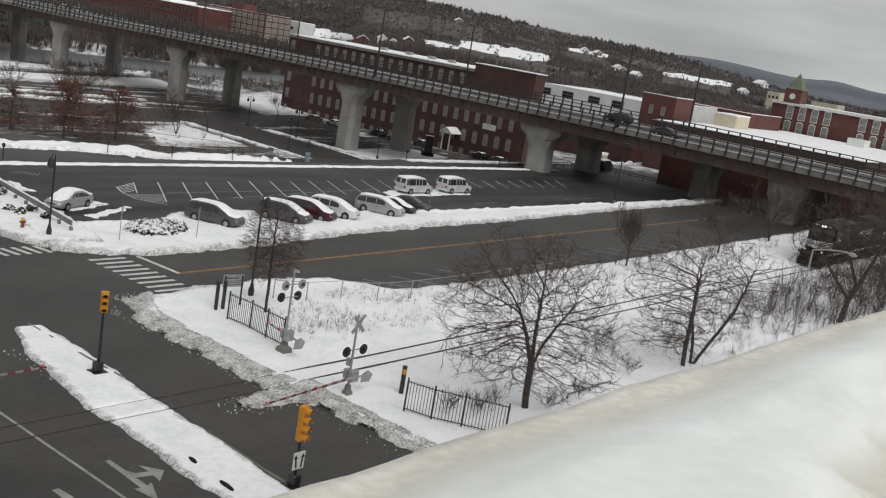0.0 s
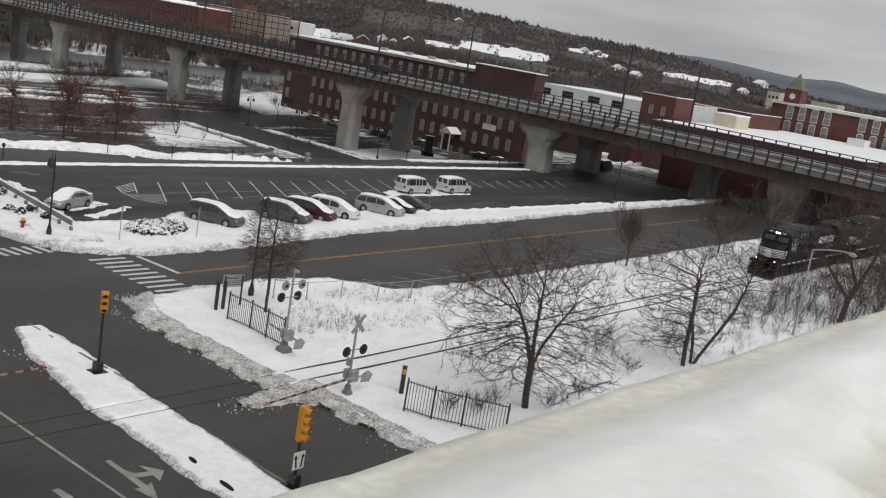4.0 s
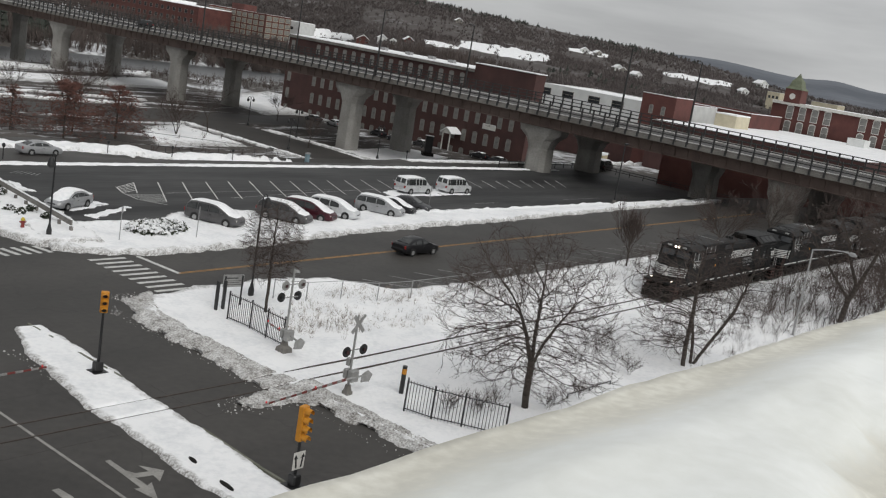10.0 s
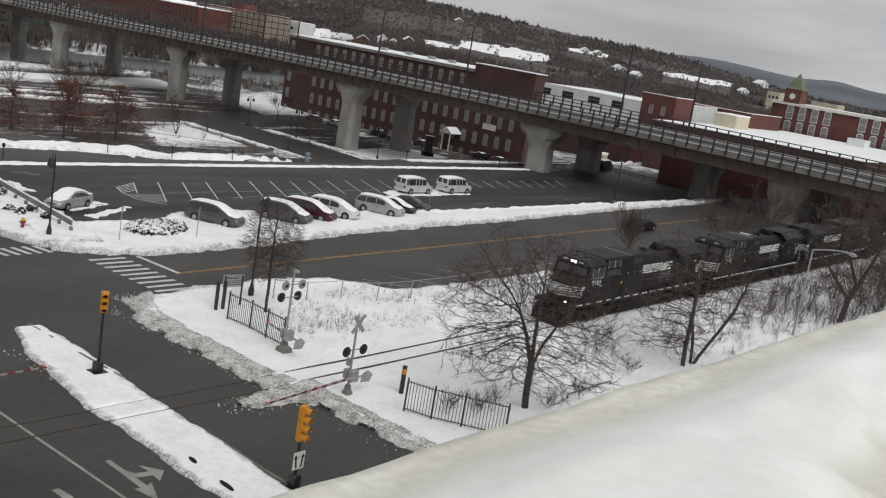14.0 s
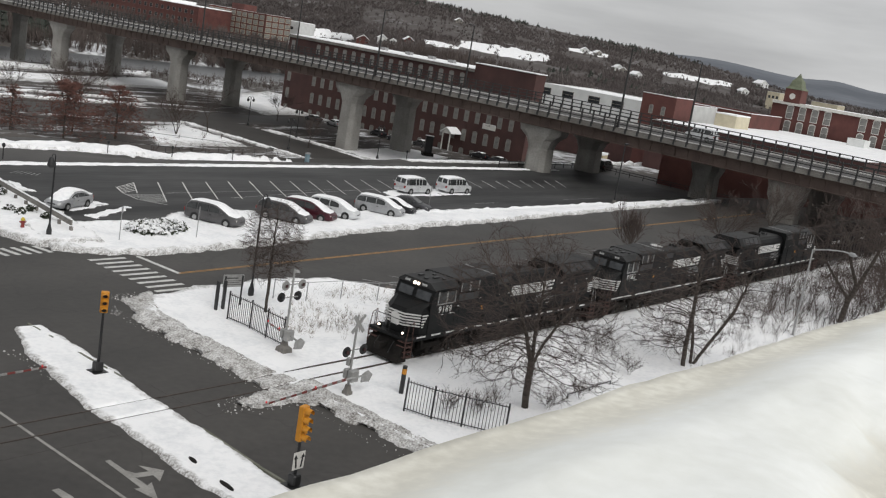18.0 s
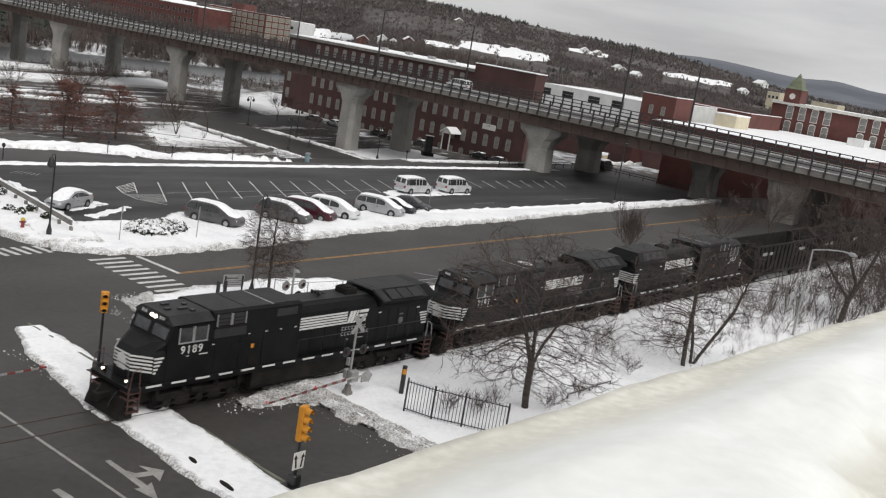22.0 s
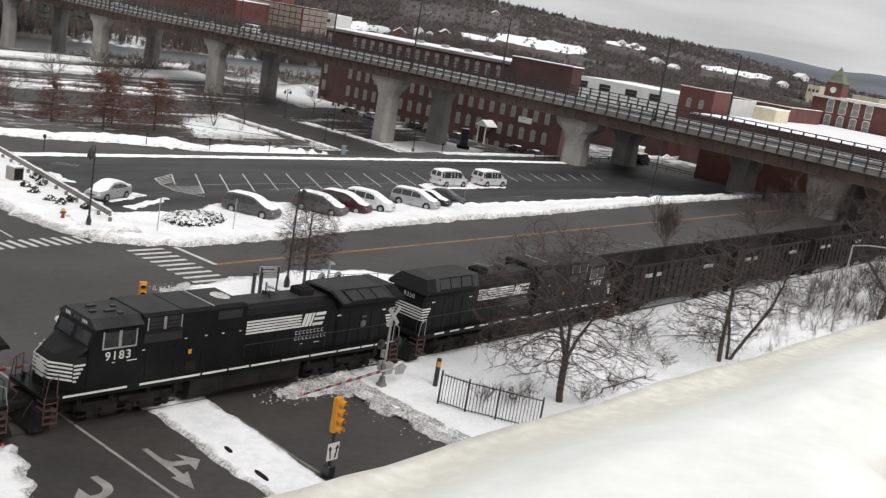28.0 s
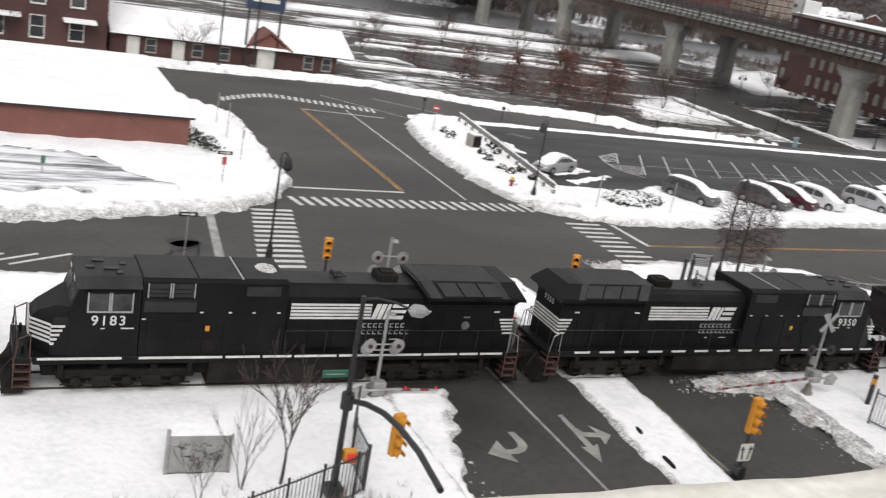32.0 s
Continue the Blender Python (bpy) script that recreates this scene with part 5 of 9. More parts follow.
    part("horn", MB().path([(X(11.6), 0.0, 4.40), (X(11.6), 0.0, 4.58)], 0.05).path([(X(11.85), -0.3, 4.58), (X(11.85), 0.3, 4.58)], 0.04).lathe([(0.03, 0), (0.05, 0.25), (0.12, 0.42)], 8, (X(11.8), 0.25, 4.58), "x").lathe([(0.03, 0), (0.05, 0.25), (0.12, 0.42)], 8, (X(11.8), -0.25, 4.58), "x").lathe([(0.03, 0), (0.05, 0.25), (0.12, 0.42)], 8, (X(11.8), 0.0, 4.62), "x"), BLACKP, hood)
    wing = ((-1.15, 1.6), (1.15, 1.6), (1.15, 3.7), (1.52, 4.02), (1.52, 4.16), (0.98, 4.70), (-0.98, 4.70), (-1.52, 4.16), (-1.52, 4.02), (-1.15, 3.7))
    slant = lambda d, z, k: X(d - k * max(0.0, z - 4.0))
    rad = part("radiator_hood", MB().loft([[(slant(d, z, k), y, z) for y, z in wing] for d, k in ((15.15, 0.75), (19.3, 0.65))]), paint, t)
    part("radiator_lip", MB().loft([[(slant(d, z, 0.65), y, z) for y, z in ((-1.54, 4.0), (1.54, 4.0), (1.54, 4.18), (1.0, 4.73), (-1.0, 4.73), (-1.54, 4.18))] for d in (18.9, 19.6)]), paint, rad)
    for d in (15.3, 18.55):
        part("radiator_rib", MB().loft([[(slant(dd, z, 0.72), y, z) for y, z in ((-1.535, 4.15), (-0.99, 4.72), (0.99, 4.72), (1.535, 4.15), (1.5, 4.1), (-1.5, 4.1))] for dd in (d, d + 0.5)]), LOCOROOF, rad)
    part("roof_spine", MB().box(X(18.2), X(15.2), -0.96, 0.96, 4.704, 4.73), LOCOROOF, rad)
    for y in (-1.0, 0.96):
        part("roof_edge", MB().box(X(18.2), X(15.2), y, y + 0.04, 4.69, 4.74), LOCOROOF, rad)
    for s in (1, -1):
        for d in (15.95, 16.85, 17.75):
            q = [(slant(dd, z, 0.7), s * y, z) for o in (0.0, 0.02) for dd, y, z in ((d, 1.48, 4.20), (d + 0.82, 1.48, 4.20), (d + 0.82, 1.05, 4.64), (d, 1.05, 4.64))]
            q = q[:4] + [(x, y + s * 0.03, z + 0.03) for x, y, z in q[4:]]
            part("radiator_grille", MB().add(q, [(0, 3, 2, 1), (4, 5, 6, 7), (0, 1, 5, 4), (3, 7, 6, 2), (0, 4, 7, 3), (1, 2, 6, 5)]), BLACKP, rad)
        for d in span(9.45, 14.2, 5):
            part("hood_door", MB().box(X(d + 0.85), X(d), s * 1.16 - 0.014, s * 1.16 + 0.014, 1.75, 3.85, 0.01), paint, hood)
        for d in span(15.3, 18.4, 4):
            part("hood_door", MB().box(X(d + 0.72), X(d), s * 1.16 - 0.014, s * 1.16 + 0.014, 1.75, 3.55, 0.01), paint, rad)
        # livery on the side of the hood: five bars, a slanted emblem and two lines of lettering shown as plain bars
        D = (lambda d: d) if s > 0 else (lambda d: 24.2 - d)
        for k in range(5):
            part("livery_bar", MB().box(*sorted((X(D(12.85)), X(D(9.55)))), s * 1.185 - 0.005, s * 1.185 + 0.005, 3.04 + k * 0.145, 3.135 + k * 0.145), LIVERY, hood)
        for a, b, lo, hi in ((12.86, 13.06, 3.04, 3.72), (13.10, 13.30, 3.04, 3.72), (13.36, 13.50, 3.04, 3.72), (13.56, 14.22, 3.56, 3.72), (13.56, 14.22, 3.32, 3.46), (13.56, 14.22, 3.04, 3.20)):
            lean = lambda z: -0.30 * s * (z - 3.04)
            part("emblem", MB().prism([(X(D(a)) + lean(lo), lo), (X(D(b)) + lean(lo), lo), (X(D(b)) + lean(hi), hi), (X(D(a)) + lean(hi), hi)], s * 1.19 - 0.005, s * 1.19 + 0.005, "y"), LIVERY, hood)
        for z, a, b in ((2.66, 12.55, 14.2), (2.36, 12.55, 14.5)):
            d = a
            while d < b:
                part("letter_bar", MB().box(*sorted((X(D(d + 0.16)), X(D(d)))), s * 1.19 - 0.004, s * 1.19 + 0.004, z, z + 0.045).box(*sorted((X(D(d + 0.16)), X(D(d)))), s * 1.19 - 0.004, s * 1.19 + 0.004, z + 0.16, z + 0.2)
                     .box(*sorted((X(D(d + 0.05)), X(D(d)))), s * 1.19 - 0.004, s * 1.19 + 0.004, z + 0.045, z + 0.16), LETTERING, hood)
                d += 0.235
        part("data_lines", MB().box(*sorted((X(D(13.1)), X(D(12.95)))), s * 1.19 - 0.004, s * 1.19 + 0.004, 2.12, 2.15).box(*sorted((X(D(14.2)), X(D(13.8)))), s * 1.19 - 0.004, s * 1.19 + 0.004, 2.12, 2.15), LIVERY, hood)
        for d in (15.2, 18.35):
            part("lift_mark", MB().box(X(d + 0.25), X(d), s * 1.18 - 0.004, s * 1.18 + 0.004, 3.36, 3.43), LIVERY, rad)
        part("round_emblem", MB().lathe([(0.20, -0.006), (0.20, 0.006)], 14, (X(17.1), s * 1.185, 2.75), "y").box(X(17.27), X(16.97), s * 1.185 - 0.006, s * 1.185 + 0.006, 3.1, 3.18), UNDER if worn else DULL, rad)
        for k in range(5):
            part("end_stripe", MB().box(X(19.31), X(18.9 - 0.06 * k), s * 1.185 - 0.006, s * 1.185 + 0.006, 2.35 + k * 0.16, 2.435 + k * 0.16), LIVERY, rad)
    for k in range(5):
        part("end_stripe", MB().box(X(19.33), X(19.302), -1.14, 1.14, 2.35 + k * 0.16, 2.435 + k * 0.16), LIVERY, rad)
    ob = part("number", lettering(number, 0.38), LIVERY, rad, "white road number")
    ob.matrix_basis = Matrix.Translation((X(19.31), 0, 3.6)) @ Matrix(((0, 0, -1, 0), (-1, 0, 0, 0), (0, 1, 0, 0), (0, 0, 0, 1)))
    # walkway rails
    for s in (1, -1):
        rail = MB().path([(X(9.4), s * 1.42, 2.62), (X(19.3), s * 1.42, 2.62)], 0.02)
        for d in span(9.4, 19.3, 6):
            rail.path([(X(d), s * 1.42, 1.62), (X(d), s * 1.42, 2.62)], 0.02)
        part("side_handrail", rail, BLACKP, t)
    # ends: steps, rails, plough, coupler
    for e in (1, -1):
        for s in (1, -1):
            x0, x1 = sorted((e * 9.78, e * 10.4))
            ya, yb = sorted((s * 0.85, s * 1.5))
            for z in (0.42, 0.72, 1.02, 1.32):
                part("step", MB().box(x0, x1, ya, yb, z, z + 0.05), RUSTRAIL, t, "rust-red boarding step")
            ya, yb = sorted((s * 1.46, s * 1.52))
            for x in (x0, x1 - 0.04):
                part("stringer", MB().box(x, x + 0.05, ya, yb, 0.4, 1.62), RUSTRAIL, t)
            part("grab_rail", MB().path([(e * 9.85, s * 1.48, 1.6), (e * 9.85, s * 1.48, 2.55), (e * 10.25, s * 1.48, 2.35), (e * 10.35, s * 1.48, 1.6)], 0.025), RUSTRAIL if e > 0 else GALV, t)
        part("end_rail", MB().path([(e * 10.3, -1.2, 1.6), (e * 10.3, -1.2, 2.55), (e * 10.3, 1.2, 2.55), (e * 10.3, 1.2, 1.6)], 0.022).path([(e * 10.3, 0, 1.6), (e * 10.3, 0, 2.55)], 0.02), BLACKP, t)
        xa, xb = sorted((e * 9.7, e * 10.4))
        part("end_platform", MB().box(xa, xb, -1.5, 1.5, 1.42, 1.6, 0.02), paint, t)
        part("plough", MB().prism([(e * 10.0, 0.12), (e * 10.75, 0.12), (e * 10.45, 0.95), (e * 10.0, 1.3)], -1.35, 1.35, "y"), UNDER, t)
        xa, xb = sorted((e * 10.2, e * 11.15))
        part("coupler", MB().box(xa, xb, -0.14, 0.14, 0.72, 1.02, 0.04).box(*sorted((e * 10.95, e * 11.17)), -0.24, 0.24, 0.66, 1.08, 0.05), UNDER, t)
        for y in (-0.6, 0.6):
            part("air_hose", MB().path([(e * 10.4, y, 1.2), (e * 10.7, y, 0.8), (e * 10.75, y * 0.9, 0.5)], 0.03), RUBBER, t)
    # tank, trucks, wheels
    part("centre_sill", MB().box(-9.4, 9.4, -0.95, 0.95, 0.62, 1.31, 0.03), UNDER, t)
    part("fuel_tank", MB().prism([(-1.45, 0.55), (-1.2, 0.28), (1.2, 0.28), (1.45, 0.55), (1.45, 1.3), (-1.45, 1.3)], X(12.9), X(6.6), "x"), UNDER, t)
    for c in (6.35, -6.35):
        tr = part("truck", MB().box(c - 2.55, c + 2.55, 1.05, 1.28, 0.62, 0.98, 0.05).box(c - 2.55, c + 2.55, -1.28, -1.05, 0.62, 0.98, 0.05).box(c - 0.7, c + 0.7, -1.05, 1.05, 0.6, 1.25, 0.05)
                  .box(c - 1.3, c - 0.55, 1.1, 1.36, 0.32, 0.75, 0.05).box(c + 0.55, c + 1.3, 1.1, 1.36, 0.32, 0.75, 0.05).box(c - 1.3, c - 0.55, -1.36, -1.1, 0.32, 0.75, 0.05).box(c + 0.55, c + 1.3, -1.36, -1.1, 0.32, 0.75, 0.05), UNDER, t)
        for s in (1, -1):
            ya, yb = sorted((s * 1.12, s * 1.40))
            for dx in (-2.45, 2.3):
                part("sand_box", MB().box(c + dx, c + dx + 0.2, ya, yb, 0.75, 1.3, 0.03), UNDER, tr)
            for dx in (-1.0, 0.85):
                part("coil_spring", MB().lathe([(0.13, 0.95), (0.16, 1.0), (0.13, 1.05), (0.16, 1.1), (0.13, 1.15), (0.16, 1.2), (0.13, 1.25)], 8, (c + dx, s * 1.2, 0)), UNDER, tr)
            part("brake_rod", MB().path([(c - 2.4, s * 1.33, 0.42), (c - 1.3, s * 1.36, 0.5), (c + 1.3, s * 1.36, 0.5), (c + 2.4, s * 1.33, 0.42)], 0.035), UNDER, tr)
            part("brake_cylinder", MB().lathe([(0.11, -0.25), (0.13, -0.2), (0.13, 0.2), (0.06, 0.27)], 10, (c + 0.3, s * 1.42, 0.98), "x"), UNDER, tr)
        # Plain dark boxes, added to fill the shaded gap between the wheels.
        part("underframe_fill", MB().box(c - 2.5, c - 0.95, -0.62, 0.62, 0.3, 1.25, 0.1), UNDER, tr)
        part("underframe_fill", MB().box(c + 0.95, c + 2.5, -0.62, 0.62, 0.3, 1.25, 0.1), UNDER, tr)
        for dx in (-1.85, 0, 1.85):
            wheel = MB()
            for s in (1, -1):
                wheel.lathe([(0.57, s * 0.66), (0.53, s * 0.70), (0.53, s * 0.80), (0.40, s * 0.82), (0.18, s * 0.78), (0.16, s * 0.84)], 20, (0, 0, 0), "y")
            wheel.lathe([(0.09, -0.8), (0.09, 0.8)], 8, (0, 0, 0), "y")
            wo = part("wheelset", wheel, UNDER, tr)
            wo.location = (c + dx, 0, 0.53)
            for s in (1, -1):
                part("axle_box", MB().lathe([(0.20, s * 1.26), (0.20, s * 1.40), (0.10, s * 1.43)], 10, (c + dx, 0, 0.53), "y"), UNDER, tr)
    return t


def hopper():
    t = thing("hopper_wagon", "empty black ribbed open-top hopper wagon", "freight wagon", group="wagons of the train")
    L, W, z0, z1 = 7.55, 1.55, 1.05, 3.85
    w = 0.06
    body = part("body", MB().box(-L, L, -W, -W + w, z0, z1).box(-L, L, W - w, W, z0, z1).box(-L, -L + w, -W + w, W - w, z0 + 0.7, z1).box(L - w, L, -W + w, W - w, z0 + 0.7, z1), COALCAR, t)
    part("floor", MB().prism([(-L + 0.1, 2.0), (-4.5, 0.9), (-2.5, 1.9), (0, 0.9), (2.5, 1.9), (4.5, 0.9), (L - 0.1, 2.0), (L - 0.1, 1.9), (4.5, 0.75), (2.5, 1.75), (0, 0.75), (-2.5, 1.75), (-4.5, 0.75), (-L + 0.1, 1.9)], -W + w, W - w, "y"), COALCAR, t)
    for s in (1, -1):
        part("top_chord", MB().box(-L - 0.05, L + 0.05, *sorted((s * (W - 0.04), s * (W + 0.1))), z1 - 0.14, z1 + 0.04, 0.02), COALCAR, t)
        part("side_sill", MB().box(-L - 0.6, L + 0.6, *sorted((s * (W - 0.1), s * (W + 0.06))), z0 - 0.12, z0 + 0.14, 0.02), COALCAR, t)
        for x in span(-L + 0.1, L - 0.1, 15):
            part("rib", MB().box(x - 0.06, x + 0.06, *sorted((s * W, s * (W + 0.12))), z0 + 0.14, z1 - 0.14), COALCAR, body)
        for k, x in enumerate((-6.0, -4.3, 3.0)):
            part("stencil", MB().box(x, x + (1.1, 0.7, 1.6)[k], *sorted((s * (W + 0.122), s * (W + 0.128))), 2.9, 3.2), SILVER, body)
        for e in (1, -1):
            part("ladder", MB().path([(e * 7.45, s * 1.66, 1.0), (e * 7.45, s * 1.66, 3.7)], 0.02).path([(e * 7.05, s * 1.66, 1.0), (e * 7.05, s * 1.66, 3.7)], 0.02), COALCAR, t)
    for e in (1, -1):
        part("end_chord", MB().box(*sorted((e * (L - 0.04), e * (L + 0.1))), -W, W, z1 - 0.14, z1 + 0.04, 0.02), COALCAR, t)
        part("slope_sheet", MB().prism([(e * (L - 0.05), 2.1), (e * (L - 0.05), 1.75), (e * 6.2, 1.05), (e * 6.0, 1.05)], -1.4, 1.4, "y"), COALCAR, t)
        part("coupler", MB().box(*sorted((e * 7.4, e * 8.1)), -0.14, 0.14, 0.72, 1.0, 0.03), UNDER, t)
        c = e * 5.5
        tr = part("truck", MB().box(c - 1.2, c + 1.2, 0.95, 1.15, 0.45, 0.75, 0.05).box(c - 1.2, c + 1.2, -1.15, -0.95, 0.45, 0.75, 0.05).box(c - 0.3, c + 0.3, -0.95, 0.95, 0.45, 0.95, 0.05), UNDER, t)
        for dx in (-0.88, 0.88):
            wheel = MB()
            for s in (1, -1):
                wheel.lathe([(0.50, s * 0.66), (0.46, s * 0.70), (0.46, s * 0.80), (0.15, s * 0.82)], 16, (0, 0, 0), "y")
            wheel.lathe([(0.08, -0.8), (0.08, 0.8)], 8, (0, 0, 0), "y")
            part("wheelset", wheel, UNDER, tr).location = (c + dx, 0, 0.46)
    return t


TRAIN_THINGS.append((locomotive("9189", True), 0.0, 180))
TRAIN_THINGS.append((locomotive("9183", False), 22.3, 180))
TRAIN_THINGS.append((locomotive("9350", False, True), 44.65, 0))
wagon = hopper()
for k in range(11):
    TRAIN_THINGS.append((wagon if k == 0 else copy_thing(wagon, Matrix()), 64.1 + 16.3 * k, 0))


# ---- vehicles ----
CARPAINT = {}


def carpaint(name, c, rough=0.3):
    if name not in CARPAINT:
        CARPAINT[name] = surf(name + "_car_paint", tuple(v * 0.8 for v in c), tuple(min(1, v * 1.15) for v in c), 0.8, 6.0, rough, 0.0, metal=0.2)
    return CARPAINT[name]


SHAPES = {  # body stations x, half width, bottom, top; cabin outline in side view, first and last point of its roof, belt height, half widths; wheel place, wheel radius; side windows
    "sedan": ([(-2.36, 0.70, 0.40, 0.92), (-2.2, 0.84, 0.26, 1.00), (-1.3, 0.90, 0.22, 1.02), (0.7, 0.90, 0.22, 0.97), (1.5, 0.88, 0.22, 0.90), (2.15, 0.80, 0.24, 0.78), (2.36, 0.62, 0.36, 0.64)],
              ((-1.9, 0.97), (-1.45, 1.20), (-1.05, 1.37), (-0.6, 1.44), (-0.1, 1.46), (0.25, 1.42), (0.6, 1.28), (0.95, 1.10), (1.3, 0.93)), 2, 5, 0.95, 0.84, 0.64, 1.38, 0.32, [(0.10, 0.27), (0.30, 0.54), (0.57, 0.82)]),
    "minivan": ([(-2.54, 0.82, 0.42, 1.02), (-2.44, 0.94, 0.28, 1.12), (-1.3, 0.98, 0.22, 1.12), (0.9, 0.98, 0.22, 1.09), (1.5, 0.97, 0.22, 1.06), (2.05, 0.94, 0.24, 0.98), (2.38, 0.86, 0.28, 0.86), (2.53, 0.70, 0.36, 0.72)],
                ((-2.46, 1.05), (-2.36, 1.42), (-2.12, 1.68), (-1.6, 1.75), (-0.7, 1.76), (-0.1, 1.74), (0.4, 1.67), (0.9, 1.45), (1.4, 1.20), (1.75, 1.02)), 2, 6, 1.03, 0.94, 0.74, 1.52, 0.36, [(0.04, 0.26), (0.28, 0.52), (0.54, 0.76)]),
    "van": ([(-2.56, 0.88, 0.44, 1.10), (-2.47, 0.96, 0.32, 1.14), (-1.2, 0.98, 0.28, 1.14), (1.1, 0.98, 0.28, 1.12), (1.77, 0.94, 0.28, 1.08), (2.42, 0.88, 0.30, 0.96), (2.57, 0.77, 0.40, 0.85)],
            ((-2.52, 1.09), (-2.47, 1.50), (-2.36, 1.88), (-2.1, 1.97), (-0.6, 2.0), (0.7, 1.96), (1.0, 1.86), (1.4, 1.47), (1.81, 1.06)), 2, 6, 1.09, 0.95, 0.80, 1.53, 0.35, [(0.05, 0.11), (0.13, 0.40), (0.43, 0.53), (0.555, 0.655), (0.68, 0.84)]),
}


def car(name, label, category, shape, paint, snow=0, group="", lit=False):
    st, prof, k0, k1, zb_, wl, wu, wx, wr, cuts = SHAPES[shape]
    xb0, xb1, zr = prof[0][0], prof[-1][0], max(z for x, z in prof)
    t = thing(name, label, category, group=group)
    sec = lambda x, w, a, b: [(x, -w * 0.93, a), (x, -w, a + 0.14), (x, -w, b - 0.22), (x, -w * 0.94, b - 0.05), (x, -w * 0.8, b), (x, w * 0.8, b), (x, w * 0.94, b - 0.05), (x, w, b - 0.22), (x, w, a + 0.14), (x, w * 0.93, a)]
    fine = [st[0]]
    for p, q in zip(st, st[1:]):
        fine += [tuple(a + (b - a) * f for a, b in zip(p, q)) for f in (0.5, 1.0)]
    body = part("body", MB().loft([sec(*s) for s in fine]), paint, t, smooth=38)

    def outline(g):
        """Place on the cabin's outline at index g, the half width there and the outward direction in side view."""
        i = min(int(g), len(prof) - 2)
        (xa, za), (xb, zb2) = prof[i], prof[i + 1]
        f = g - i
        x, z = xa + (xb - xa) * f, za + (zb2 - za) * f
        n = Vector((za - zb2, xb - xa)).normalized()
        return x, z, wl + (wu - wl) * max(0.0, z - zb_) / (zr - zb_), n

    def height(x):
        i = max(j for j in range(len(prof) - 1) if prof[j][0] <= x + 1e-6)
        return prof[i][1] + (prof[i + 1][1] - prof[i][1]) * (x - prof[i][0]) / (prof[i + 1][0] - prof[i][0])

    rings = []
    for g in range(len(prof)):
        x, z, w, n = outline(g)
        h = max(0.0, z - zb_)
        e = min(0.07, h * 0.3)
        rings.append([(x, -wl, zb_ - 0.06), (x, -w - 0.01, z - e), (x, -w * 0.88, z), (x, 0, z + 0.025), (x, w * 0.88, z), (x, w + 0.01, z - e), (x, wl, zb_ - 0.06)])
    cabin = part("cabin", MB().loft(rings), paint, t, smooth=38)
    for u0, u1 in cuts:
        for s in (1, -1):
            rows = []
            for x in span(xb0 + (xb1 - xb0) * u0, xb0 + (xb1 - xb0) * u1, 4):
                lo, hi = zb_ + 0.05, max(zb_ + 0.08, height(x) - 0.13)
                rows.append([(x, s * (wl + (wu - wl) * (z - zb_) / (zr - zb_) + o), z) for z, o in ((lo, 0.022), (hi, 0.022), (hi, -0.03), (lo, -0.03))])
            part("side_window", MB().loft(rows), CABGLASS, cabin)

    def strip(nm, ga, gb, wide, lo, hi, mat, parent, lab="", shift=0.0, steps=8):
        rows = []
        for j, g in enumerate(span(ga, gb, steps)):
            x, z, w, n = outline(g)
            at = lambda y, o: (x + n.x * o, y, z + n.y * o)
            m = 0.35 + 0.65 * min(1.0, j / 1.5, (steps - j) / 1.5) if lab else 1.0
            w *= wide
            rows.append([at(-w + shift, lo), at(-w * 0.93 + shift, hi * m), at(shift, hi * m * (1.25 if lab else 1.0)), at(w * 0.93 + shift, hi * m), at(w + shift, lo)])
        part(nm, MB().loft(rows), mat, parent, lab, smooth=50)
    strip("windshield", k1 + 0.25, len(prof) - 1.25, 0.86, -0.03, 0.035, CABGLASS, cabin)
    if shape == "van":
        for y in (-0.42, 0.42):
            strip("rear_window", 0.55, 1.9, 0.40, -0.03, 0.035, CABGLASS, cabin, "", y, 4)
    else:
        strip("rear_window", 0.3, k0 - 0.2, 0.82, -0.03, 0.035, CABGLASS, cabin)
    if snow == 1:
        strip("roof_snow", k0 + 0.1, k1 + 0.1, 0.97, 0.0, 0.075, SNOW, t, "snow on the roof", 0.0, 14)
    elif snow:
        strip("roof_snow", 0.1 if snow > 2 else k0 - 0.25, len(prof) - 1.05, 0.90 if snow == 2 else 0.96, 0.0, 0.06 if snow == 2 else 0.13, SNOW, t, "snow lying over the roof and the windscreen", 0.0, 24)
    if snow > 1:
        x0, x1 = xb1 - 0.22, st[-2][0] - 0.14
        w0, w1 = st[-3][1] * 0.80, st[-2][1] * 0.66
        h0, hm, h1 = st[-4][3] - 0.04, st[-3][3] + 0.01, st[-2][3] + 0.01
        part("bonnet_snow", MB().loft([[(x, -w, h), (x, -w * 0.9, h + d), (x, 0, h + d * 1.3), (x, w * 0.9, h + d), (x, w, h)] for x, w, h, d in ((x0, w0, h0, 0.13), (st[-3][0], w0, hm, 0.08), (x1, w1, h1, 0.04))]), SNOW, t, "snow on the bonnet", smooth=60)
    if snow > 2:
        x0, x1 = st[0][0] + 0.1, xb0 + 0.35
        part("boot_snow", MB().box(x0, x1, -0.7, 0.7, st[1][3] - 0.02, st[1][3] + 0.1, 0.04), SNOW, t, "snow on the boot lid")
    tyre = MB().lathe([(wr * 0.62, -0.1), (wr * 0.95, -0.11), (wr, -0.06), (wr, 0.06), (wr * 0.95, 0.11), (wr * 0.62, 0.1)], 18, (0, 0, 0), "y").mesh("wheel")
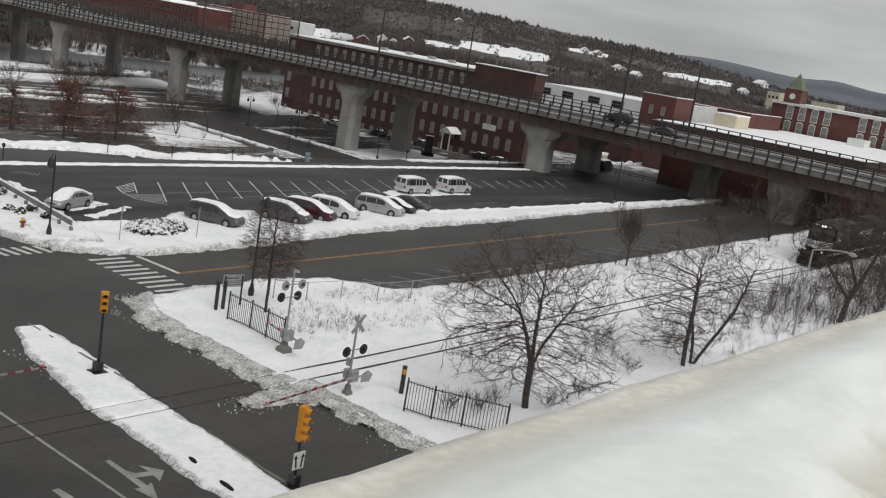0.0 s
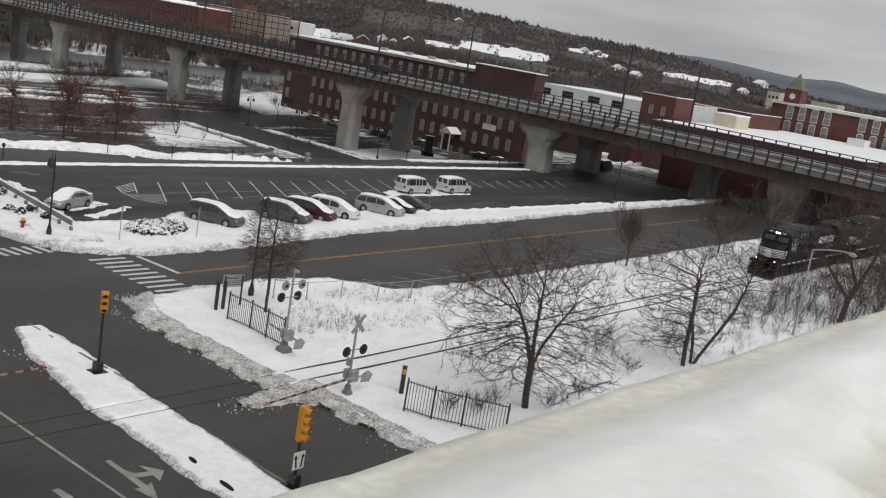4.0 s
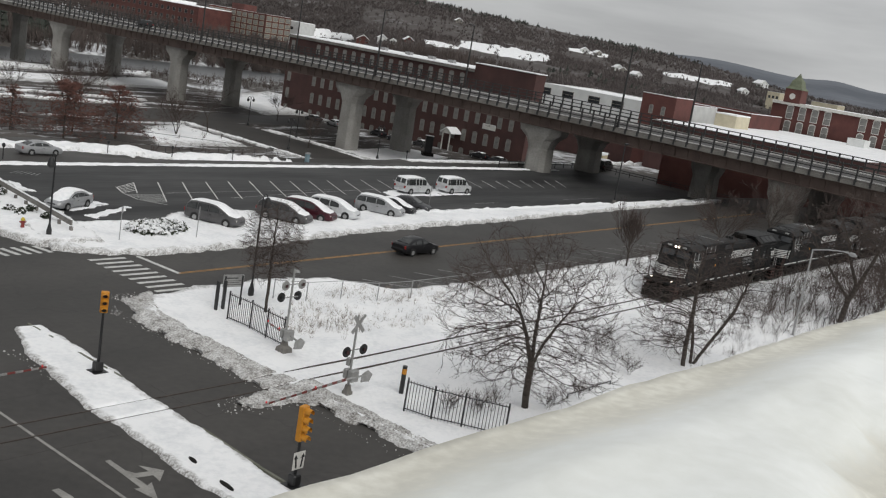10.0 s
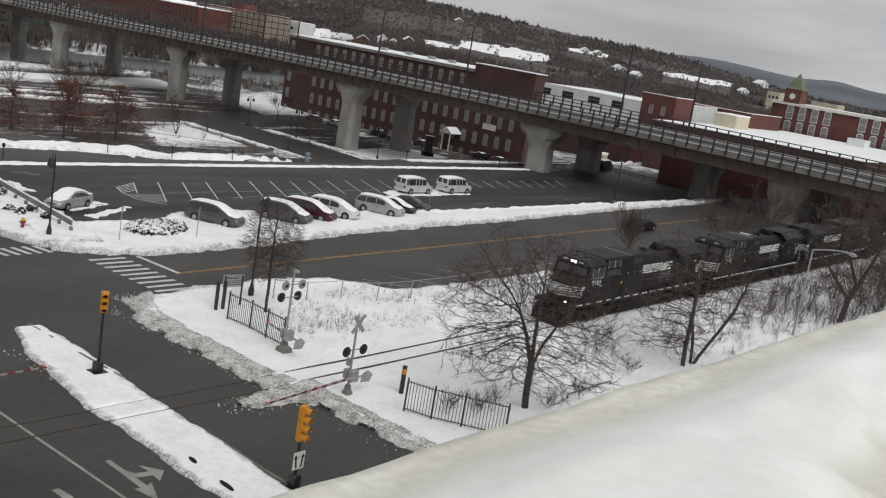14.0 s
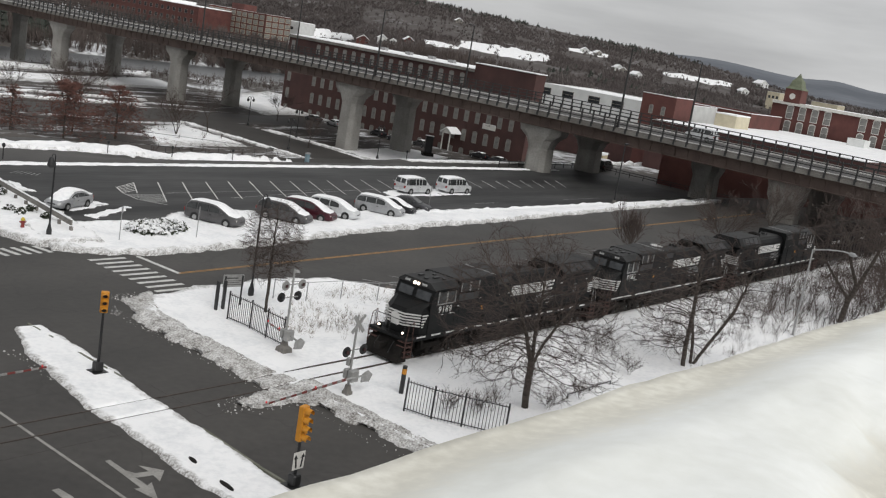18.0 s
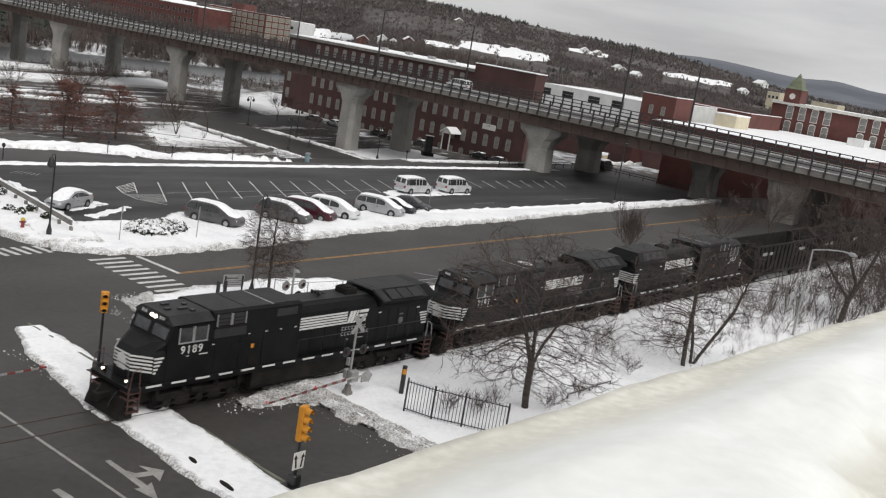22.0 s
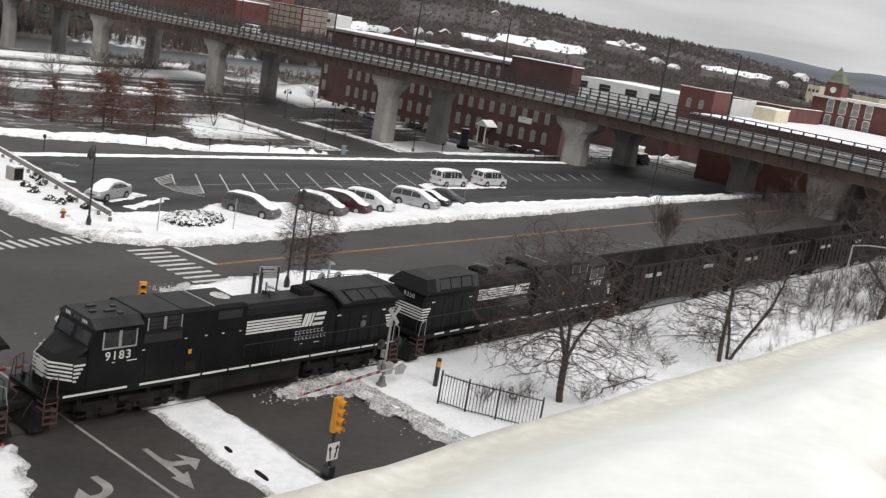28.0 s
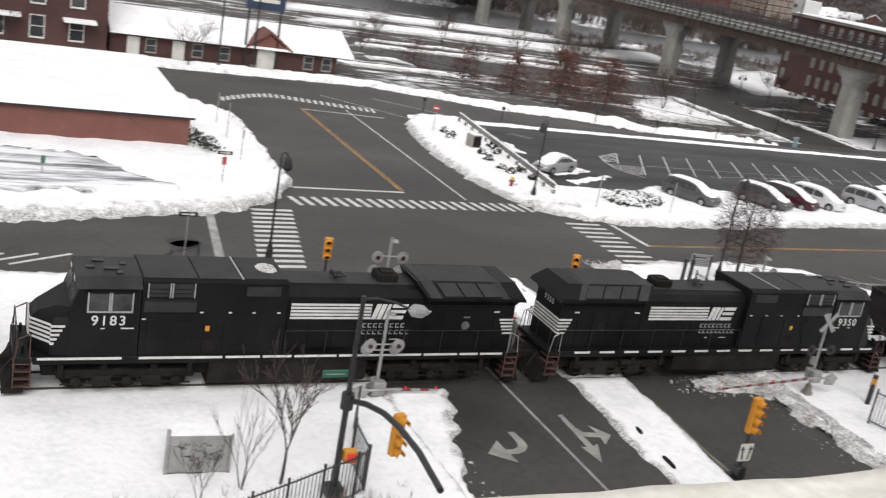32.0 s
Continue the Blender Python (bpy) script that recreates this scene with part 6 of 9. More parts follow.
    rim = MB().lathe([(wr * 0.60, -0.105), (wr * 0.5, -0.09), (wr * 0.12, -0.1), (wr * 0.12, 0.1), (wr * 0.5, 0.09), (wr * 0.60, 0.105)], 12, (0, 0, 0), "y").mesh("rim")
    well = MB().lathe([(wr * 1.14, -0.03), (wr * 1.14, 0.03)], 18, (0, 0, 0), "y").mesh("wheel_arch")
    for x in (wx, -wx + 0.05):
        for s in (1, -1):
            w = part("wheel", tyre, RUBBER, t)
            w.location = (x, s * (st[2][1] - 0.09), wr)
            part("rim", rim, GALV, w)
            part("wheel_arch", well, BLACKP, body).location = (x, s * (st[2][1] - 0.022), wr + 0.02)
    f, r = st[-2], st[1]
    for s in (1, -1):
        part("headlight", MB().box(f[0] - 0.12, f[0] + 0.07, *sorted((s * f[1] * 0.55, s * f[1] * 0.93)), f[3] - 0.24, f[3] - 0.08, 0.03), LAMPGLOW if lit else FRAMEW, t)
        part("tail_light", MB().box(r[0] - 0.13, r[0] + 0.05, *sorted((s * r[1] * 0.72, s * r[1] * 0.97)), r[3] - 0.36, r[3] - 0.08, 0.03), TAIL, t)
        part("door_mirror", MB().box(xb1 - 0.75, xb1 - 0.58, *sorted((s * (wl + 0.02), s * (wl + 0.22))), zb_ + 0.02, zb_ + 0.18, 0.03), paint, t)
        part("door_handle", MB().box(-0.1, 0.1, *sorted((s * (st[3][1] - 0.005), s * (st[3][1] + 0.02))), zb_ - 0.2, zb_ - 0.16), BLACKP, t)
    part("bumper", MB().box(st[-1][0] - 0.16, st[-1][0] + 0.03, -f[1] * 0.8, f[1] * 0.8, 0.3, 0.5, 0.05), paint, t)
    part("bumper", MB().box(st[0][0] - 0.03, st[0][0] + 0.16, -r[1] * 0.9, r[1] * 0.9, 0.36, 0.6, 0.05), paint, t)
    part("grille", MB().box(st[-1][0] - 0.05, st[-1][0] + 0.02, -0.36, 0.36, 0.52, 0.62), BLACKP, t)
    return t


TAIL = surf("tail_lamp_red", (0.22, 0.012, 0.012), (0.32, 0.02, 0.02), 3.0, 20.0, 0.3, 0.0)
PARKED = "cars in the parking lot"
GREY, MAROON, WHITE = carpaint("grey", (0.085, 0.083, 0.085)), carpaint("maroon", (0.055, 0.010, 0.017)), carpaint("white", (0.60, 0.61, 0.62))
PALE, BLACKC, CHAR = carpaint("silver", (0.33, 0.335, 0.345)), carpaint("black", (0.012, 0.012, 0.014)), carpaint("charcoal", (0.05, 0.05, 0.055))


def park(ob, x, y, heading, dz=0.03):
    ob.matrix_basis = pose(x, y, zg(x, y) + dz, 0, 0, heading)


park(car("minivan", "grey minivan with snow on its roof and windscreen", "car", "minivan", GREY, 2, PARKED), 57.2, 70.3, -66, 0.12)
park(car("minivan", "dark grey minivan with a snowy roof", "car", "minivan", GREY, 2, PARKED), 64.9, 70.0, -65, 0.12)
park(car("minivan", "dark maroon minivan with a snowy roof", "car", "minivan", MAROON, 2, PARKED), 68.5, 70.5, -65, 0.12)
park(car("minivan", "white minivan covered with snow", "car", "minivan", WHITE, 2, PARKED), 72.1, 70.9, -65, 0.12)
park(car("minivan", "silver minivan with a snowy bonnet", "car", "minivan", PALE, 2, PARKED), 78.9, 71.1, -65, 0.12)
park(car("parked_sedan", "black saloon car with snow on its bonnet", "car", "sedan", BLACKC, 2, PARKED), 81.9, 71.9, -65, 0.1)
park(car("parked_sedan", "charcoal saloon car with a clear roof", "car", "sedan", CHAR, 0, PARKED), 85.2, 72.6, -65, 0.1)
park(car("passenger_van", "white passenger van with dark windows and snowy roof", "van", "van", WHITE, 1, PARKED), 95.6, 81.2, -2)
park(car("passenger_van", "white passenger van with dark windows and snowy roof", "van", "van", WHITE, 1, PARKED), 103.2, 81.1, -1)
park(car("snowed_in_sedan", "silver saloon car under thick snow", "car", "sedan", PALE, 3, PARKED), 47.9, 78.0, 204)
SEDAN_CAR = car("moving_sedan", "black saloon car driving along the road", "car", "sedan", BLACKC, 0, "", False)
FAR_CAR = car("far_sedan", "silver saloon car driving along the far road", "car", "sedan", PALE, 0)
VIADUCT_CARS = (car("viaduct_car", "dark car driving over the viaduct", "car", "sedan", CHAR, 0, "cars on the viaduct"),
                car("viaduct_car", "black car driving away over the viaduct", "car", "minivan", BLACKC, 0, "cars on the viaduct"),
                car("viaduct_van", "white van driving away over the viaduct", "van", "van", WHITE, 0, "cars on the viaduct"))
# cars at the mill and beyond the bridge
for i, (x, y, hd, pnt, lab) in enumerate(((171, 158, 80, BLACKC, "black car parked below the mill"), (170, 152, 85, CHAR, "charcoal car parked below the mill"), (172, 146, 78, GREY, "grey car parked below the mill"),
                                          (168, 176, 85, CHAR, "charcoal car parked beside the mill wing"), (169, 170, 80, PALE, "silver car parked beside the mill wing"), (176, 133, 88, BLACKC, "black car parked near the mill porch"), (176, 128, 88, CHAR, "charcoal car parked near the mill porch"),
                                          (183, 108, 20, WHITE, "white car parked among the snow heaps"), (189, 109, 15, GREY, "grey car parked among the snow heaps"), (181, 114, 100, CHAR, "charcoal car in the snowy yard"), (193, 113, 95, PALE, "silver car in the snowy yard"))):
    park(car("parked_car", lab, "car", "sedan", pnt, 2 if i % 2 else 1, "cars at the mill"), x, y, hd, 0.0)
park(car("parked_pickup", "dark vehicle parked beyond the viaduct", "car", "van", BLACKC, 1), 166, 97, 10, 0.0)


# ---- signals and street furniture ----
def signal_head(parent, x, y, z, face, n=3, lit=None, size=1.0):
    """A yellow traffic signal head hung at its top centre; face: heading of its lenses in degrees."""
    h = part("signal_head", MB().box(-0.19, 0.19, -0.13, 0.13, -n * 0.36, 0, 0.03), SIGNALYEL, parent)
    h.matrix_basis = pose(x, y, z, 0, 0, face) @ Matrix.Scale(size, 4)
    for k in range(n):
        zc = -0.18 - k * 0.36
        v = MB()
        pts = [(0.15 * math.cos(a), 0.15 * math.sin(a)) for a in span(radians(-30), radians(210), 10)]
        for (a0, b0), (a1, b1) in zip(pts, pts[1:]):
            v.add([(a0, 0.13, zc + b0), (a1, 0.13, zc + b1), (a1 * 1.02, 0.40, zc + b1 - 0.03), (a0 * 1.02, 0.40, zc + b0 - 0.03)], [(0, 1, 2, 3)])
            v.add([(a0 * 0.93, 0.13, zc + b0 * 0.93), (a1 * 0.93, 0.13, zc + b1 * 0.93), (a1 * 0.95, 0.40, zc + b1 * 0.93 - 0.03), (a0 * 0.95, 0.40, zc + b0 * 0.93 - 0.03)], [(3, 2, 1, 0)])
        part("visor", v, SIGNALYEL, h)
        part("lens", MB().lathe([(0.13, 0.131), (0.13, 0.15)], 12, (0, 0, zc), "y"), REDGLOW if lit == k else BLACKP, h)
    return h


def post_signal(x, y, h, face, sign=False, lit=None, n=3, size=1.0):
    t = thing("traffic_signal", "yellow traffic signal on a black post" + (" with a white arrow sign" if sign else " standing on the snowy median"), "traffic signal", pose(x, y, zg(x, y) + 0.05), "traffic signals at the crossing")
    part("pole", MB().tube((0, 0, 0), (0, 0, h - 0.36 * n * size + 0.1), 0.075, 0.065, 10), BLACKP, t)
    part("base", MB().box(-0.22, 0.22, -0.22, 0.22, 0.12, 0.62, 0.06).box(-0.4, 0.4, -0.4, 0.4, 0, 0.12, 0.02), BLACKP, t)
    signal_head(t, 0, 0, h, face, n, lit, size)
    if sign:
        s = part("sign_plate", MB().box(-0.32, 0.32, -0.03, 0.0, 0.0, 0.78, 0.02), FRAMEW, t)
        s.matrix_basis = pose(0, -0.08, h - 2.75, 0, 0, 0)
        for k, dx in ((1, -0.13), (-1, 0.13)):
            part("arrow", MB().prism([(dx - 0.04, 0.08), (dx + 0.04, 0.08), (dx + 0.04 - k * 0.06, 0.5), (dx + 0.11 - k * 0.06, 0.5), (dx - k * 0.08, 0.68), (dx - 0.11 - k * 0.06, 0.5), (dx - 0.04 - k * 0.06, 0.5)], -0.04, -0.031, "y"), BLACKP, s)
    return t


post_signal(28.9, 43.1, 4.25, 150)
post_signal(28.9, 28.45, 3.6, 188, True, None, 4, 1.05)
post_signal(16.1, 44.8, 4.1, 165)


def crossing_signal(x, y, h, cross, arm, label_arm, lit=None, disc=None, drop=0.0):
    """A level crossing signal: mast, pairs of lights, gate gear with its arm (dx, dy), counterweight."""
    t = thing("crossing_signal", "grey railway crossing signal with round lights" + (" and crossbuck" if cross else "") + label_arm, "railway signal", pose(x, y, zg(x, y) + 0.1), "railway crossing signals")
    part("mast", MB().tube((0, 0, 0), (0, 0, h), 0.07, 0.06, 10), SILVER, t)
    part("footing", MB().loft([[(a * r, b * r, z) for a, b in ((-1, -1), (1, -1), (1, 1), (-1, 1))] for z, r in (((0, 0.2), (0.2, 0.2), (0.3, 0.14), (0.6, 0.1)) if cross else ((0, 0.36), (0.35, 0.32), (0.5, 0.16), (0.75, 0.12)))]), DARKCONC, t)
    if cross:
        for k in (1, -1):
            ob = part("crossbuck_blade", MB().box(-0.62, 0.62, -0.02, 0.0, -0.11, 0.11, 0.01), SILVER, t)
            ob.matrix_basis = pose(0, -0.09 - 0.022 * (k > 0), h - 0.45, 0, 48 * k, 0)
    z = h - 1.9 if cross else h - 0.9
    for zz, s in (((z, 1),) if cross else (((h - 1.5, 1), (h - 1.75, -1)) if h < 4 else ((z, 1), (z - 0.75, -1)))):
        arm_ = part("light_arm", MB().path([(-0.62, 0, zz), (0.62, 0, zz)], 0.035), SILVER, t)
        for k, dx in enumerate((-0.62, 0.62)):
            d = part("light", MB().lathe([(0.28, -0.02), (0.28, 0.02)], 16, (dx, -s * 0.12, zz), "y").lathe([(0.11, -0.12), (0.12, 0.1)], 12, (dx, -s * 0.08, zz), "y"), disc or (SILVER if s > 0 and not cross else BLACKP), arm_)
            part("lens", MB().lathe([(0.10, -0.015), (0.10, 0.015)], 12, (dx, -s * 0.215, zz), "y"), REDGLOW if lit == (k, s) else LENS, d)
    part("bell", MB().lathe([(0.16, 0), (0.12, 0.1), (0.04, 0.14)], 10, (0.2, 0, h - 0.2), "z") if not cross else MB().box(-0.12, 0.12, 0.08, 0.3, 1.6, 2.0, 0.02), SILVER, t)
    gear = part("gate_gear", MB().box(-0.28, 0.28, -0.42, -0.08, 0.85, 1.45, 0.04).box(-0.2, 0.2, 0.08, 0.34, 0.9, 1.4, 0.04), SILVER, t)
    gear.location = (0, 0, -drop)
    if arm:
        d = Vector((arm[0], arm[1], 0.0))
        n = d.normalized()
        part("counterweight", MB().prism([(-0.35, -0.25), (0.25, -0.3), (0.45, 0.1), (0.1, 0.35), (-0.3, 0.2)], -0.5, -0.44, "y"), SILVER, gear).location = (-n.x * 0.9, -n.y * 0.9, 1.0)
        part("arm_bracket", MB().path([(-n.x * 0.9, -n.y * 0.9 - 0.47, 1.1), (0, -0.47, 1.15), (n.x * 0.7, n.y * 0.7 - 0.3, 1.1)], 0.06), SILVER, gear)
        m = max(3, int(d.length / 0.42))
        for k in range(m):
            a, b = Vector((0, -0.3, 1.1)) + d * (0.09 + 0.91 * k / m), Vector((0, -0.3, 1.1)) + d * (0.09 + 0.91 * (k + 1) / m)
            w = 0.075 - 0.035 * k / m
            part("gate_arm_band", MB().loft([[(p.x, p.y - 0.015, p.z - w), (p.x, p.y + 0.015, p.z - w), (p.x, p.y + 0.015, p.z + w), (p.x, p.y - 0.015, p.z + w)] for p in (a, b)]), (GATERED, SILVER)[k % 2], gear)
        for f in (0.45, 0.97):
            p = Vector((0, -0.3, 1.1)) + d * f
            part("gate_lamp", MB().lathe([(0.04, 0), (0.04, 0.09)], 8, (p.x, p.y, p.z + 0.05)), REDGLOW, gear)
    return t


LENS = surf("dark_lens", (0.03, 0.008, 0.008), (0.06, 0.015, 0.014), 3.0, 20.0, 0.3, 0.0)
GATERED = surf("gate_red", (0.13, 0.022, 0.02), (0.21, 0.04, 0.035), 3.0, 20.0, 0.6, 0.0)
crossing_signal(39.9, 41.6, 5.0, False, (0.6, 2.6), " beside the iron fence", (0, -1))
crossing_signal(38.6, 35.1, 4.4, True, (-6.9, -0.9), " and lowered arm")
crossing_signal(16.1, 36.5, 3.8, False, (2.6, -0.2), " and short arm", None, SILVER, 0.7)
crossing_signal(18.1, 42.0, 5.1, False, (7.4, 0.4), " and lowered arm", None, SILVER)


def street_lamp(x, y, h, turn=0):
    t = thing("street_lamp", "black cast-iron street lamp with a hanging lantern", "street lamp", pose(x, y, zg(x, y) + 0.1, 0, 0, turn), "lamps along the street")
    part("pole", MB().lathe([(0.20, 0), (0.20, 0.5), (0.14, 0.7), (0.10, 0.9), (0.075, 1.0), (0.06, h - 0.8), (0.09, h - 0.75), (0.05, h - 0.7), (0.045, h - 0.2)], 10), BLACKP, t)
    arm = part("arm", MB().path([(0, 0, h - 0.25), (0.05, 0, h - 0.05), (0.2, 0, h), (0.34, 0, h - 0.06), (0.38, 0, h - 0.2)], 0.035), BLACKP, t)
    part("lantern", MB().lathe([(0.05, h - 0.2), (0.14, h - 0.26), (0.22, h - 0.5), (0.28, h - 0.82), (0.25, h - 0.90), (0.12, h - 1.02)], 12, (0.42, 0, 0)), BLACKP, arm)
    return t


street_lamp(40.8, 68.7, 6.2, 200)
street_lamp(15.7, 53.0, 6.0, 10)
street_lamp(45.5, 51.3, 7.0, 0)


def tall_lamp(x, y, h, name="lot_lamp", arms=1):
    t = thing(name, "slim dark lamp pole", "lamp post", pose(x, y, zg(x, y)), "tall lamp poles")
    part("pole", MB().tube((0, 0, 0), (0, 0, h), 0.11, 0.07, 8), BLACKP, t)
    part("footing", MB().lathe([(0.3, 0), (0.3, 0.5)], 10), DARKCONC, t)
    part("lamp_head", MB().box(-0.1, 0.7, -0.18, 0.18, h - 0.05, h + 0.12, 0.03), BLACKP, t)


tall_lamp(126, 71, 8.3)


def path_lamp(x, y, h):
    t = thing("path_lamp", "black park lamp with two hanging lanterns", "street lamp", pose(x, y, zg(x, y)), "lamps beside the viaduct")
    part("pole", MB().lathe([(0.28, 0), (0.24, 0.4), (0.12, 0.7), (0.08, 1.0), (0.07, h)], 10), BLACKP, t)
    arm = part("cross_arm", MB().path([(-0.7, 0, h - 0.25), (-0.5, 0, h + 0.05), (0, 0, h - 0.1), (0.5, 0, h + 0.05), (0.7, 0, h - 0.25)], 0.05), BLACKP, t)
    for k in (-1, 1):
        part("lantern", MB().lathe([(0.05, h - 0.2), (0.26, h - 0.5), (0.24, h - 0.85), (0.1, h - 0.95)], 10, (0.7 * k, 0, 0)), BLACKP, arm)


for x, y, h in ((138.9, 164.1, 5.8), (141.7, 130.3, 6.2), (126.2, 137.5, 5.6), (139.3, 150.0, 5.8)):
    path_lamp(x, y, h)


def meter(x, y, label="dark parking meter on a thin post", head=BLACKP):
    t = thing("parking_meter", label, "parking meter", pose(x, y, zg(x, y)), "meters along the far road")
    part("post", MB().tube((0, 0, 0), (0, 0, 1.2), 0.05, 0.05, 8), DARKSTEEL, t)
    part("meter_head", MB().lathe([(0.10, 1.2), (0.17, 1.32), (0.17, 1.5), (0.08, 1.62)], 10), head, t)


for x, y in ((53.0, 98.9), (68.5, 104.6), (77.7, 105.0), (87.2, 105.2), (117.4, 102.1), (44.0, 99.6)):
    meter(x, y)
box_ = thing("ticket_machine", "pale blue parking ticket machine on a plinth", "ticket machine", pose(100.3, 105.2, zg(100.3, 105.2)))
part("plinth", MB().box(-0.35, 0.35, -0.3, 0.3, 0, 0.2, 0.03), DARKCONC, box_)
part("housing", MB().box(-0.28, 0.28, -0.22, 0.22, 0.2, 1.5, 0.05), surf("pale_blue_paint", (0.16, 0.24, 0.28), (0.24, 0.33, 0.37), 2.0, 12.0, 0.5, 0.05), box_)
part("hood", MB().prism([(-0.3, 1.5), (0.3, 1.5), (0.3, 1.72), (-0.3, 1.62)], -0.26, 0.26, "y"), GALV, box_)
kiosk = thing("information_pillar", "tall black information pillar capped with snow", "pillar", pose(161.2, 134.9, zg(161.2, 134.9), 0, 0, -38))
part("base", MB().box(-1.1, 1.1, -1.1, 1.1, 0, 0.7, 0.08), UNDER, kiosk)
part("shaft", MB().box(-0.75, 0.75, -0.5, 0.5, 0.7, 3.9, 0.05), BLACKP, kiosk)
part("cap", MB().box(-0.85, 0.85, -0.6, 0.6, 3.9, 4.05, 0.03), BLACKP, kiosk)
part("snow_cap", MB().box(-0.8, 0.8, -0.55, 0.55, 4.05, 4.15, 0.04), SNOW, kiosk)


def guard_rail(p, q, label):
    t = thing("guard_rail", label, "railing", group="guard rails")
    n = max(2, int(math.hypot(q[0] - p[0], q[1] - p[1]) / 2.5))
    pt = lambda i, z: (p[0] + (q[0] - p[0]) * i / n, p[1] + (q[1] - p[1]) * i / n, zg(p[0], p[1]) + z)
    for i in range(n + 1):
        part("post", MB().tube(pt(i, 0), pt(i, 1.0), 0.06, 0.06, 6), DARKSTEEL, t)
    for z in (0.55, 0.95):
        part("rail", MB().tube(pt(0, z), pt(n, z), 0.06, 0.06, 6), DARKSTEEL, t)


guard_rail((163.5, 98.4), (164.5, 66.0), "dark guard rail beside the side street")
guard_rail((136, 98.6), (163.2, 98.6), "dark guard rail along the edge of the lot")
tank = thing("salt_bin", "pale tan salt bin half buried in snow", "bin", pose(177.0, 105.0, zg(177.0, 105.0), 0, 0, 15))
part("bin_body", MB().box(-1.6, 1.6, -1.3, 1.3, 0, 1.9, 0.12), surf("tan_plastic", (0.42, 0.36, 0.22), (0.55, 0.48, 0.32), 1.0, 8.0, 0.7, 0.05), tank)
part("lid", MB().prism([(-1.7, 1.9), (1.7, 1.9), (1.5, 2.3), (-1.5, 2.3)], -1.35, 1.35, "y"), SNOW, tank)
for x, y, h in ((25.4, 114.2, 11), (29.5, 115.2, 13), (34.6, 124.6, 12)):
    tall_lamp(x, y, h)

cobra = thing("highway_lamp", "grey steel lamp with a long curved arm", "street lamp", pose(80.5, 27.4, zg(80.5, 27.4)))
part("pole", MB().tube((0, 0, 0), (0, 0, 7.2), 0.10, 0.06, 8), GALV, cobra)
carm = part("arm", MB().path([(0, 0, 7.15), (0.4, -1.0, 7.4), (0.8, -2.0, 7.5), (1.0, -2.5, 7.45)], 0.05), GALV, cobra)
part("lamp_head", MB().lathe([(0.03, -0.05), (0.16, 0.15), (0.17, 0.5), (0.06, 0.75)], 10, (0, 0, 0), "y"), GALV, carm).matrix_basis = pose(1.0, -2.4, 7.42, 0, 0, 160)


def mast_arm():
    t = thing("mast_arm_signal", "dark mast with a curved arm carrying a yellow signal", "traffic signal", pose(11.9, 29.1, 0.1), "traffic signals at the crossing")
    part("mast", MB().tube((0, 0, 0), (0, 0, 7.4), 0.12, 0.08, 12), BLACKP, t)
    part("base", MB().box(-0.3, 0.3, -0.3, 0.3, 0, 0.5, 0.05), BLACKP, t)
    part("clamp", MB().lathe([(0.22, 3.4), (0.22, 3.95)], 12), BLACKP, t)
    pts = [Vector((0, 0, 3.7)), Vector((0.35, -0.8, 3.95)), Vector((0.55, -1.8, 4.15)), Vector((0.6, -3.0, 4.3)), Vector((0.55, -4.7, 4.42)), Vector((0.3, -6.9, 4.5))]
    arm = part("curved_arm", MB().path(pts, 0.10, 10), BLACKP, t)
    signal_head(t, 1.0, -2.1, 4.25, 195, 4)
    lum = part("lamp_arm", MB().path([(0, 0, 7.3), (0.5, 0, 7.32), (1.1, 0, 7.2), (1.7, 0, 6.95)], 0.045), BLACKP, t)
    part("lamp_head", MB().lathe([(0.03, 0), (0.22, 0.2), (0.22, 0.55), (0.05, 0.8)], 10, (0, 0, 0), "x"), GALV, lum).matrix_basis = pose(1.6, 0, 6.95, 0, 8, 0)
    s = part("street_sign", MB().box(-1.0, -0.13, -0.03, 0.03, 4.55, 4.80, 0.01), surf("green_sign", (0.012, 0.085, 0.055), (0.022, 0.13, 0.085), 3, 20, 0.5, 0), t, "green street name plate")
    part("name_bar", MB().box(-0.9, -0.25, -0.04, -0.032, 4.66, 4.69), SILVER, s)
    p = part("walk_signal", MB().box(0.15, 0.6, -0.2, 0.1, 1.4, 1.85, 0.03), SIGNALYEL, t)
    part("lens", MB().box(0.22, 0.53, -0.215, -0.201, 1.48, 1.77), REDGLOW, p)


mast_arm()


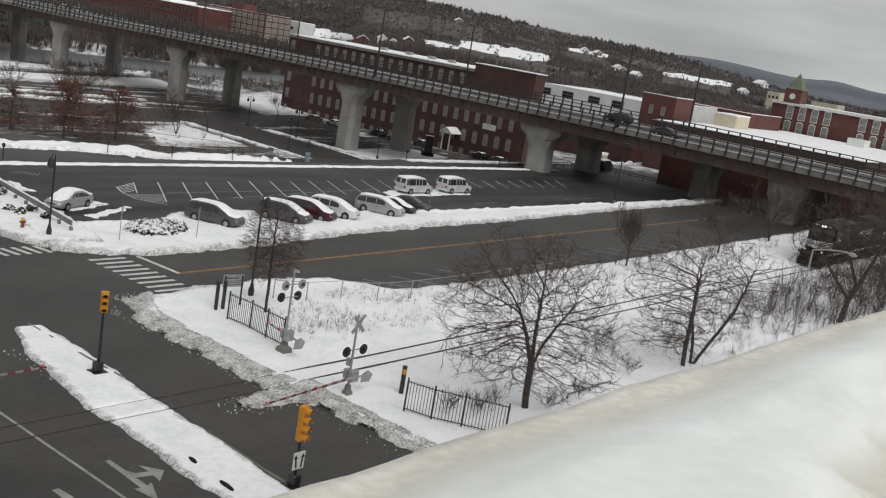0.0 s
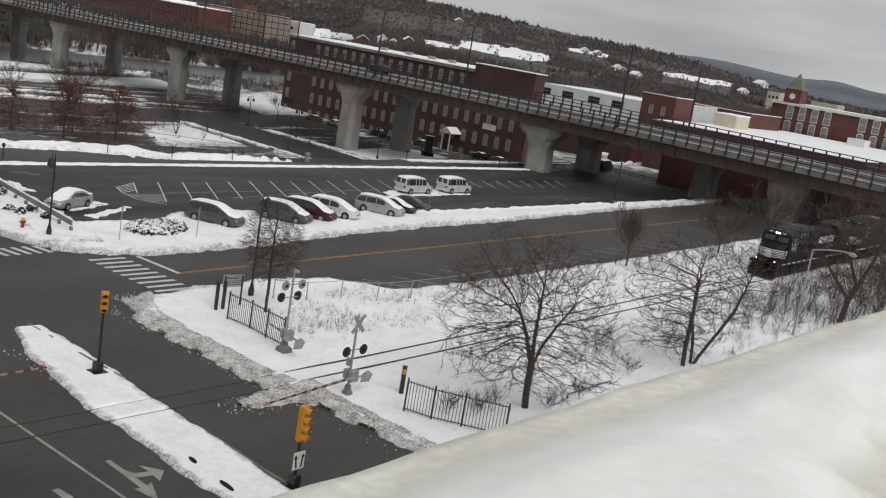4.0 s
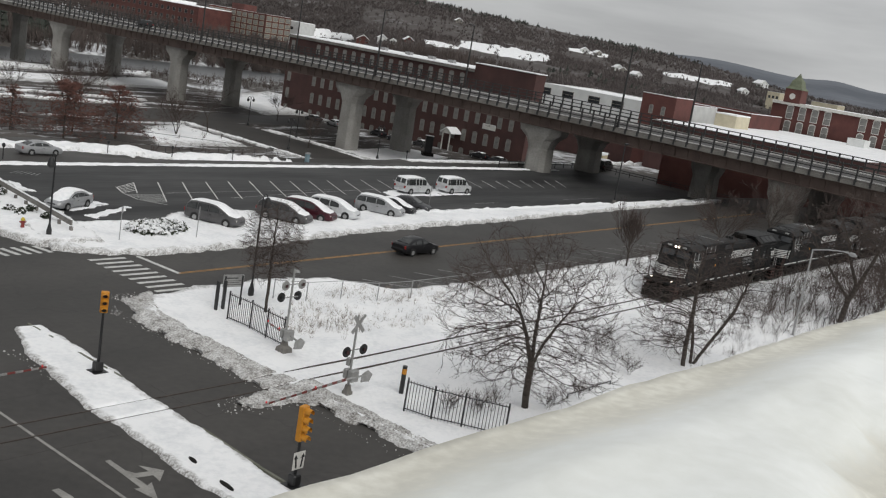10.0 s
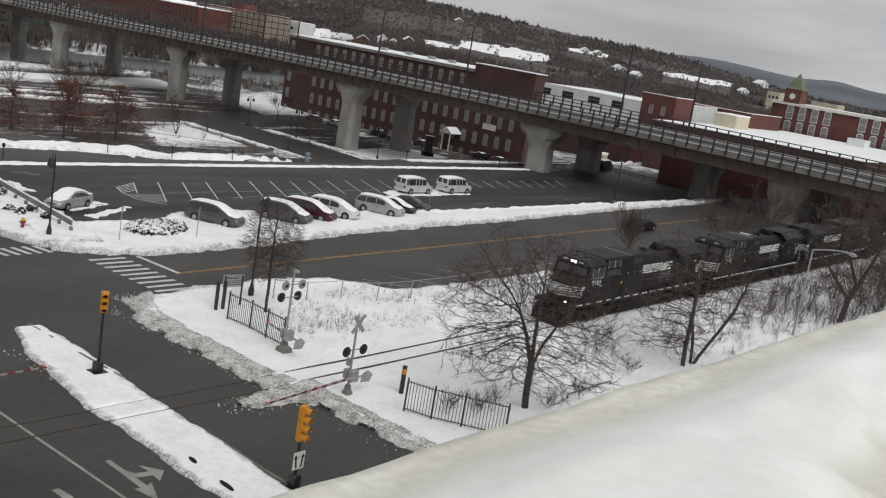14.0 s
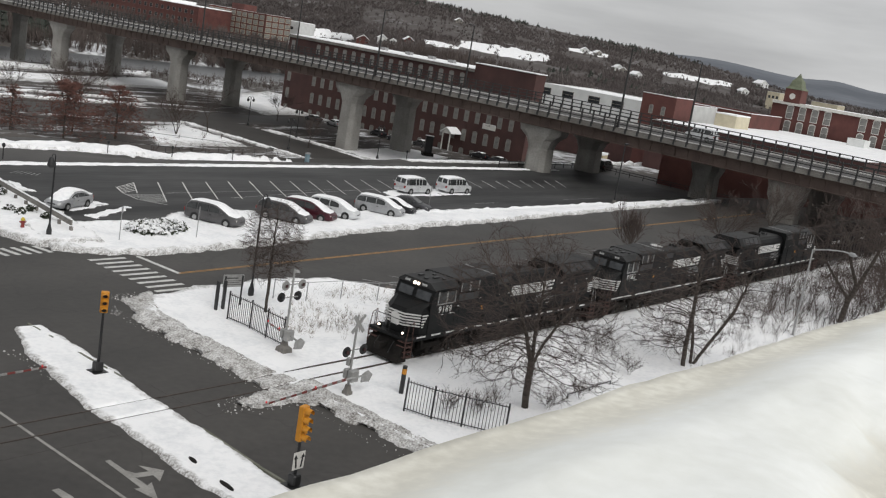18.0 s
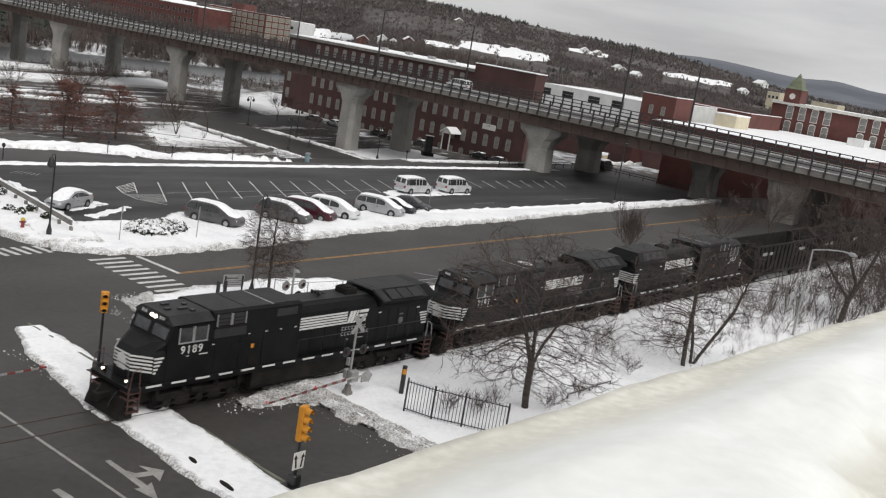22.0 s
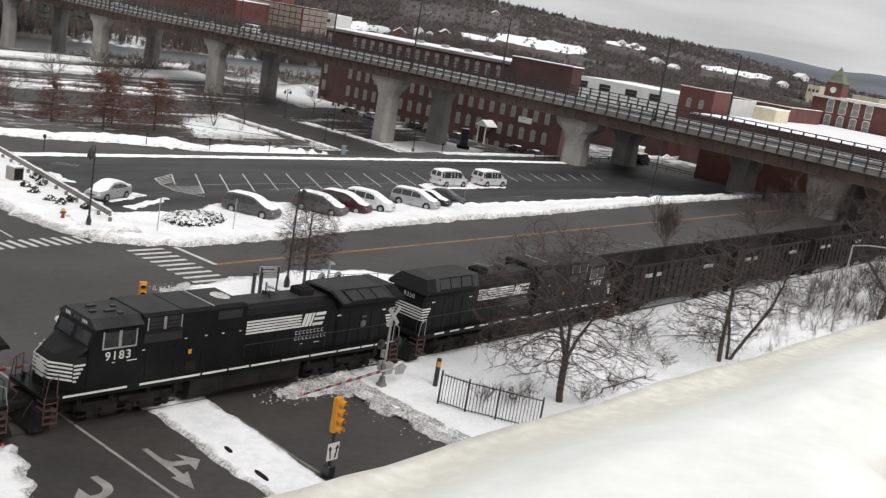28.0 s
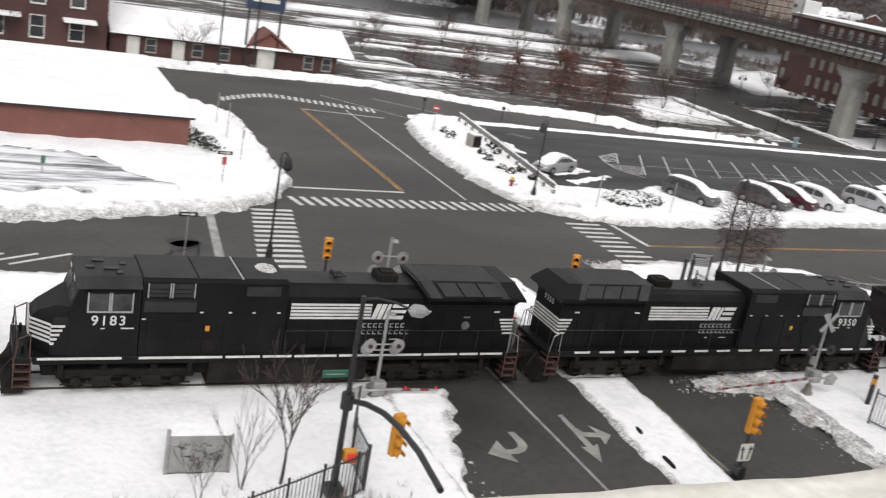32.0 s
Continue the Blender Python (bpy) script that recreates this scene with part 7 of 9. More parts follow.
def iron_fence(pts, h=1.8, name="iron_fence", label="black iron picket fence in the snow"):
    t = thing(name, label, "fence", group="iron fences")
    pick = MB().box(-0.012, 0.012, -0.012, 0.012, 0.12, h - 0.02).mesh("picket")
    post = MB().box(-0.04, 0.04, -0.04, 0.04, -0.1, h + 0.08, 0.01).mesh("post")
    for k, (a, b) in enumerate(zip(pts, pts[1:])):
        a, b = Vector((*a, 0)), Vector((*b, 0))
        n = max(2, int((b - a).length / 0.16))
        g = zg(a.x, a.y) + 0.15
        for z in (0.2, h - 0.15):
            d = Vector((-(b - a).y, (b - a).x, 0)).normalized() * 0.02
            part("fence_rail", MB().loft([[tuple(p + d + Vector((0, 0, g + z))), tuple(p - d + Vector((0, 0, g + z))), tuple(p - d + Vector((0, 0, g + z + 0.04))), tuple(p + d + Vector((0, 0, g + z + 0.04)))] for p in (a, b)]), BLACKP, t)
        for i in range(1, n):
            p = a.lerp(b, i / n)
            part("picket", pick, BLACKP, t).location = (p.x, p.y, g)
        part("post", post, BLACKP, t).location = (a.x, a.y, g)
    part("post", post, BLACKP, t).location = (*pts[-1], zg(*pts[-1]) + 0.15)
    return t


iron_fence([(39.55, 31.9), (39.95, 30.4), (40.7, 29.0), (41.7, 27.0)])
iron_fence([(40.6, 47.6), (40.7, 45.6), (40.5, 43.9), (40.4, 42.3)])
iron_fence([(7.2, 26.2), (8.4, 26.8), (9.7, 27.4), (11.1, 28.1), (12.5, 28.75), (13.05, 29.2), (13.2, 31.1), (14.15, 33.5)])


iron_fence([(7.2, 47.2), (8.6, 48.2), (9.7, 49.4), (11.3, 50.6)], 1.5, label="low iron fence beside the street corner")


def chain_link():
    t = thing("chain_link_fence", "low chain-link fence half buried in snow", "fence")
    pts = [(46.5, 50.2), (48.3, 48.9), (51.1, 48.4), (53.3, 47.0), (56.4, 46.6), (62, 46.4), (68, 46.4), (75, 46.4)]
    post = MB().tube((0, 0, 0), (0, 0, 1.35), 0.04, 0.04, 6).mesh("post")
    for a, b in zip(pts, pts[1:]):
        za, zz = zg(*a) + 0.2, zg(*b) + 0.2
        part("post", post, GALV, t).location = (*a, za)
        part("top_rail", MB().tube((*a, za + 1.3), (*b, zz + 1.3), 0.025, 0.025, 6), GALV, t)
        w, L = MB(), math.hypot(b[0] - a[0], b[1] - a[1])
        n = int(L / 0.28)
        for i in range(n):
            p, q = i / n, min(1.0, (i + 3.5) / n)
            f = lambda s, z: (a[0] + (b[0] - a[0]) * s, a[1] + (b[1] - a[1]) * s, za + (zz - za) * s + z)
            w.tube(f(p, 0.05), f(q, 1.25), 0.0035, 0.0035, 3, False)
            w.tube(f(q, 0.05), f(p, 1.25), 0.0035, 0.0035, 3, False)
        part("wire_mesh", w, GALV, t)


chain_link()

bollard = thing("marker_post", "black marker post with a yellow band", "post", pose(41.3, 33.7, 0.15))
part("shaft", MB().tube((0, 0, -0.1), (0, 0, 1.65), 0.13, 0.13, 10), BLACKP, bollard)
part("band", MB().lathe([(0.134, 1.2), (0.134, 1.5)], 10), SIGNALYEL, bollard)

board = thing("information_board", "grey information board on two black posts", "sign", pose(42.6, 49.8, 0.15, 0, 0, -12))
part("panel", MB().box(-0.72, 0.72, -0.04, 0.04, 1.35, 2.15, 0.02), SILVER, board)
part("text_lines", MB().box(-0.6, 0.6, -0.046, -0.041, 1.5, 1.53).box(-0.6, 0.4, -0.046, -0.041, 1.62, 1.65).box(-0.6, 0.55, -0.046, -0.041, 1.74, 1.77).box(-0.6, 0.3, -0.046, -0.041, 1.9, 1.97), DARKSTEEL, board)
for x in (-0.6, 0.6):
    part("post", MB().box(x - 0.05, x + 0.05, -0.1, -0.041, 0, 2.1), BLACKP, board)
gate = thing("gate_posts", "pair of black gate posts in the snow", "posts", pose(41.1, 49.4, 0.1))
for x in (0.0, 0.55):
    part("post", MB().box(x - 0.06, x + 0.06, -0.12, 0.12, 0, 2.0, 0.01), BLACKP, gate)

cab_ = thing("relay_cabinet", "pale grey relay cabinet scrawled with dark lines", "cabinet", pose(7.68, 31.25, 0.15, 0, 0, -4))
part("case", MB().box(-1.0, 1.0, -0.3, 0.5, 0.1, 1.5, 0.03), SILVER, cab_)
part("roof_snow", MB().box(-1.04, 1.04, -0.32, 0.54, 1.5, 1.58, 0.03), SNOW, cab_)
part("plinth", MB().box(-1.0, 1.0, -0.28, 0.48, 0, 0.1), UNDER, cab_)
part("corner_post", MB().box(-1.12, -1.0, -0.34, -0.2, 0, 1.72, 0.01), SILVER, cab_)
part("corner_post", MB().box(1.0, 1.08, -0.34, -0.24, 0, 1.56, 0.01), SILVER, cab_)
rn = random.Random(8)
for k in range(24):
    x, z = rn.uniform(-0.85, 0.65), rn.uniform(0.35, 1.2)
    pts = [(x + 0.05 * i + rn.uniform(-0.05, 0.05), -0.305, z + rn.uniform(-0.12, 0.12)) for i in range(rn.randint(4, 7))]
    part("scrawl", MB().path(pts, 0.009, 4), BLACKP, cab_)

# wall rail beside the parking lot, the box beneath it
wr_ = thing("guard_rail", "long weathered guard rail on posts in the snow", "guard rail")
wa, wb = Vector((43.0, 69.4, 0.1)), Vector((46.3, 95.4, 0.1))
dn = Vector((wb.y - wa.y, wa.x - wb.x, 0)).normalized() * 0.07
part("beam", MB().loft([[tuple(p + dn + Vector((0, 0, 0.62))), tuple(p - dn + Vector((0, 0, 0.62))), tuple(p - dn + Vector((0, 0, 1.02))), tuple(p + dn + Vector((0, 0, 1.02)))] for p in (wa, wb)]), DARKCONC, wr_)
part("cap_snow", MB().loft([[tuple(p + dn * 0.9 + Vector((0, 0, 1.02))), tuple(p - dn * 0.9 + Vector((0, 0, 1.02))), tuple(p - dn * 0.6 + Vector((0, 0, 1.1))), tuple(p + dn * 0.6 + Vector((0, 0, 1.1)))] for p in (wa, wb)]), SNOW, wr_)
for i in range(13):
    p = wa.lerp(wb, i / 12)
    part("post", MB().box(p.x - 0.1, p.x + 0.1, p.y - 0.1, p.y + 0.1, 0, 0.62), DARKCONC, wr_)
ub = thing("utility_box", "beige utility box beside the guard rail", "utility box", pose(42.6, 84.0, 0.3, 0, 0, 8))
part("case", MB().box(-0.5, 0.5, -0.55, 0.55, 0, 1.15, 0.04), STONE, ub)
part("snow_cap", MB().box(-0.46, 0.46, -0.5, 0.5, 1.15, 1.25, 0.04), SNOW, ub)
part("door", MB().box(-0.42, 0.42, -0.58, -0.55, 0.1, 1.05, 0.01), UNDER, ub)
HYDRANT = surf("hydrant_yellow", (0.42, 0.32, 0.03), (0.58, 0.45, 0.06), 3.0, 20.0, 0.5, 0.05)
HYDRANTRED = surf("hydrant_red", (0.16, 0.02, 0.02), (0.26, 0.04, 0.03), 3.0, 20.0, 0.5, 0.05)
hy = thing("fire_hydrant", "dark red fire hydrant with a yellow cap standing in snow", "hydrant", pose(40.0, 71.0, 0.25))
part("barrel", MB().lathe([(0.16, 0), (0.13, 0.1), (0.12, 0.56)], 12), HYDRANTRED, hy)
part("cap", MB().lathe([(0.16, 0.56), (0.16, 0.60), (0.15, 0.68), (0.05, 0.8)], 12), HYDRANT, hy)
part("nozzle", MB().lathe([(0.07, -0.24), (0.07, 0.24)], 8, (0, 0, 0.45), "x"), HYDRANTRED, hy)


def sign_post(x, y, h, plates, turn=0, label="grey signpost with a small plate", back=GALV):
    t = thing("sign_post", label, "sign", pose(x, y, zg(x, y) + 0.15, 0, 0, turn), "street signs")
    part("post", MB().tube((0, 0, 0), (0, 0, h), 0.035, 0.035, 6), GALV, t)
    for kind, z, w, hh, mat in plates:
        if kind == "octagon":
            part("plate", MB().lathe([(w, -0.055), (w, -0.04)], 8, (0, 0, z), "y"), mat, t, "red stop sign plate")
            part("word_bar", MB().box(-w * 0.6, w * 0.6, -0.066, -0.058, z - 0.08, z + 0.08), FRAMEW, t)
        else:
            p = part("plate", MB().box(-w, w, -0.05, -0.035, z - hh, z + hh, 0.005), mat, t)
            if kind == "arrow":
                part("arrow", MB().prism([(-w * 0.7, z - 0.03), (w * 0.3, z - 0.03), (w * 0.3, z - 0.09), (w * 0.75, z), (w * 0.3, z + 0.09), (w * 0.3, z + 0.03), (-w * 0.7, z + 0.03)], -0.06, -0.052, "y"), FRAMEW, p)


SIGNRED = surf("sign_red", (0.26, 0.04, 0.045), (0.36, 0.06, 0.065), 3, 20, 0.5, 0)
sign_post(40.7, 89.1, 2.6, (("octagon", 2.4, 0.36, 0, SIGNRED),), -20, "red stop sign on a thin post")
sign_post(16.1, 67.4, 2.2, (("arrow", 2.1, 0.5, 0.12, BLACKP), ("plate", 1.55, 0.15, 0.26, SIGNRED)), 0, "signpost with a black arrow plate and red sign")
sign_post(19.4, 85.5, 2.6, (("plate", 2.3, 0.12, 0.3, GALV),), 60)
sign_post(19.1, 80.1, 2.9, (("plate", 2.6, 0.14, 0.3, GALV),), 60)
sign_post(18.7, 73.4, 2.4, (("plate", 2.1, 0.14, 0.3, GALV),), 60)
sign_post(45.3, 66.5, 2.6, (("plate", 2.4, 0.18, 0.25, GALV),), 40)
sign_post(51.9, 65.8, 2.5, (("plate", 2.3, 0.12, 0.25, GALV),), 60)
sign_post(88.2, 72.4, 2.5, (("plate", 2.3, 0.22, 0.3, GALV),), 50)
sign_post(4.7, 66.1, 1.5, (("plate", 1.2, 0.14, 0.24, surf("green_plate", (0.03, 0.13, 0.07), (0.05, 0.18, 0.1), 3, 20, 0.5, 0)),), 20, "small green sign in the snow")
sign_post(11.0, 52.6, 2.6, (("arrow", 2.4, 0.5, 0.12, BLACKP),), 0, "signpost with a black arrow plate")
bb = thing("roadside_billboard", "dark blue billboard with a pale illegible line", "billboard", pose(30.4, 116.0, 0))
part("panel", MB().box(-2.2, 2.2, -0.1, 0.1, 6.6, 8.3, 0.03), surf("billboard_blue", (0.02, 0.035, 0.07), (0.03, 0.05, 0.10), 1, 10, 0.5, 0), bb)
part("name_bar", MB().box(-1.5, 1.5, -0.13, -0.101, 7.4, 7.8), FRAMEW, bb)
for x in (-1.8, 1.8):
    part("post", MB().box(x - 0.1, x + 0.1, -0.1, 0.1, 0, 6.6), BLACKP, bb)


# ---- road markings ----
def marking(p, q, w, mat, lift=0.012, name="road_marking", label="white painted road line"):
    p, q = Vector((*p, 0)), Vector((*q, 0))
    n = max(1, int((q - p).length / 6))
    s = Vector((-(q - p).y, (q - p).x, 0)).normalized() * (w / 2)
    mb = MB()
    for i in range(n + 1):
        c = p.lerp(q, i / n)
        for k in (-1, 1):
            a = c + s * k
            mb.v.append((a.x, a.y, zg(a.x, a.y) + lift))
    mb.f = [(2 * i, 2 * i + 1, 2 * i + 3, 2 * i + 2) for i in range(n)]
    return solid(name, mb, mat, label, "road marking", kind="structure")


def shape_mark(poly, mat, label, name="road_marking", lift=0.012):
    mb = MB()
    mb.v = [(x, y, zg(x, y) + lift) for x, y in poly]
    mb.f = [tuple(range(len(poly)))]
    return solid(name, mb, mat, label, "road marking", kind="structure")


for i in range(9):
    y = 54.6 + i * 0.98
    marking((40.3, y), (43.2, y), 0.38, PAINT, label="white bar of a pedestrian crossing")
for i in range(14):
    f = i / 13
    marking((14.7 + 2.2 * f, 51.0 + 11.2 * f), (17.4 + 2.2 * f, 51.1 + 11.2 * f), 0.42, PAINT, label="white bar of a pedestrian crossing")
for i in range(23):
    x, dy = 20.3 + i * 0.83, 0.055 * i
    marking((x, 65.6 + dy), (x + 0.35, 63.7 + dy), 0.38, PAINT, label="white bar of a pedestrian crossing")
for i in range(26):
    f = i / 25
    x, y = 22.2 + 15.4 * f, 97.0 + 4.0 * math.sin(min(1.0, f * 2.2) * 1.5708) - 5.0 * max(0.0, f - 0.35)
    marking((x, y - 0.9), (x + 0.3, y + 0.9), 0.34, PAINT, label="white bar of a pedestrian crossing")
marking((29.6, 68.6), (29.6, 95.2), 0.15, YELLOW, label="yellow centre line")
marking((29.85, 68.6), (29.85, 95.2), 0.10, YELLOW, label="yellow centre line")
marking((21.2, 67.9), (29.7, 68.2), 0.32, PAINT, label="white stop line")
marking((34.3, 67.2), (34.6, 97.0), 0.14, PAINT)
marking((29.6, 95.6), (37.8, 94.6), 0.25, PAINT, label="white stop line")
marking((34.0, 103.5), (41.0, 95.5), 0.14, PAINT)
marking((40.0, 104.5), (47.5, 98.5), 0.14, PAINT)
marking((44.3, 62.6), (44.5, 57.8), 0.35, PAINT, label="white stop line")
marking((44.5, 57.77), (150, 58.22), 0.11, YELLOW, label="yellow centre line")
marking((44.5, 57.97), (150, 58.42), 0.11, YELLOW, label="yellow centre line")
marking((22.75, 14.0), (22.55, 46.5), 0.15, WORN)
shape_mark([(11.5 + 0.95 * math.cos(a) * (1 + 0.08 * math.sin(3 * a)), 55.4 + 0.85 * math.sin(a)) for a in span(0, 6.283, 24)[:-1]], surf("fresh_asphalt", (0.012, 0.011, 0.011), (0.022, 0.020, 0.019), 2.0, 30.0, 0.6, 0.2), "round patch of dark new asphalt", "asphalt_patch")
marking((12.9, 52.0), (14.0, 60.8), 0.5, FADED, label="worn white stop line")
for i in range(5):
    marking((-4 + 1.6 * i, 50.9 + 0.1 * i), (-1.0 + 1.6 * i, 52.6 + 0.1 * i), 0.22, PAINT, label="white bar of a pedestrian crossing")
for i in range(16):
    x = 57.0 + i * 3.0
    marking((x + 0.1, 52.2), (x + 2.3, 49.0), 0.11, FADED, label="worn parking bay line")
for k in range(13):
    marking((58.6 + 3.15 * k, 79.2 + 0.22 * k), (63.4 + 3.06 * k, 87.5 + 0.1 * k), 0.12, PAINT, 0.045, label="white parking bay line")
for k in range(8):
    marking((112.1 + 2.95 * k, 83.3), (114.9 + 3.15 * k, 88.1), 0.11, PAINT, 0.045, label="white parking bay line")
for a, b in (((61.0, 82.7), (84.0, 83.4)), ((67.0, 80.2), (80.0, 82.2)), ((80.0, 82.2), (92.0, 83.4)), ((100.0, 75.0), (131.0, 76.2))):
    marking(a, b, 0.10, FADED, 0.045, label="worn white line across the lot")
rim = ((57.3, 85.4), (56.4, 83.0), (56.2, 80.4), (57.7, 77.9), (63.4, 87.4), (60.5, 87.4))
for a, b in list(zip(rim[:3], rim[1:4])) + [((57.3, 85.4), (60.5, 87.4)), ((60.5, 87.4), (57.9, 82.9))]:
    marking(a, b, 0.12, PAINT, 0.045, label="white hatched island line")
for k in range(5):
    f = k / 5
    marking((57.2 - 0.9 * f, 85.0 - 2.4 * f), (60.1 - 2.0 * f, 86.8 - 3.4 * f), 0.11, PAINT, 0.045, label="worn hatched island line")
for k in range(8):
    f = k / 8
    marking((56.3 + 0.5 * f, 82.2 - 3.4 * f), (60.2 - 2.0 * f, 82.0 - 3.4 * f), 0.11, PAINT, 0.045, label="worn hatched island line")
for k in range(6):
    marking((50.0 + 0.4 * k, 91.8 - 0.2 * k), (51.4 + 0.3 * k, 92.8 - 0.25 * k), 0.10, FADED, 0.045, label="worn hatched island line")
shape_mark([(54.2, 88.3), (56.6, 87.6), (57.4, 88.1), (55.4, 88.8)], FADED, "worn white arrow on the lot")


def arrow(x, y, turn, both):
    c, s = math.cos(turn), math.sin(turn)
    R = lambda pts: [(x + a * c - b * s, y + a * s + b * c) for a, b in pts]
    if both:
        shape_mark(R([(-0.62, 1.7), (-0.38, 1.7), (-0.42, -1.0), (-0.12, -0.85), (-0.8, -2.3), (-1.02, -1.0), (-0.76, -1.05)]), WORN, "white straight and turning arrow on the lane", "lane_arrow")
        shape_mark(R([(-0.5, 0.75), (-0.2, 0.14), (0.35, 0.03), (0.3, 0.7), (0.95, -0.2), (0.2, -0.95), (0.3, -0.36), (-0.35, -0.25), (-0.62, 0.1)]), WORN, "white straight and turning arrow on the lane", "lane_arrow", 0.016)
    else:
        arc = lambda r, a0, a1: [(0.05 + r * math.cos(a), 0.15 + r * math.sin(a)) for a in span(a0, a1, 8)]
        shape_mark(R([(0.6, 0.95), (0.9, 0.95)] + arc(0.93, 0.0, -1.57) + [(-0.12, -0.76), (-0.08, -1.4), (-1.05, -0.62), (-0.2, 0.35), (-0.15, -0.38)] + arc(0.55, -1.57, 0.0)), WORN, "white turning arrow on the lane", "lane_arrow")


arrow(24.4, 32.6, 0.0, True)
arrow(20.1, 32.1, 0.0, False)
spot = [(11.75 + 1.15 * math.cos(a), 54.8 + 0.95 * math.sin(a)) for a in span(0, 6.1, 18)]
shape_mark(spot, STAIN, "dark patch of wet tar on the asphalt", "asphalt_patch")


# ---- the parapet before the camera ----
def parapet_mix(name):
    """Old snow that thins out to the bare coping where the mesh carries the attribute 'bare'."""
    m = surf(name, (0.78, 0.79, 0.75), (0.92, 0.935, 0.915), 4.5, 40.0, 0.75, 0.25, depth=0.004, ramp=(0.30, 0.62), fine=0.3)
    n, l = m.node_tree.nodes, m.node_tree.links
    b = n["Principled BSDF"]
    snow, tc = [k for k in n if k.type == "VALTORGB"][0], [k for k in n if k.type == "TEX_COORD"][0]
    at, big, fine, stone = n.new("ShaderNodeAttribute"), n.new("ShaderNodeTexNoise"), n.new("ShaderNodeTexNoise"), n.new("ShaderNodeValToRGB")
    at.attribute_name = "bare"
    for node, sc in ((big, 9.0), (fine, 60.0)):
        node.inputs["Scale"].default_value, node.inputs["Detail"].default_value = sc, 6.0
        l.new(tc.outputs["Object"], node.inputs["Vector"])
    stone.color_ramp.elements[0].position, stone.color_ramp.elements[1].position = 0.32, 0.68
    stone.color_ramp.elements[0].color, stone.color_ramp.elements[1].color = (0.56, 0.535, 0.46, 1), (0.84, 0.825, 0.75, 1)
    mixn = n.new("ShaderNodeMix")
    mixn.inputs["Factor"].default_value = 0.5
    l.new(big.outputs[0], mixn.inputs["A"])
    l.new(fine.outputs[0], mixn.inputs["B"])
    l.new(mixn.outputs["Result"], stone.inputs[0])
    add, edge, mix = n.new("ShaderNodeMath"), n.new("ShaderNodeMapRange"), n.new("ShaderNodeMix")
    add.operation = "ADD"
    l.new(at.outputs["Fac"], add.inputs[0])
    l.new(mixn.outputs["Result"], add.inputs[1])
    edge.interpolation_type = "SMOOTHSTEP"
    edge.inputs["From Min"].default_value, edge.inputs["From Max"].default_value = 0.80, 1.50
    l.new(add.outputs[0], edge.inputs[0])
    mix.data_type = "RGBA"
    l.new(edge.outputs[0], mix.inputs["Factor"])
    l.new(snow.outputs[0], mix.inputs["A"])
    l.new(stone.outputs[0], mix.inputs["B"])
    l.new(mix.outputs["Result"], b.inputs["Base Color"])
    return m


def parapet():
    xs = span(-3.0, 9.0, 240)
    rows = [(0.592, 18.35), (0.592, 18.785), (0.572, 18.803), (0.47, 18.805), (0.2, 18.80), (-0.45, 18.80), (-0.45, 18.35)]
    wall = thing("parapet", "stone parapet under old snow", "parapet", kind="structure")
    part("coping", MB().loft([[(x, y + 0.010 * bumps(x, y, 4.0) + 0.005 * bumps(x, z, 14.0, 3), z + 0.004 * bumps(x, y, 5.0, 2)) for y, z in rows] for x in xs]), CAPSTONE, wall, smooth=False)
    vs, bare, ys = [], [], span(-0.2, 0.585, 60)
    for x in xs:
        for y in ys:
            inner = 0.24 + 0.08 * bumps(x, 0.0, 1.5, 3) + 0.03 * bumps(x, y, 9, 4) - 0.20 * (1 - smooth01(0.5, 1.05, x))
            inner += (0.04 + 0.10 * bumps(x, y, 12, 14)) * smooth01(0.9, 1.2, x)
            outer = 0.555 + 0.02 * bumps(x, y, 3.0, 5) + 0.008 * bumps(x, y, 11, 5)
            f = smooth01(inner - 0.04, inner + 0.10, y) * (1 - smooth01(outer - 0.15, outer, y))
            bare.append(1.0 - f)
            vs.append((x, y + 0.010 * bumps(x, y, 4.0) * smooth01(0.4, 0.58, y), 18.812 + 0.006 * bumps(x, y, 20.0, 7) * 0.5 + f * (0.038 + 0.014 * bumps(x, y, 3.0, 6) + 0.006 * bumps(x, y, 10.0, 8) + 0.003 * bumps(x, y, 25.0, 9)) - (0.02 if y > 0.58 else 0.0)))
    n = len(ys)
    me = bpy.data.meshes.new("snow_layer")
    me.from_pydata(vs, [], [(i * n + j, i * n + j + 1, i * n + n + j + 1, i * n + n + j) for i in range(len(xs) - 1) for j in range(n - 1)])
    me.shade_smooth()
    at = me.attributes.new("bare", "FLOAT", "POINT")
    at.data.foreach_set("value", bare)
    part("snow_layer", me, parapet_mix("parapet_snow"), wall)
    part("wall_face", MB().box(-60, 60, -1.2, 0.5, -1.6, 18.34), BRICKDARK, wall)


parapet()


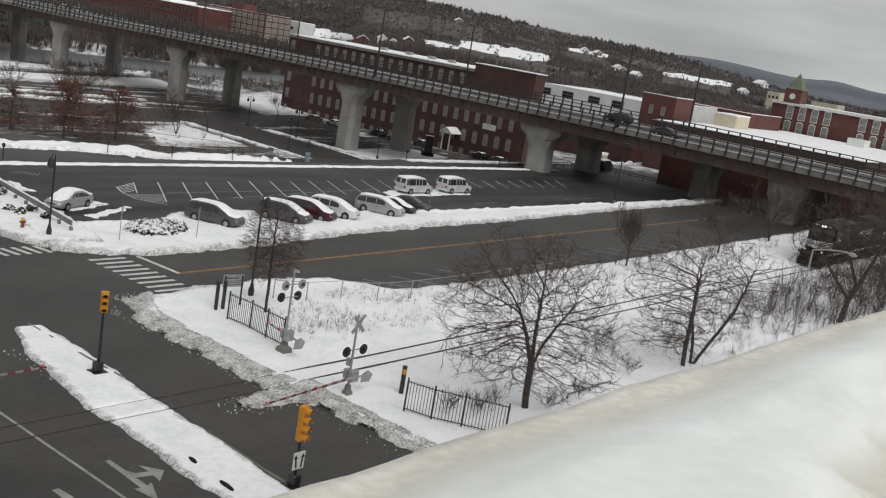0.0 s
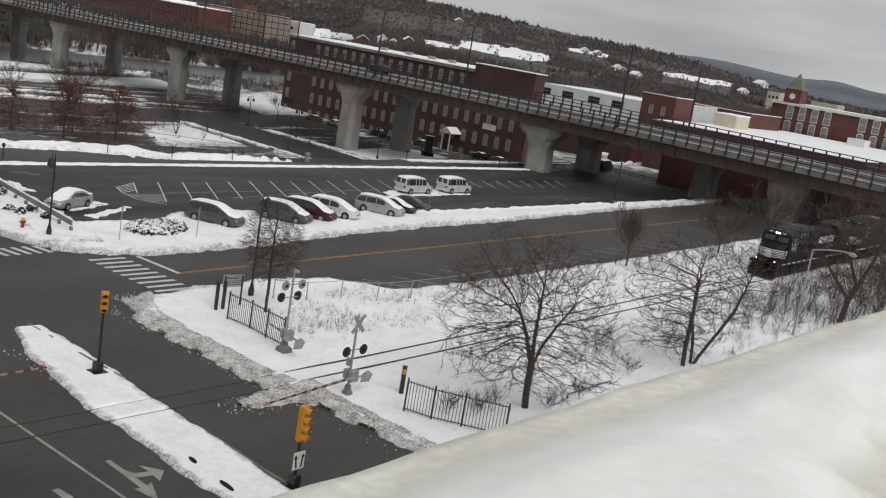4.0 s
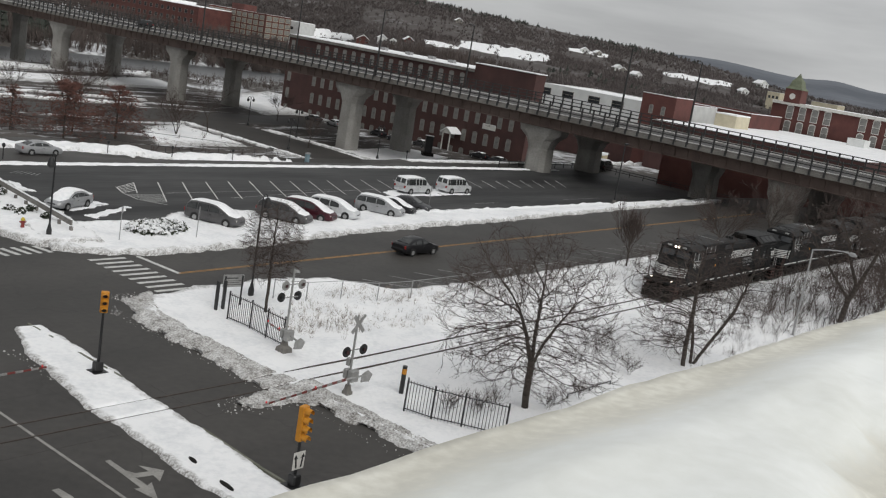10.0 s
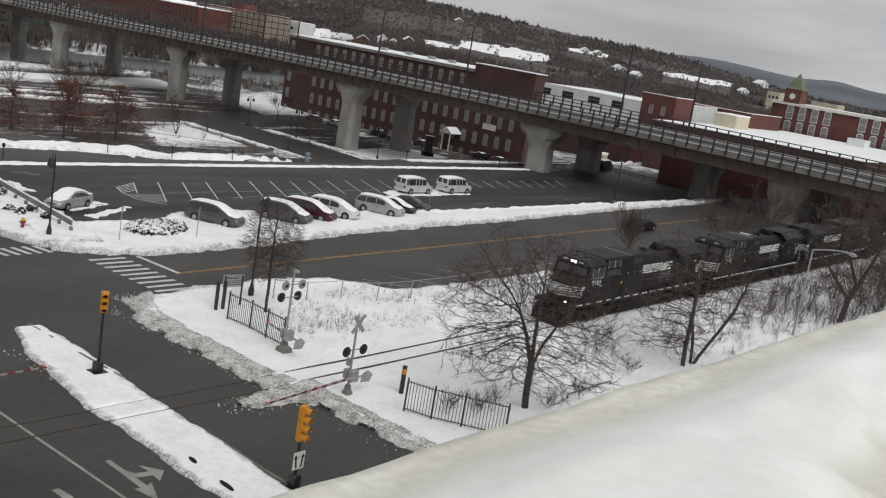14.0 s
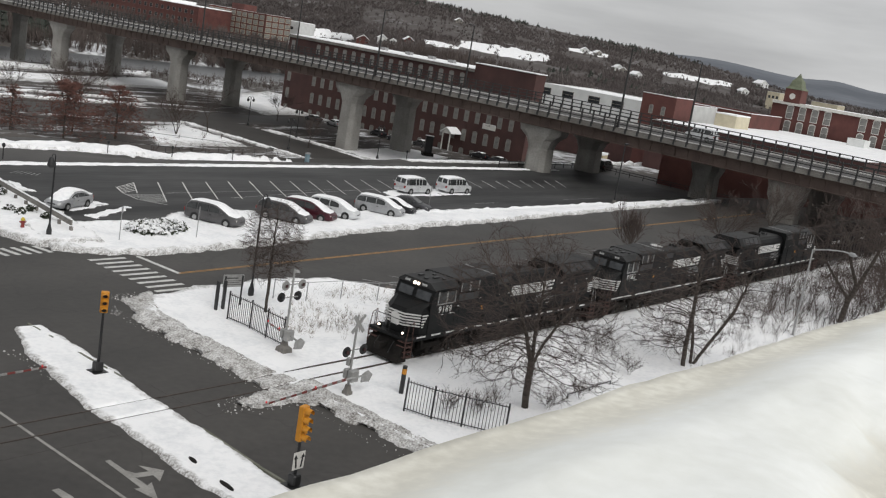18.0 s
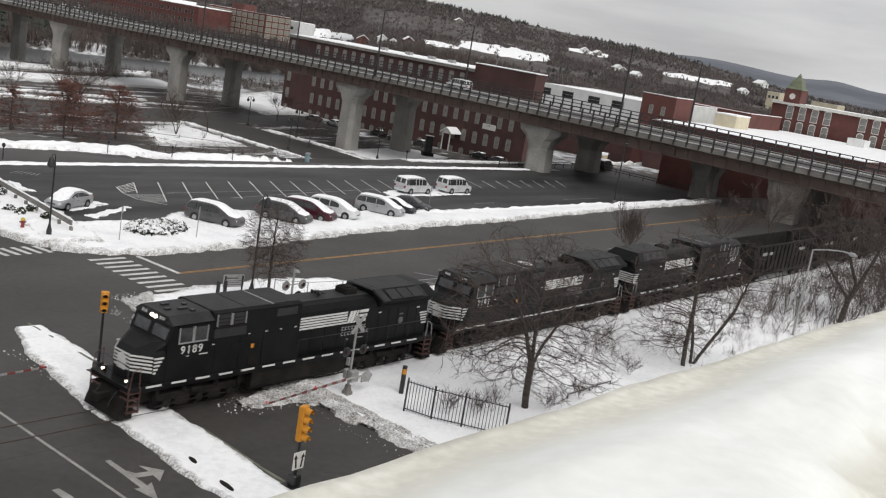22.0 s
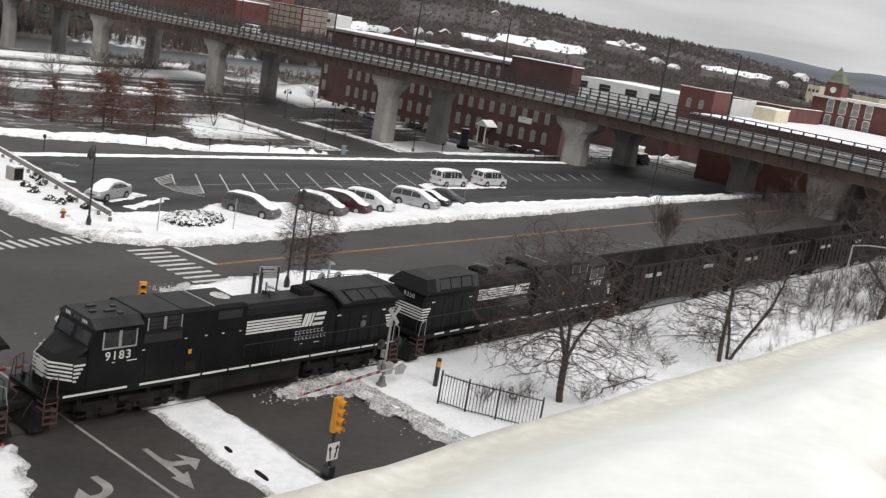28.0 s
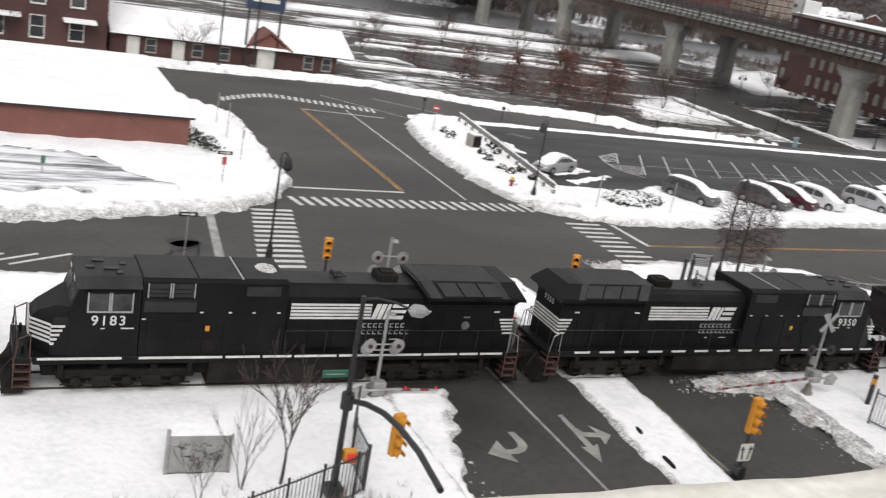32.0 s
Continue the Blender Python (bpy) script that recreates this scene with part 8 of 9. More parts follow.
# ---- trees ----
def bare_tree(name, label, x, y, h, wide, seed, stems=1, lean=(0, 0), depth=5, trunk_h=0.25, up=0.35, thick=0.02, twig=TWIG, leaves=None, spread=0.8, group="bare trees", fork=4):
    """A leafless tree of height h and crown width wide; limbs fork level by level."""
    rnd = random.Random(seed)
    t = thing(name, label, "tree", pose(x, y, zg(x, y) + 0.05), group)
    segs_, tips = [], []

    def grow(p, d, length, r, level, limb):
        segs = 4 if level == 0 else (3 if level < 4 else 2)
        q = p
        for k in range(segs):
            bend = 0.08 if level == 0 else 0.20
            nd = (d + Vector((rnd.uniform(-bend, bend), rnd.uniform(-bend, bend), rnd.uniform(-bend, bend) * 0.6 + (up * 0.10 if level > 1 else 0)))).normalized()
            e = q + nd * (length / segs)
            r1 = r * (1 - 0.28 / segs)
            segs_.append((level, limb, q, e, r, r1))
            q, d, r = e, nd, r1
            if 1 <= level < depth and k < segs - 1:
                branch(q, d, length * rnd.uniform(0.5, 0.72), r * 0.6, level + 1, 1 if level < 4 else 2, limb)
        if level < depth:
            branch(q, d, length * rnd.uniform(0.66, 0.82), r * (0.62 if level == 0 else 0.74), level + 1, fork if level == 0 else 2, limb)
        else:
            tips.append(q)

    def branch(q, d, length, r, level, n, limb):
        a0 = rnd.uniform(0, 6.28)
        side = d.orthogonal().normalized()
        other = d.cross(side)
        for i in range(n):
            a = a0 + 6.28 * i / n + rnd.uniform(-0.5, 0.5)
            out = rnd.uniform(0.5, 0.95) * spread * (1.1 if level == 1 else 1)
            nd = (d + (side * math.cos(a) + other * math.sin(a)) * out + Vector((0, 0, up if level == 1 else up * 0.3))).normalized()
            grow(q, nd, length * rnd.uniform(0.85, 1.15) * (1.6 if level == 1 else 1), r, level, (limb * 10 + i + 1) if level == 1 else limb)
    for s in range(stems):
        a = 6.28 * s / stems + 0.6
        o = Vector((math.cos(a), math.sin(a), 0)) * (0.02 if stems > 1 else 0)
        d0 = Vector((lean[0], lean[1], 1)) + o * (14 if stems > 1 else 0)
        grow(o, d0.normalized(), trunk_h * rnd.uniform(0.9, 1.1), 1.0, 0, s)
    zt = sorted(q.z for q in tips)[int(len(tips) * 0.97)]
    xs_ = sorted(q.x for q in tips)
    wx = (xs_[int(len(xs_) * 0.96)] - xs_[int(len(xs_) * 0.04)]) or 1
    ys_ = sorted(q.y for q in tips)
    wx = max(wx, (ys_[int(len(ys_) * 0.96)] - ys_[int(len(ys_) * 0.04)]))
    k = Vector((wide / wx, wide / wx, h / zt))
    S = lambda v: Vector((v.x * k.x, v.y * k.y, v.z * k.z))
    meshes = {}
    for level, limb, p, q, r, r1 in segs_:
        key = ("trunk", limb) if level == 0 else (("limb", limb) if level <= 2 else ("crown", 0))
        f = h * thick * (0.75 if stems > 1 else 1)
        lo = 0.012 if h > 4 else 0.006
        meshes.setdefault(key, MB()).tube(S(p), S(q), max(lo, r * f), max(lo * 0.8, r1 * f), 9 if level == 0 else (6 if level <= 2 else 3), level == 0)
    for (kind, limb), mb in meshes.items():
        ob = part(kind, mb, twig if kind == "crown" else BARK, t, smooth=kind == "trunk")
        if kind == "crown" or (kind == "limb" and h < 4):
            tagged(ob, kind="stuff")
    if leaves:
        lf = MB()
        for q in tips:
            for j in range(leaves[1]):
                c = S(q) + Vector((rnd.gauss(0, 0.30), rnd.gauss(0, 0.30), rnd.gauss(0, 0.14)))
                s = leaves[2] * rnd.uniform(0.6, 1.4)
                u = Vector((rnd.uniform(-1, 1), rnd.uniform(-1, 1), rnd.uniform(-0.5, 0.5))).normalized() * s
                v = u.orthogonal().normalized() * s * 0.6
                lf.add([c - u, c + v, c + u, c - v], [(0, 1, 2, 3)])
        tagged(part("foliage", lf, leaves[0], t), kind="stuff")
    return t


def grown_tree(label, x, y, stems, crowns, seed, points, reach=2.2, kill=0.42, step=0.30, girth=0.17, droop=0.0, twigs=3):
    """A leafless tree whose limbs grow into the free space of its crown. stems: polylines of the bole; crowns: ellipsoids (centre, radii, share)."""
    rng, rnd = np.random.default_rng(seed), random.Random(seed)
    t = thing("bare_tree", label, "tree", pose(x, y, zg(x, y) + 0.05), "bare trees")
    pos, par, stem_of = [], [], []
    for k, line in enumerate(stems):
        last = -1
        for (ax, ay, az), (bx, by, bz) in zip(line, line[1:]):
            n = max(1, int(math.dist((ax, ay, az), (bx, by, bz)) / step))
            for i in range(n + (1 if (bx, by, bz) == line[-1] else 0)):
                f = i / n
                p = (ax + (bx - ax) * f, ay + (by - ay) * f, az + (bz - az) * f)
                near = [j for j in range(len(pos)) if math.dist(pos[j], p) < 0.05]
                if near and last < 0:
                    last = near[0]
                    continue
                wob = 0.03 if i else 0.0
                pos.append((p[0] + rnd.uniform(-wob, wob), p[1] + rnd.uniform(-wob, wob), p[2]))
                par.append(last)
                stem_of.append(k)
                last = len(pos) - 1
    bole = len(pos)
    att = []
    for (cx, cy, cz), (rx, ry, rz), share in crowns:
        q = rng.normal(size=(int(points * share), 3))
        q = q / np.linalg.norm(q, axis=1)[:, None] * (rng.random(len(q)) ** 0.42)[:, None]
        att.append(q * (rx, ry, rz) + (cx, cy, cz))
    att = np.concatenate(att)
    att = att[att[:, 2] > 0.9]
    P = np.array(pos)
    near, best = np.full(len(att), 1e9), np.zeros(len(att), int)
    fresh, sprouts = np.arange(len(P)), {}
    for turn in range(60):
        d = np.linalg.norm(att[:, None, :] - P[fresh][None], axis=2)
        m = d.argmin(1)
        closer = d[np.arange(len(att)), m] < near
        near = np.where(closer, d[np.arange(len(att)), m], near)
        best = np.where(closer, fresh[m], best)
        keep = near > kill
        att, near, best = att[keep], near[keep], best[keep]
        if not len(att):
            break
        pull = near < reach if (near < reach).any() else near <= near.min() + 0.01
        ids = np.unique(best[pull])
        made = []
        for i in ids:
            if sprouts.get(int(i), 0) > 2:
                continue
            sprouts[int(i)] = sprouts.get(int(i), 0) + 1
            v = att[pull & (best == i)] - P[i]
            v = (v / np.linalg.norm(v, axis=1)[:, None]).sum(0)
            v = v / (np.linalg.norm(v) + 1e-6) + rng.normal(size=3) * 0.07
            if par[i] >= 0:
                along = P[i] - P[par[i]]
                v = v + 1.25 * along / (np.linalg.norm(along) + 1e-6)
            v[2] -= droop * max(0.0, 1.0 - P[i][2] / 4.0)
            made.append((P[i] + v / np.linalg.norm(v) * step, i))
        if not made:
            break
        fresh = np.arange(len(P), len(P) + len(made))
        P = np.vstack([P, [m[0] for m in made]])
        par += [int(m[1]) for m in made]
    n = len(P)
    load, kids = np.zeros(n), [0] * n
    for i in range(n - 1, -1, -1):
        load[i] += 1.0 if kids[i] == 0 else 0.0
        if par[i] >= 0:
            load[par[i]] += load[i]
            kids[par[i]] += 1
    rad = np.maximum(0.010, girth * (load / load[0]) ** 0.47)
    limb = [-1] * n
    meshes, crown, count = {}, MB(), 0
    for i in range(n):
        if par[i] < 0:
            continue
        if i >= bole:
            if par[i] < bole and rad[i] > 0.028:
                limb[i], count = count, count + 1
            elif par[i] >= bole and rad[i] > 0.022:
                limb[i] = limb[par[i]]
        a, b = Vector(P[par[i]]), Vector(P[i])
        mb = meshes.setdefault(("trunk", stem_of[i]), MB()) if i < bole else (meshes.setdefault(("limb", limb[i]), MB()) if limb[i] >= 0 else crown)
        r0 = float(min(rad[par[i]], rad[i] * 1.35))
        mb.tube(a, b, r0 if i >= bole else float(rad[par[i]]), float(rad[i]), 10 if i < bole else (6 if limb[i] >= 0 else 3), i < bole)
        if kids[i] == 0 or (rad[i] < 0.02 and rnd.random() < 0.75):
            d0 = (b - a).normalized()
            for k in range(twigs if kids[i] == 0 else 2):
                d, p = (d0 + Vector((rnd.uniform(-1, 1), rnd.uniform(-1, 1), rnd.uniform(-0.7, 0.8))) * 0.75).normalized(), b
                for j in range(3):
                    q = p + d * rnd.uniform(0.13, 0.27)
                    crown.tube(p, q, 0.0085 - 0.0015 * j, 0.007 - 0.0015 * j, 3, False)
                    p, d = q, (d + Vector((rnd.uniform(-0.12, 0.12), rnd.uniform(-0.12, 0.12), 0.10))).normalized()
    for (kind, k), mb in meshes.items():
        part(kind, mb, BARK, t, smooth=True)
    tagged(part("crown", crown, TWIG, t), kind="stuff")


grown_tree("broad bare tree with a short trunk and rounded crown", 46.2, 28.95, (((0, 0, -0.1), (0.02, 0.1, 1.2), (0.05, 0.15, 2.5)), ((0.05, 0.15, 2.5), (-0.35, 0.5, 4.2), (-0.9, 0.9, 5.6)), ((0.05, 0.15, 2.5), (0.05, 0.25, 4.4), (0.1, 0.3, 6.4)), ((0.05, 0.15, 2.5), (0.6, -0.1, 3.9), (1.3, -0.5, 5.2))),
           (((-0.3, 0.6, 5.7), (5.0, 5.0, 4.2), 0.8), ((-0.2, 0.4, 3.0), (5.0, 5.0, 1.5), 0.30)), 11, 2500, 1.9, 0.38, 0.27, 0.19, 0.2)
grown_tree("tall bare tree with several dark stems", 63.6, 28.1, (((-0.5, 0.0, -0.1), (-0.45, 0.1, 1.5), (-0.2, 0.2, 4.0), (-0.1, 0.3, 6.5)), ((0.5, -0.1, -0.1), (0.55, 0.1, 1.6), (0.5, 0.5, 3.6), (0.7, 0.8, 6.0)), ((0.5, -0.1, -0.1), (1.3, -0.6, 1.5), (2.4, -1.4, 3.8), (3.2, -1.8, 6.3))),
           (((-0.9, 0.6, 5.2), (4.6, 4.0, 3.9), 0.7), ((2.4, -1.2, 6.0), (3.2, 2.8, 3.0), 0.35), ((-1.6, 0.8, 2.2), (3.6, 2.8, 1.3), 0.18)), 23, 1900, 1.9, 0.40, 0.29, 0.15, 0.1)
grown_tree("bare spreading tree with a stout dark trunk", 90.0, 27.0, (((0, 0, -0.1), (0.2, -0.2, 2.2), (0.6, -0.5, 3.4)), ((0.6, -0.5, 3.4), (1.2, -1.0, 5.2), (1.8, -1.4, 7.2)), ((0.2, -0.2, 2.2), (-0.6, 0.8, 3.6), (-1.8, 1.9, 5.4)), ((0.6, -0.5, 3.4), (0.3, 0.3, 5.2), (0.0, 0.8, 7.0))),
           (((0.4, 0.0, 6.6), (5.8, 5.6, 4.8), 1.0),), 31, 2600, 2.2, 0.42, 0.32, 0.24, 0.0, 4)
grown_tree("slim bare tree with fine upright twigs beside the iron fence", 44.0, 48.0, (((0, 0, -0.1), (0.02, 0.05, 2.0), (0.0, 0.1, 4.6), (0.05, 0.1, 6.6)),),
           (((0.0, 0.1, 4.7), (1.9, 1.9, 2.6), 1.0),), 43, 1300, 1.2, 0.24, 0.20, 0.10, 0.0, 2)
bare_tree("bare_tree", "small bare tree at the roadside", 87.0, 46.4, 5.6, 3.6, 53, 2, (0, 0), 5, 0.9, 0.5, 0.018, spread=0.6, fork=3)
bare_tree("bare_tree", "bare tree in the thicket near the viaduct", 112, 30, 9.0, 9.0, 59, 2, (0, 0), 5, 0.9, 0.4, 0.02, fork=3)
bare_tree("bare_tree", "bare tree in the thicket near the viaduct", 106, 46, 6.5, 6.0, 60, 2, (0, 0), 5, 0.8, 0.4, 0.018, fork=3)
bare_tree("bare_tree", "bare tree in the thicket near the viaduct", 122, 47, 7.5, 8.0, 64, 2, (0, 0), 5, 0.8, 0.4, 0.018, fork=3)
bare_tree("bare_tree", "bare tree on the slope below the viaduct", 128, 33, 9.0, 9.0, 65, 2, (0, 0), 5, 0.8, 0.4, 0.018, fork=3)
bare_tree("sapling", "thin bare sapling beside the mast", 10.3, 30.0, 5.0, 2.8, 61, 1, (0.12, 0), 4, 1.0, 0.5, 0.013, spread=0.7, fork=3)
bare_tree("sapling", "thin bare sapling with upright twigs", 8.9, 29.8, 3.8, 1.9, 62, 3, (0, 0), 3, 0.9, 0.7, 0.009, spread=0.5, fork=2)
bare_tree("sapling", "thin bare sapling with upright twigs", 7.4, 29.2, 2.3, 1.5, 63, 3, (0, 0), 3, 0.9, 0.7, 0.009, spread=0.5, fork=2)
rs = random.Random(12)
for i in range(26):
    x, y = (rs.uniform(57, 118), rs.uniform(28, 33.5)) if i < 16 else (rs.uniform(60, 120), rs.uniform(44.5, 47.0))
    bare_tree("thicket_shrub", "leafless shrub standing in the snow", x, y, rs.uniform(1.4, 3.0), rs.uniform(1.6, 3.2), 300 + i, 4, (0, 0), 3, 0.5, 0.5, 0.007, group="shrubs by the railway", fork=2)
for i, (x, y) in enumerate(((44.2, 29.7), (41.4, 30.5), (42.9, 29.8), (47.0, 28.0), (50.5, 28.2), (57.6, 29.0))):
    bare_tree("thicket_shrub", "brown leafless bush near the iron fence", x, y, 1.5, 1.5, 340 + i, 5, (0, 0), 3, 0.4, 0.6, 0.006, group="shrubs by the railway", fork=3)
def pin_oak(x, y, h, wide, leafy, seed, label):
    """A straight trunk with tiers of level and drooping branches that keep dry leaves."""
    rnd = random.Random(seed)
    t = thing("oak_tree", label, "tree", pose(x, y, zg(x, y)), "oaks beyond the road")
    part("trunk", MB().tube((0, 0, -0.2), (0, 0, h * 0.55), 0.17, 0.10, 8).tube((0, 0, h * 0.55), (0.1, 0, h * 0.97), 0.10, 0.03, 6), BARK, t)
    crown, lf = MB(), MB()
    for k in range(80):
        f = rnd.random() ** 1.15
        z0, reach = h * (0.24 + 0.72 * f), wide * 0.62 * (1.0 - 0.9 * f) ** 0.8 * rnd.uniform(0.65, 1.1)
        q = rnd.uniform(0, 6.283)
        rise = 0.45 * (f - 0.42) + rnd.uniform(-0.1, 0.12)
        p0, p1 = Vector((0, 0, z0)), Vector((math.cos(q) * reach, math.sin(q) * reach, z0 + rise * reach))
        crown.tube(p0, p1, 0.035, 0.012, 4, False)
        for j in range(9):
            g = 0.25 + 0.75 * (j + rnd.random()) / 9
            c = p0.lerp(p1, g)
            v = Vector((rnd.uniform(-1, 1), rnd.uniform(-1, 1), rnd.uniform(-0.75, 0.25))) * reach * 0.30
            crown.tube(c, c + v, 0.012, 0.008, 3, False)
            for n in range(leafy):
                e = c + v * rnd.uniform(0.2, 1.1) + Vector((rnd.gauss(0, 0.08), rnd.gauss(0, 0.08), rnd.gauss(0, 0.08)))
                s_ = 0.12 * rnd.uniform(0.6, 1.5)
                u = Vector((rnd.uniform(-1, 1), rnd.uniform(-1, 1), rnd.uniform(-1.2, 0.2))).normalized() * s_
                w = u.orthogonal().normalized() * s_ * 0.45
                lf.add([e - u, e + w, e + u, e - w], [(0, 1, 2, 3)])
    tagged(part("crown", crown, TWIG, t), kind="stuff")
    if leafy:
        tagged(part("foliage", lf, REDLEAF, t), kind="stuff")


for i, (x, y, hh, wd, n) in enumerate(((70, 145.5, 7.2, 6.5, 2), (78.1, 144.3, 7.2, 7.0, 4), (84.6, 140.9, 8.8, 11.2, 9), (94.4, 142.5, 8.6, 12.4, 10), (90.0, 147.5, 8.0, 7.0, 4), (62, 147, 7.0, 6.5, 1))):
    pin_oak(x, y, hh, wd, n, 90 + i, "young oak with dry red-brown leaves" if n > 5 else "young oak that has lost most brown leaves")
for i, (x, y, hh, st) in enumerate(((110.3, 148.6, 7.0, 3), (121.0, 153.9, 9.0, 1), (153.8, 172.3, 7.0, 1), (133.1, 139.8, 6.0, 1), (101, 150, 7.0, 2), (97, 162, 7.5, 2), (60, 165, 7, 1), (106, 172, 8, 2), (80, 162, 7, 1), (113, 190, 8, 2), (72, 190, 7, 1), (90, 200, 7, 2), (128, 200, 7, 2), (100, 185, 7, 1))):
    bare_tree("bare_tree", "bare tree beyond the road", x, y, hh, hh * 0.85, 110 + i, st, (0, 0), 5, 0.8, 0.4, 0.016, fork=3)
for i, (x, y, hh) in enumerate(((4, 112.8, 5.0), (22, 113.2, 5.5))):
    bare_tree("bare_tree", "bare tree before the depot", x, y, hh, 5.0, 120 + i, 1, (0, 0), 4, 0.8, 0.4, 0.016)


# ---- shrubs and grass ----
LEAF = surf("evergreen_leaves", (0.020, 0.026, 0.016), (0.055, 0.06, 0.04), 2, 14, 0.9, 0)


def shrub(x, y, r, h, seed, label="small dark shrub dusted with snow", snow=0.25, base=0.25, group="snowy shrubs"):
    rnd = random.Random(seed)
    t = thing("shrub", label, "shrub", pose(x, y, zg(x, y) + base), group)
    a, b = MB(), MB()
    for k in range(140):
        p = Vector((rnd.gauss(0, 0.45), rnd.gauss(0, 0.45), rnd.random() ** 0.7))
        c = Vector((p.x * r, p.y * r, p.z * h * max(0.2, 1 - (p.x ** 2 + p.y ** 2) * 0.4)))
        s = 0.16 * rnd.uniform(0.6, 1.5)
        u = Vector((rnd.uniform(-1, 1), rnd.uniform(-1, 1), rnd.uniform(-1, 1))).normalized() * s
        v = u.orthogonal().normalized() * s * 0.5
        (b if rnd.random() < snow and p.z > 0.5 else a).add([c - u, c + v, c + u, c - v], [(0, 1, 2, 3)])
    tagged(part("foliage", a, LEAF, t), kind="stuff")
    if b.v:
        tagged(part("snow_cap", b, SNOW, t), kind="stuff")


SHRUBS = ((42.3, 81.5), (44.0, 81.9), (41.8, 76.3), (42.0, 75.0), (43.3, 75.9), (43.2, 73.4), (41.5, 86.9), (42.0, 89.4), (42.2, 87.9), (44.7, 83.6), (42.0, 79.3), (44.8, 84.7))
for i, (x, y) in enumerate(SHRUBS):
    shrub(x, y, 0.35, 0.5, 200 + i)
rb = random.Random(9)
for i in range(34):
    a, r = 6.283 * i / 34 * 2.0, 1.0 if i % 2 else rb.uniform(0.2, 0.75)
    shrub(50.4 + 2.4 * r * math.cos(a), 68.9 + 1.45 * r * math.sin(a) + 0.25 * r * math.cos(a), 0.55, 0.55, 230 + i, "low evergreen bush heaped with snow", 0.72, 0.12, "bushes in the snowy bed")
patch("bed_snow", [(48.3, 68.1), (50.4, 67.7), (52.5, 68.6)], [(48.6, 69.8), (50.4, 70.3), (52.3, 70.1)], 20, 10, lambda x, y, e: 0.5 + 0.25 * bumps(x, y, 1.6, 3), SNOW, "snow heaped on the planting bed", 0.1, dirty=0)
for i, (x, y) in enumerate(((16.3, 77.2), (16.9, 75.9), (15.9, 79.0))):
    shrub(x, y, 0.8, 1.0, 260 + i, "snowy shrub beside the brick store", 0.3)


def grass(name, label, spots, count, hmax, seed):
    rnd = random.Random(seed)
    vs, fs = [], []
    for k in range(count):
        cx, cy, rx, ry = spots[k % len(spots)]
        x, y = rnd.gauss(cx, rx), rnd.gauss(cy, ry)
        if abs(y - TRACK_Y) < 2.2:
            continue
        z, h = zg(x, y) + 0.12, 0.15 + (hmax - 0.15) * rnd.random() ** 2
        for j in range(5):
            dx, dy, w = rnd.uniform(-0.3, 0.3), rnd.uniform(-0.3, 0.3), 0.012
            n = len(vs)
            vs += [(x - w, y, z), (x + w, y, z), (x + dx, y + dy, z + h)]
            fs.append((n, n + 1, n + 2))
    me = bpy.data.meshes.new(name)
    me.from_pydata(vs, [], fs)
    me.materials.append(DRYGRASS)
    tagged(new(name, me), label, "grass", "", "stuff")


grass("dry_grass", "dry brown grass tufts standing out of the snow", ((53, 49.3, 2.0, 0.6), (55.6, 46.9, 1.6, 0.7), (47.1, 46.3, 1.5, 1.2), (53.1, 42.4, 2.2, 0.7), (48.0, 44.2, 1.6, 1.0), (44.5, 44.6, 0.8, 1.0), (62, 45.6, 4, 0.8), (75, 45.5, 6, 0.9), (92, 44.5, 8, 1.5),
                                                                 (75, 30.5, 6, 1.5), (88, 32, 8, 1.5), (7.0, 28.8, 2.5, 0.5), (12.5, 28.4, 1.0, 0.4), (4.0, 28.6, 1.5, 0.4)), 1300, 0.7, 5)


def pipe_rail(x0, x1, y, label, h=1.05):
    t = thing("pipe_rail", label, "railing", group="pipe rails")
    n = max(2, int((x1 - x0) / 2.4))
    for i in range(n + 1):
        x = x0 + (x1 - x0) * i / n
        part("post", MB().tube((x, y, zg(x, y)), (x, y, zg(x, y) + h), 0.035, 0.035, 6), BLACKP, t)
    part("rail", MB().tube((x0, y, zg(x0, y) + h), (x1, y, zg(x1, y) + h), 0.035, 0.035, 6), BLACKP, t)


pipe_rail(49.9, 54.6, 28.6, "short black pipe rail in the snow", 0.45)
pipe_rail(86.0, 112.0, 27.0, "long dark rail along the slope")


# ---- houses on the hillside and beyond the river ----
def house(x, y, w, d, h, turn, wall, label):
    w, d, h = w * 0.68, d * 0.62, h * 0.72
    z = hill_height(x, y) if math.hypot(x, y) > 390 else far_ground(x, y)
    t = thing("house", label, "house", pose(x, y, z - 1.0, 0, 0, turn), "houses on the hillside")
    part("wall", MB().prism([(-w / 2, 0), (w / 2, 0), (w / 2, h), (0, h + w * 0.32), (-w / 2, h)], -d / 2, d / 2, "y"), wall, t)
    part("roof", MB().prism([(-w / 2 - 0.5, h - 0.25), (0, h + w * 0.32 + 0.1), (w / 2 + 0.5, h - 0.25), (w / 2 + 0.5, h + 0.1), (0, h + w * 0.32 + 0.55), (-w / 2 - 0.5, h + 0.1)], -d / 2 - 0.4, d / 2 + 0.4, "y"), SNOW, t)
    for k in (-1, 1):
        for zz in (1.8, 4.6):
            if zz + 1.4 < h + 0.5:
                window(t, 1.1, 1.5, (k * w * 0.25, -d / 2, zz), "y-")


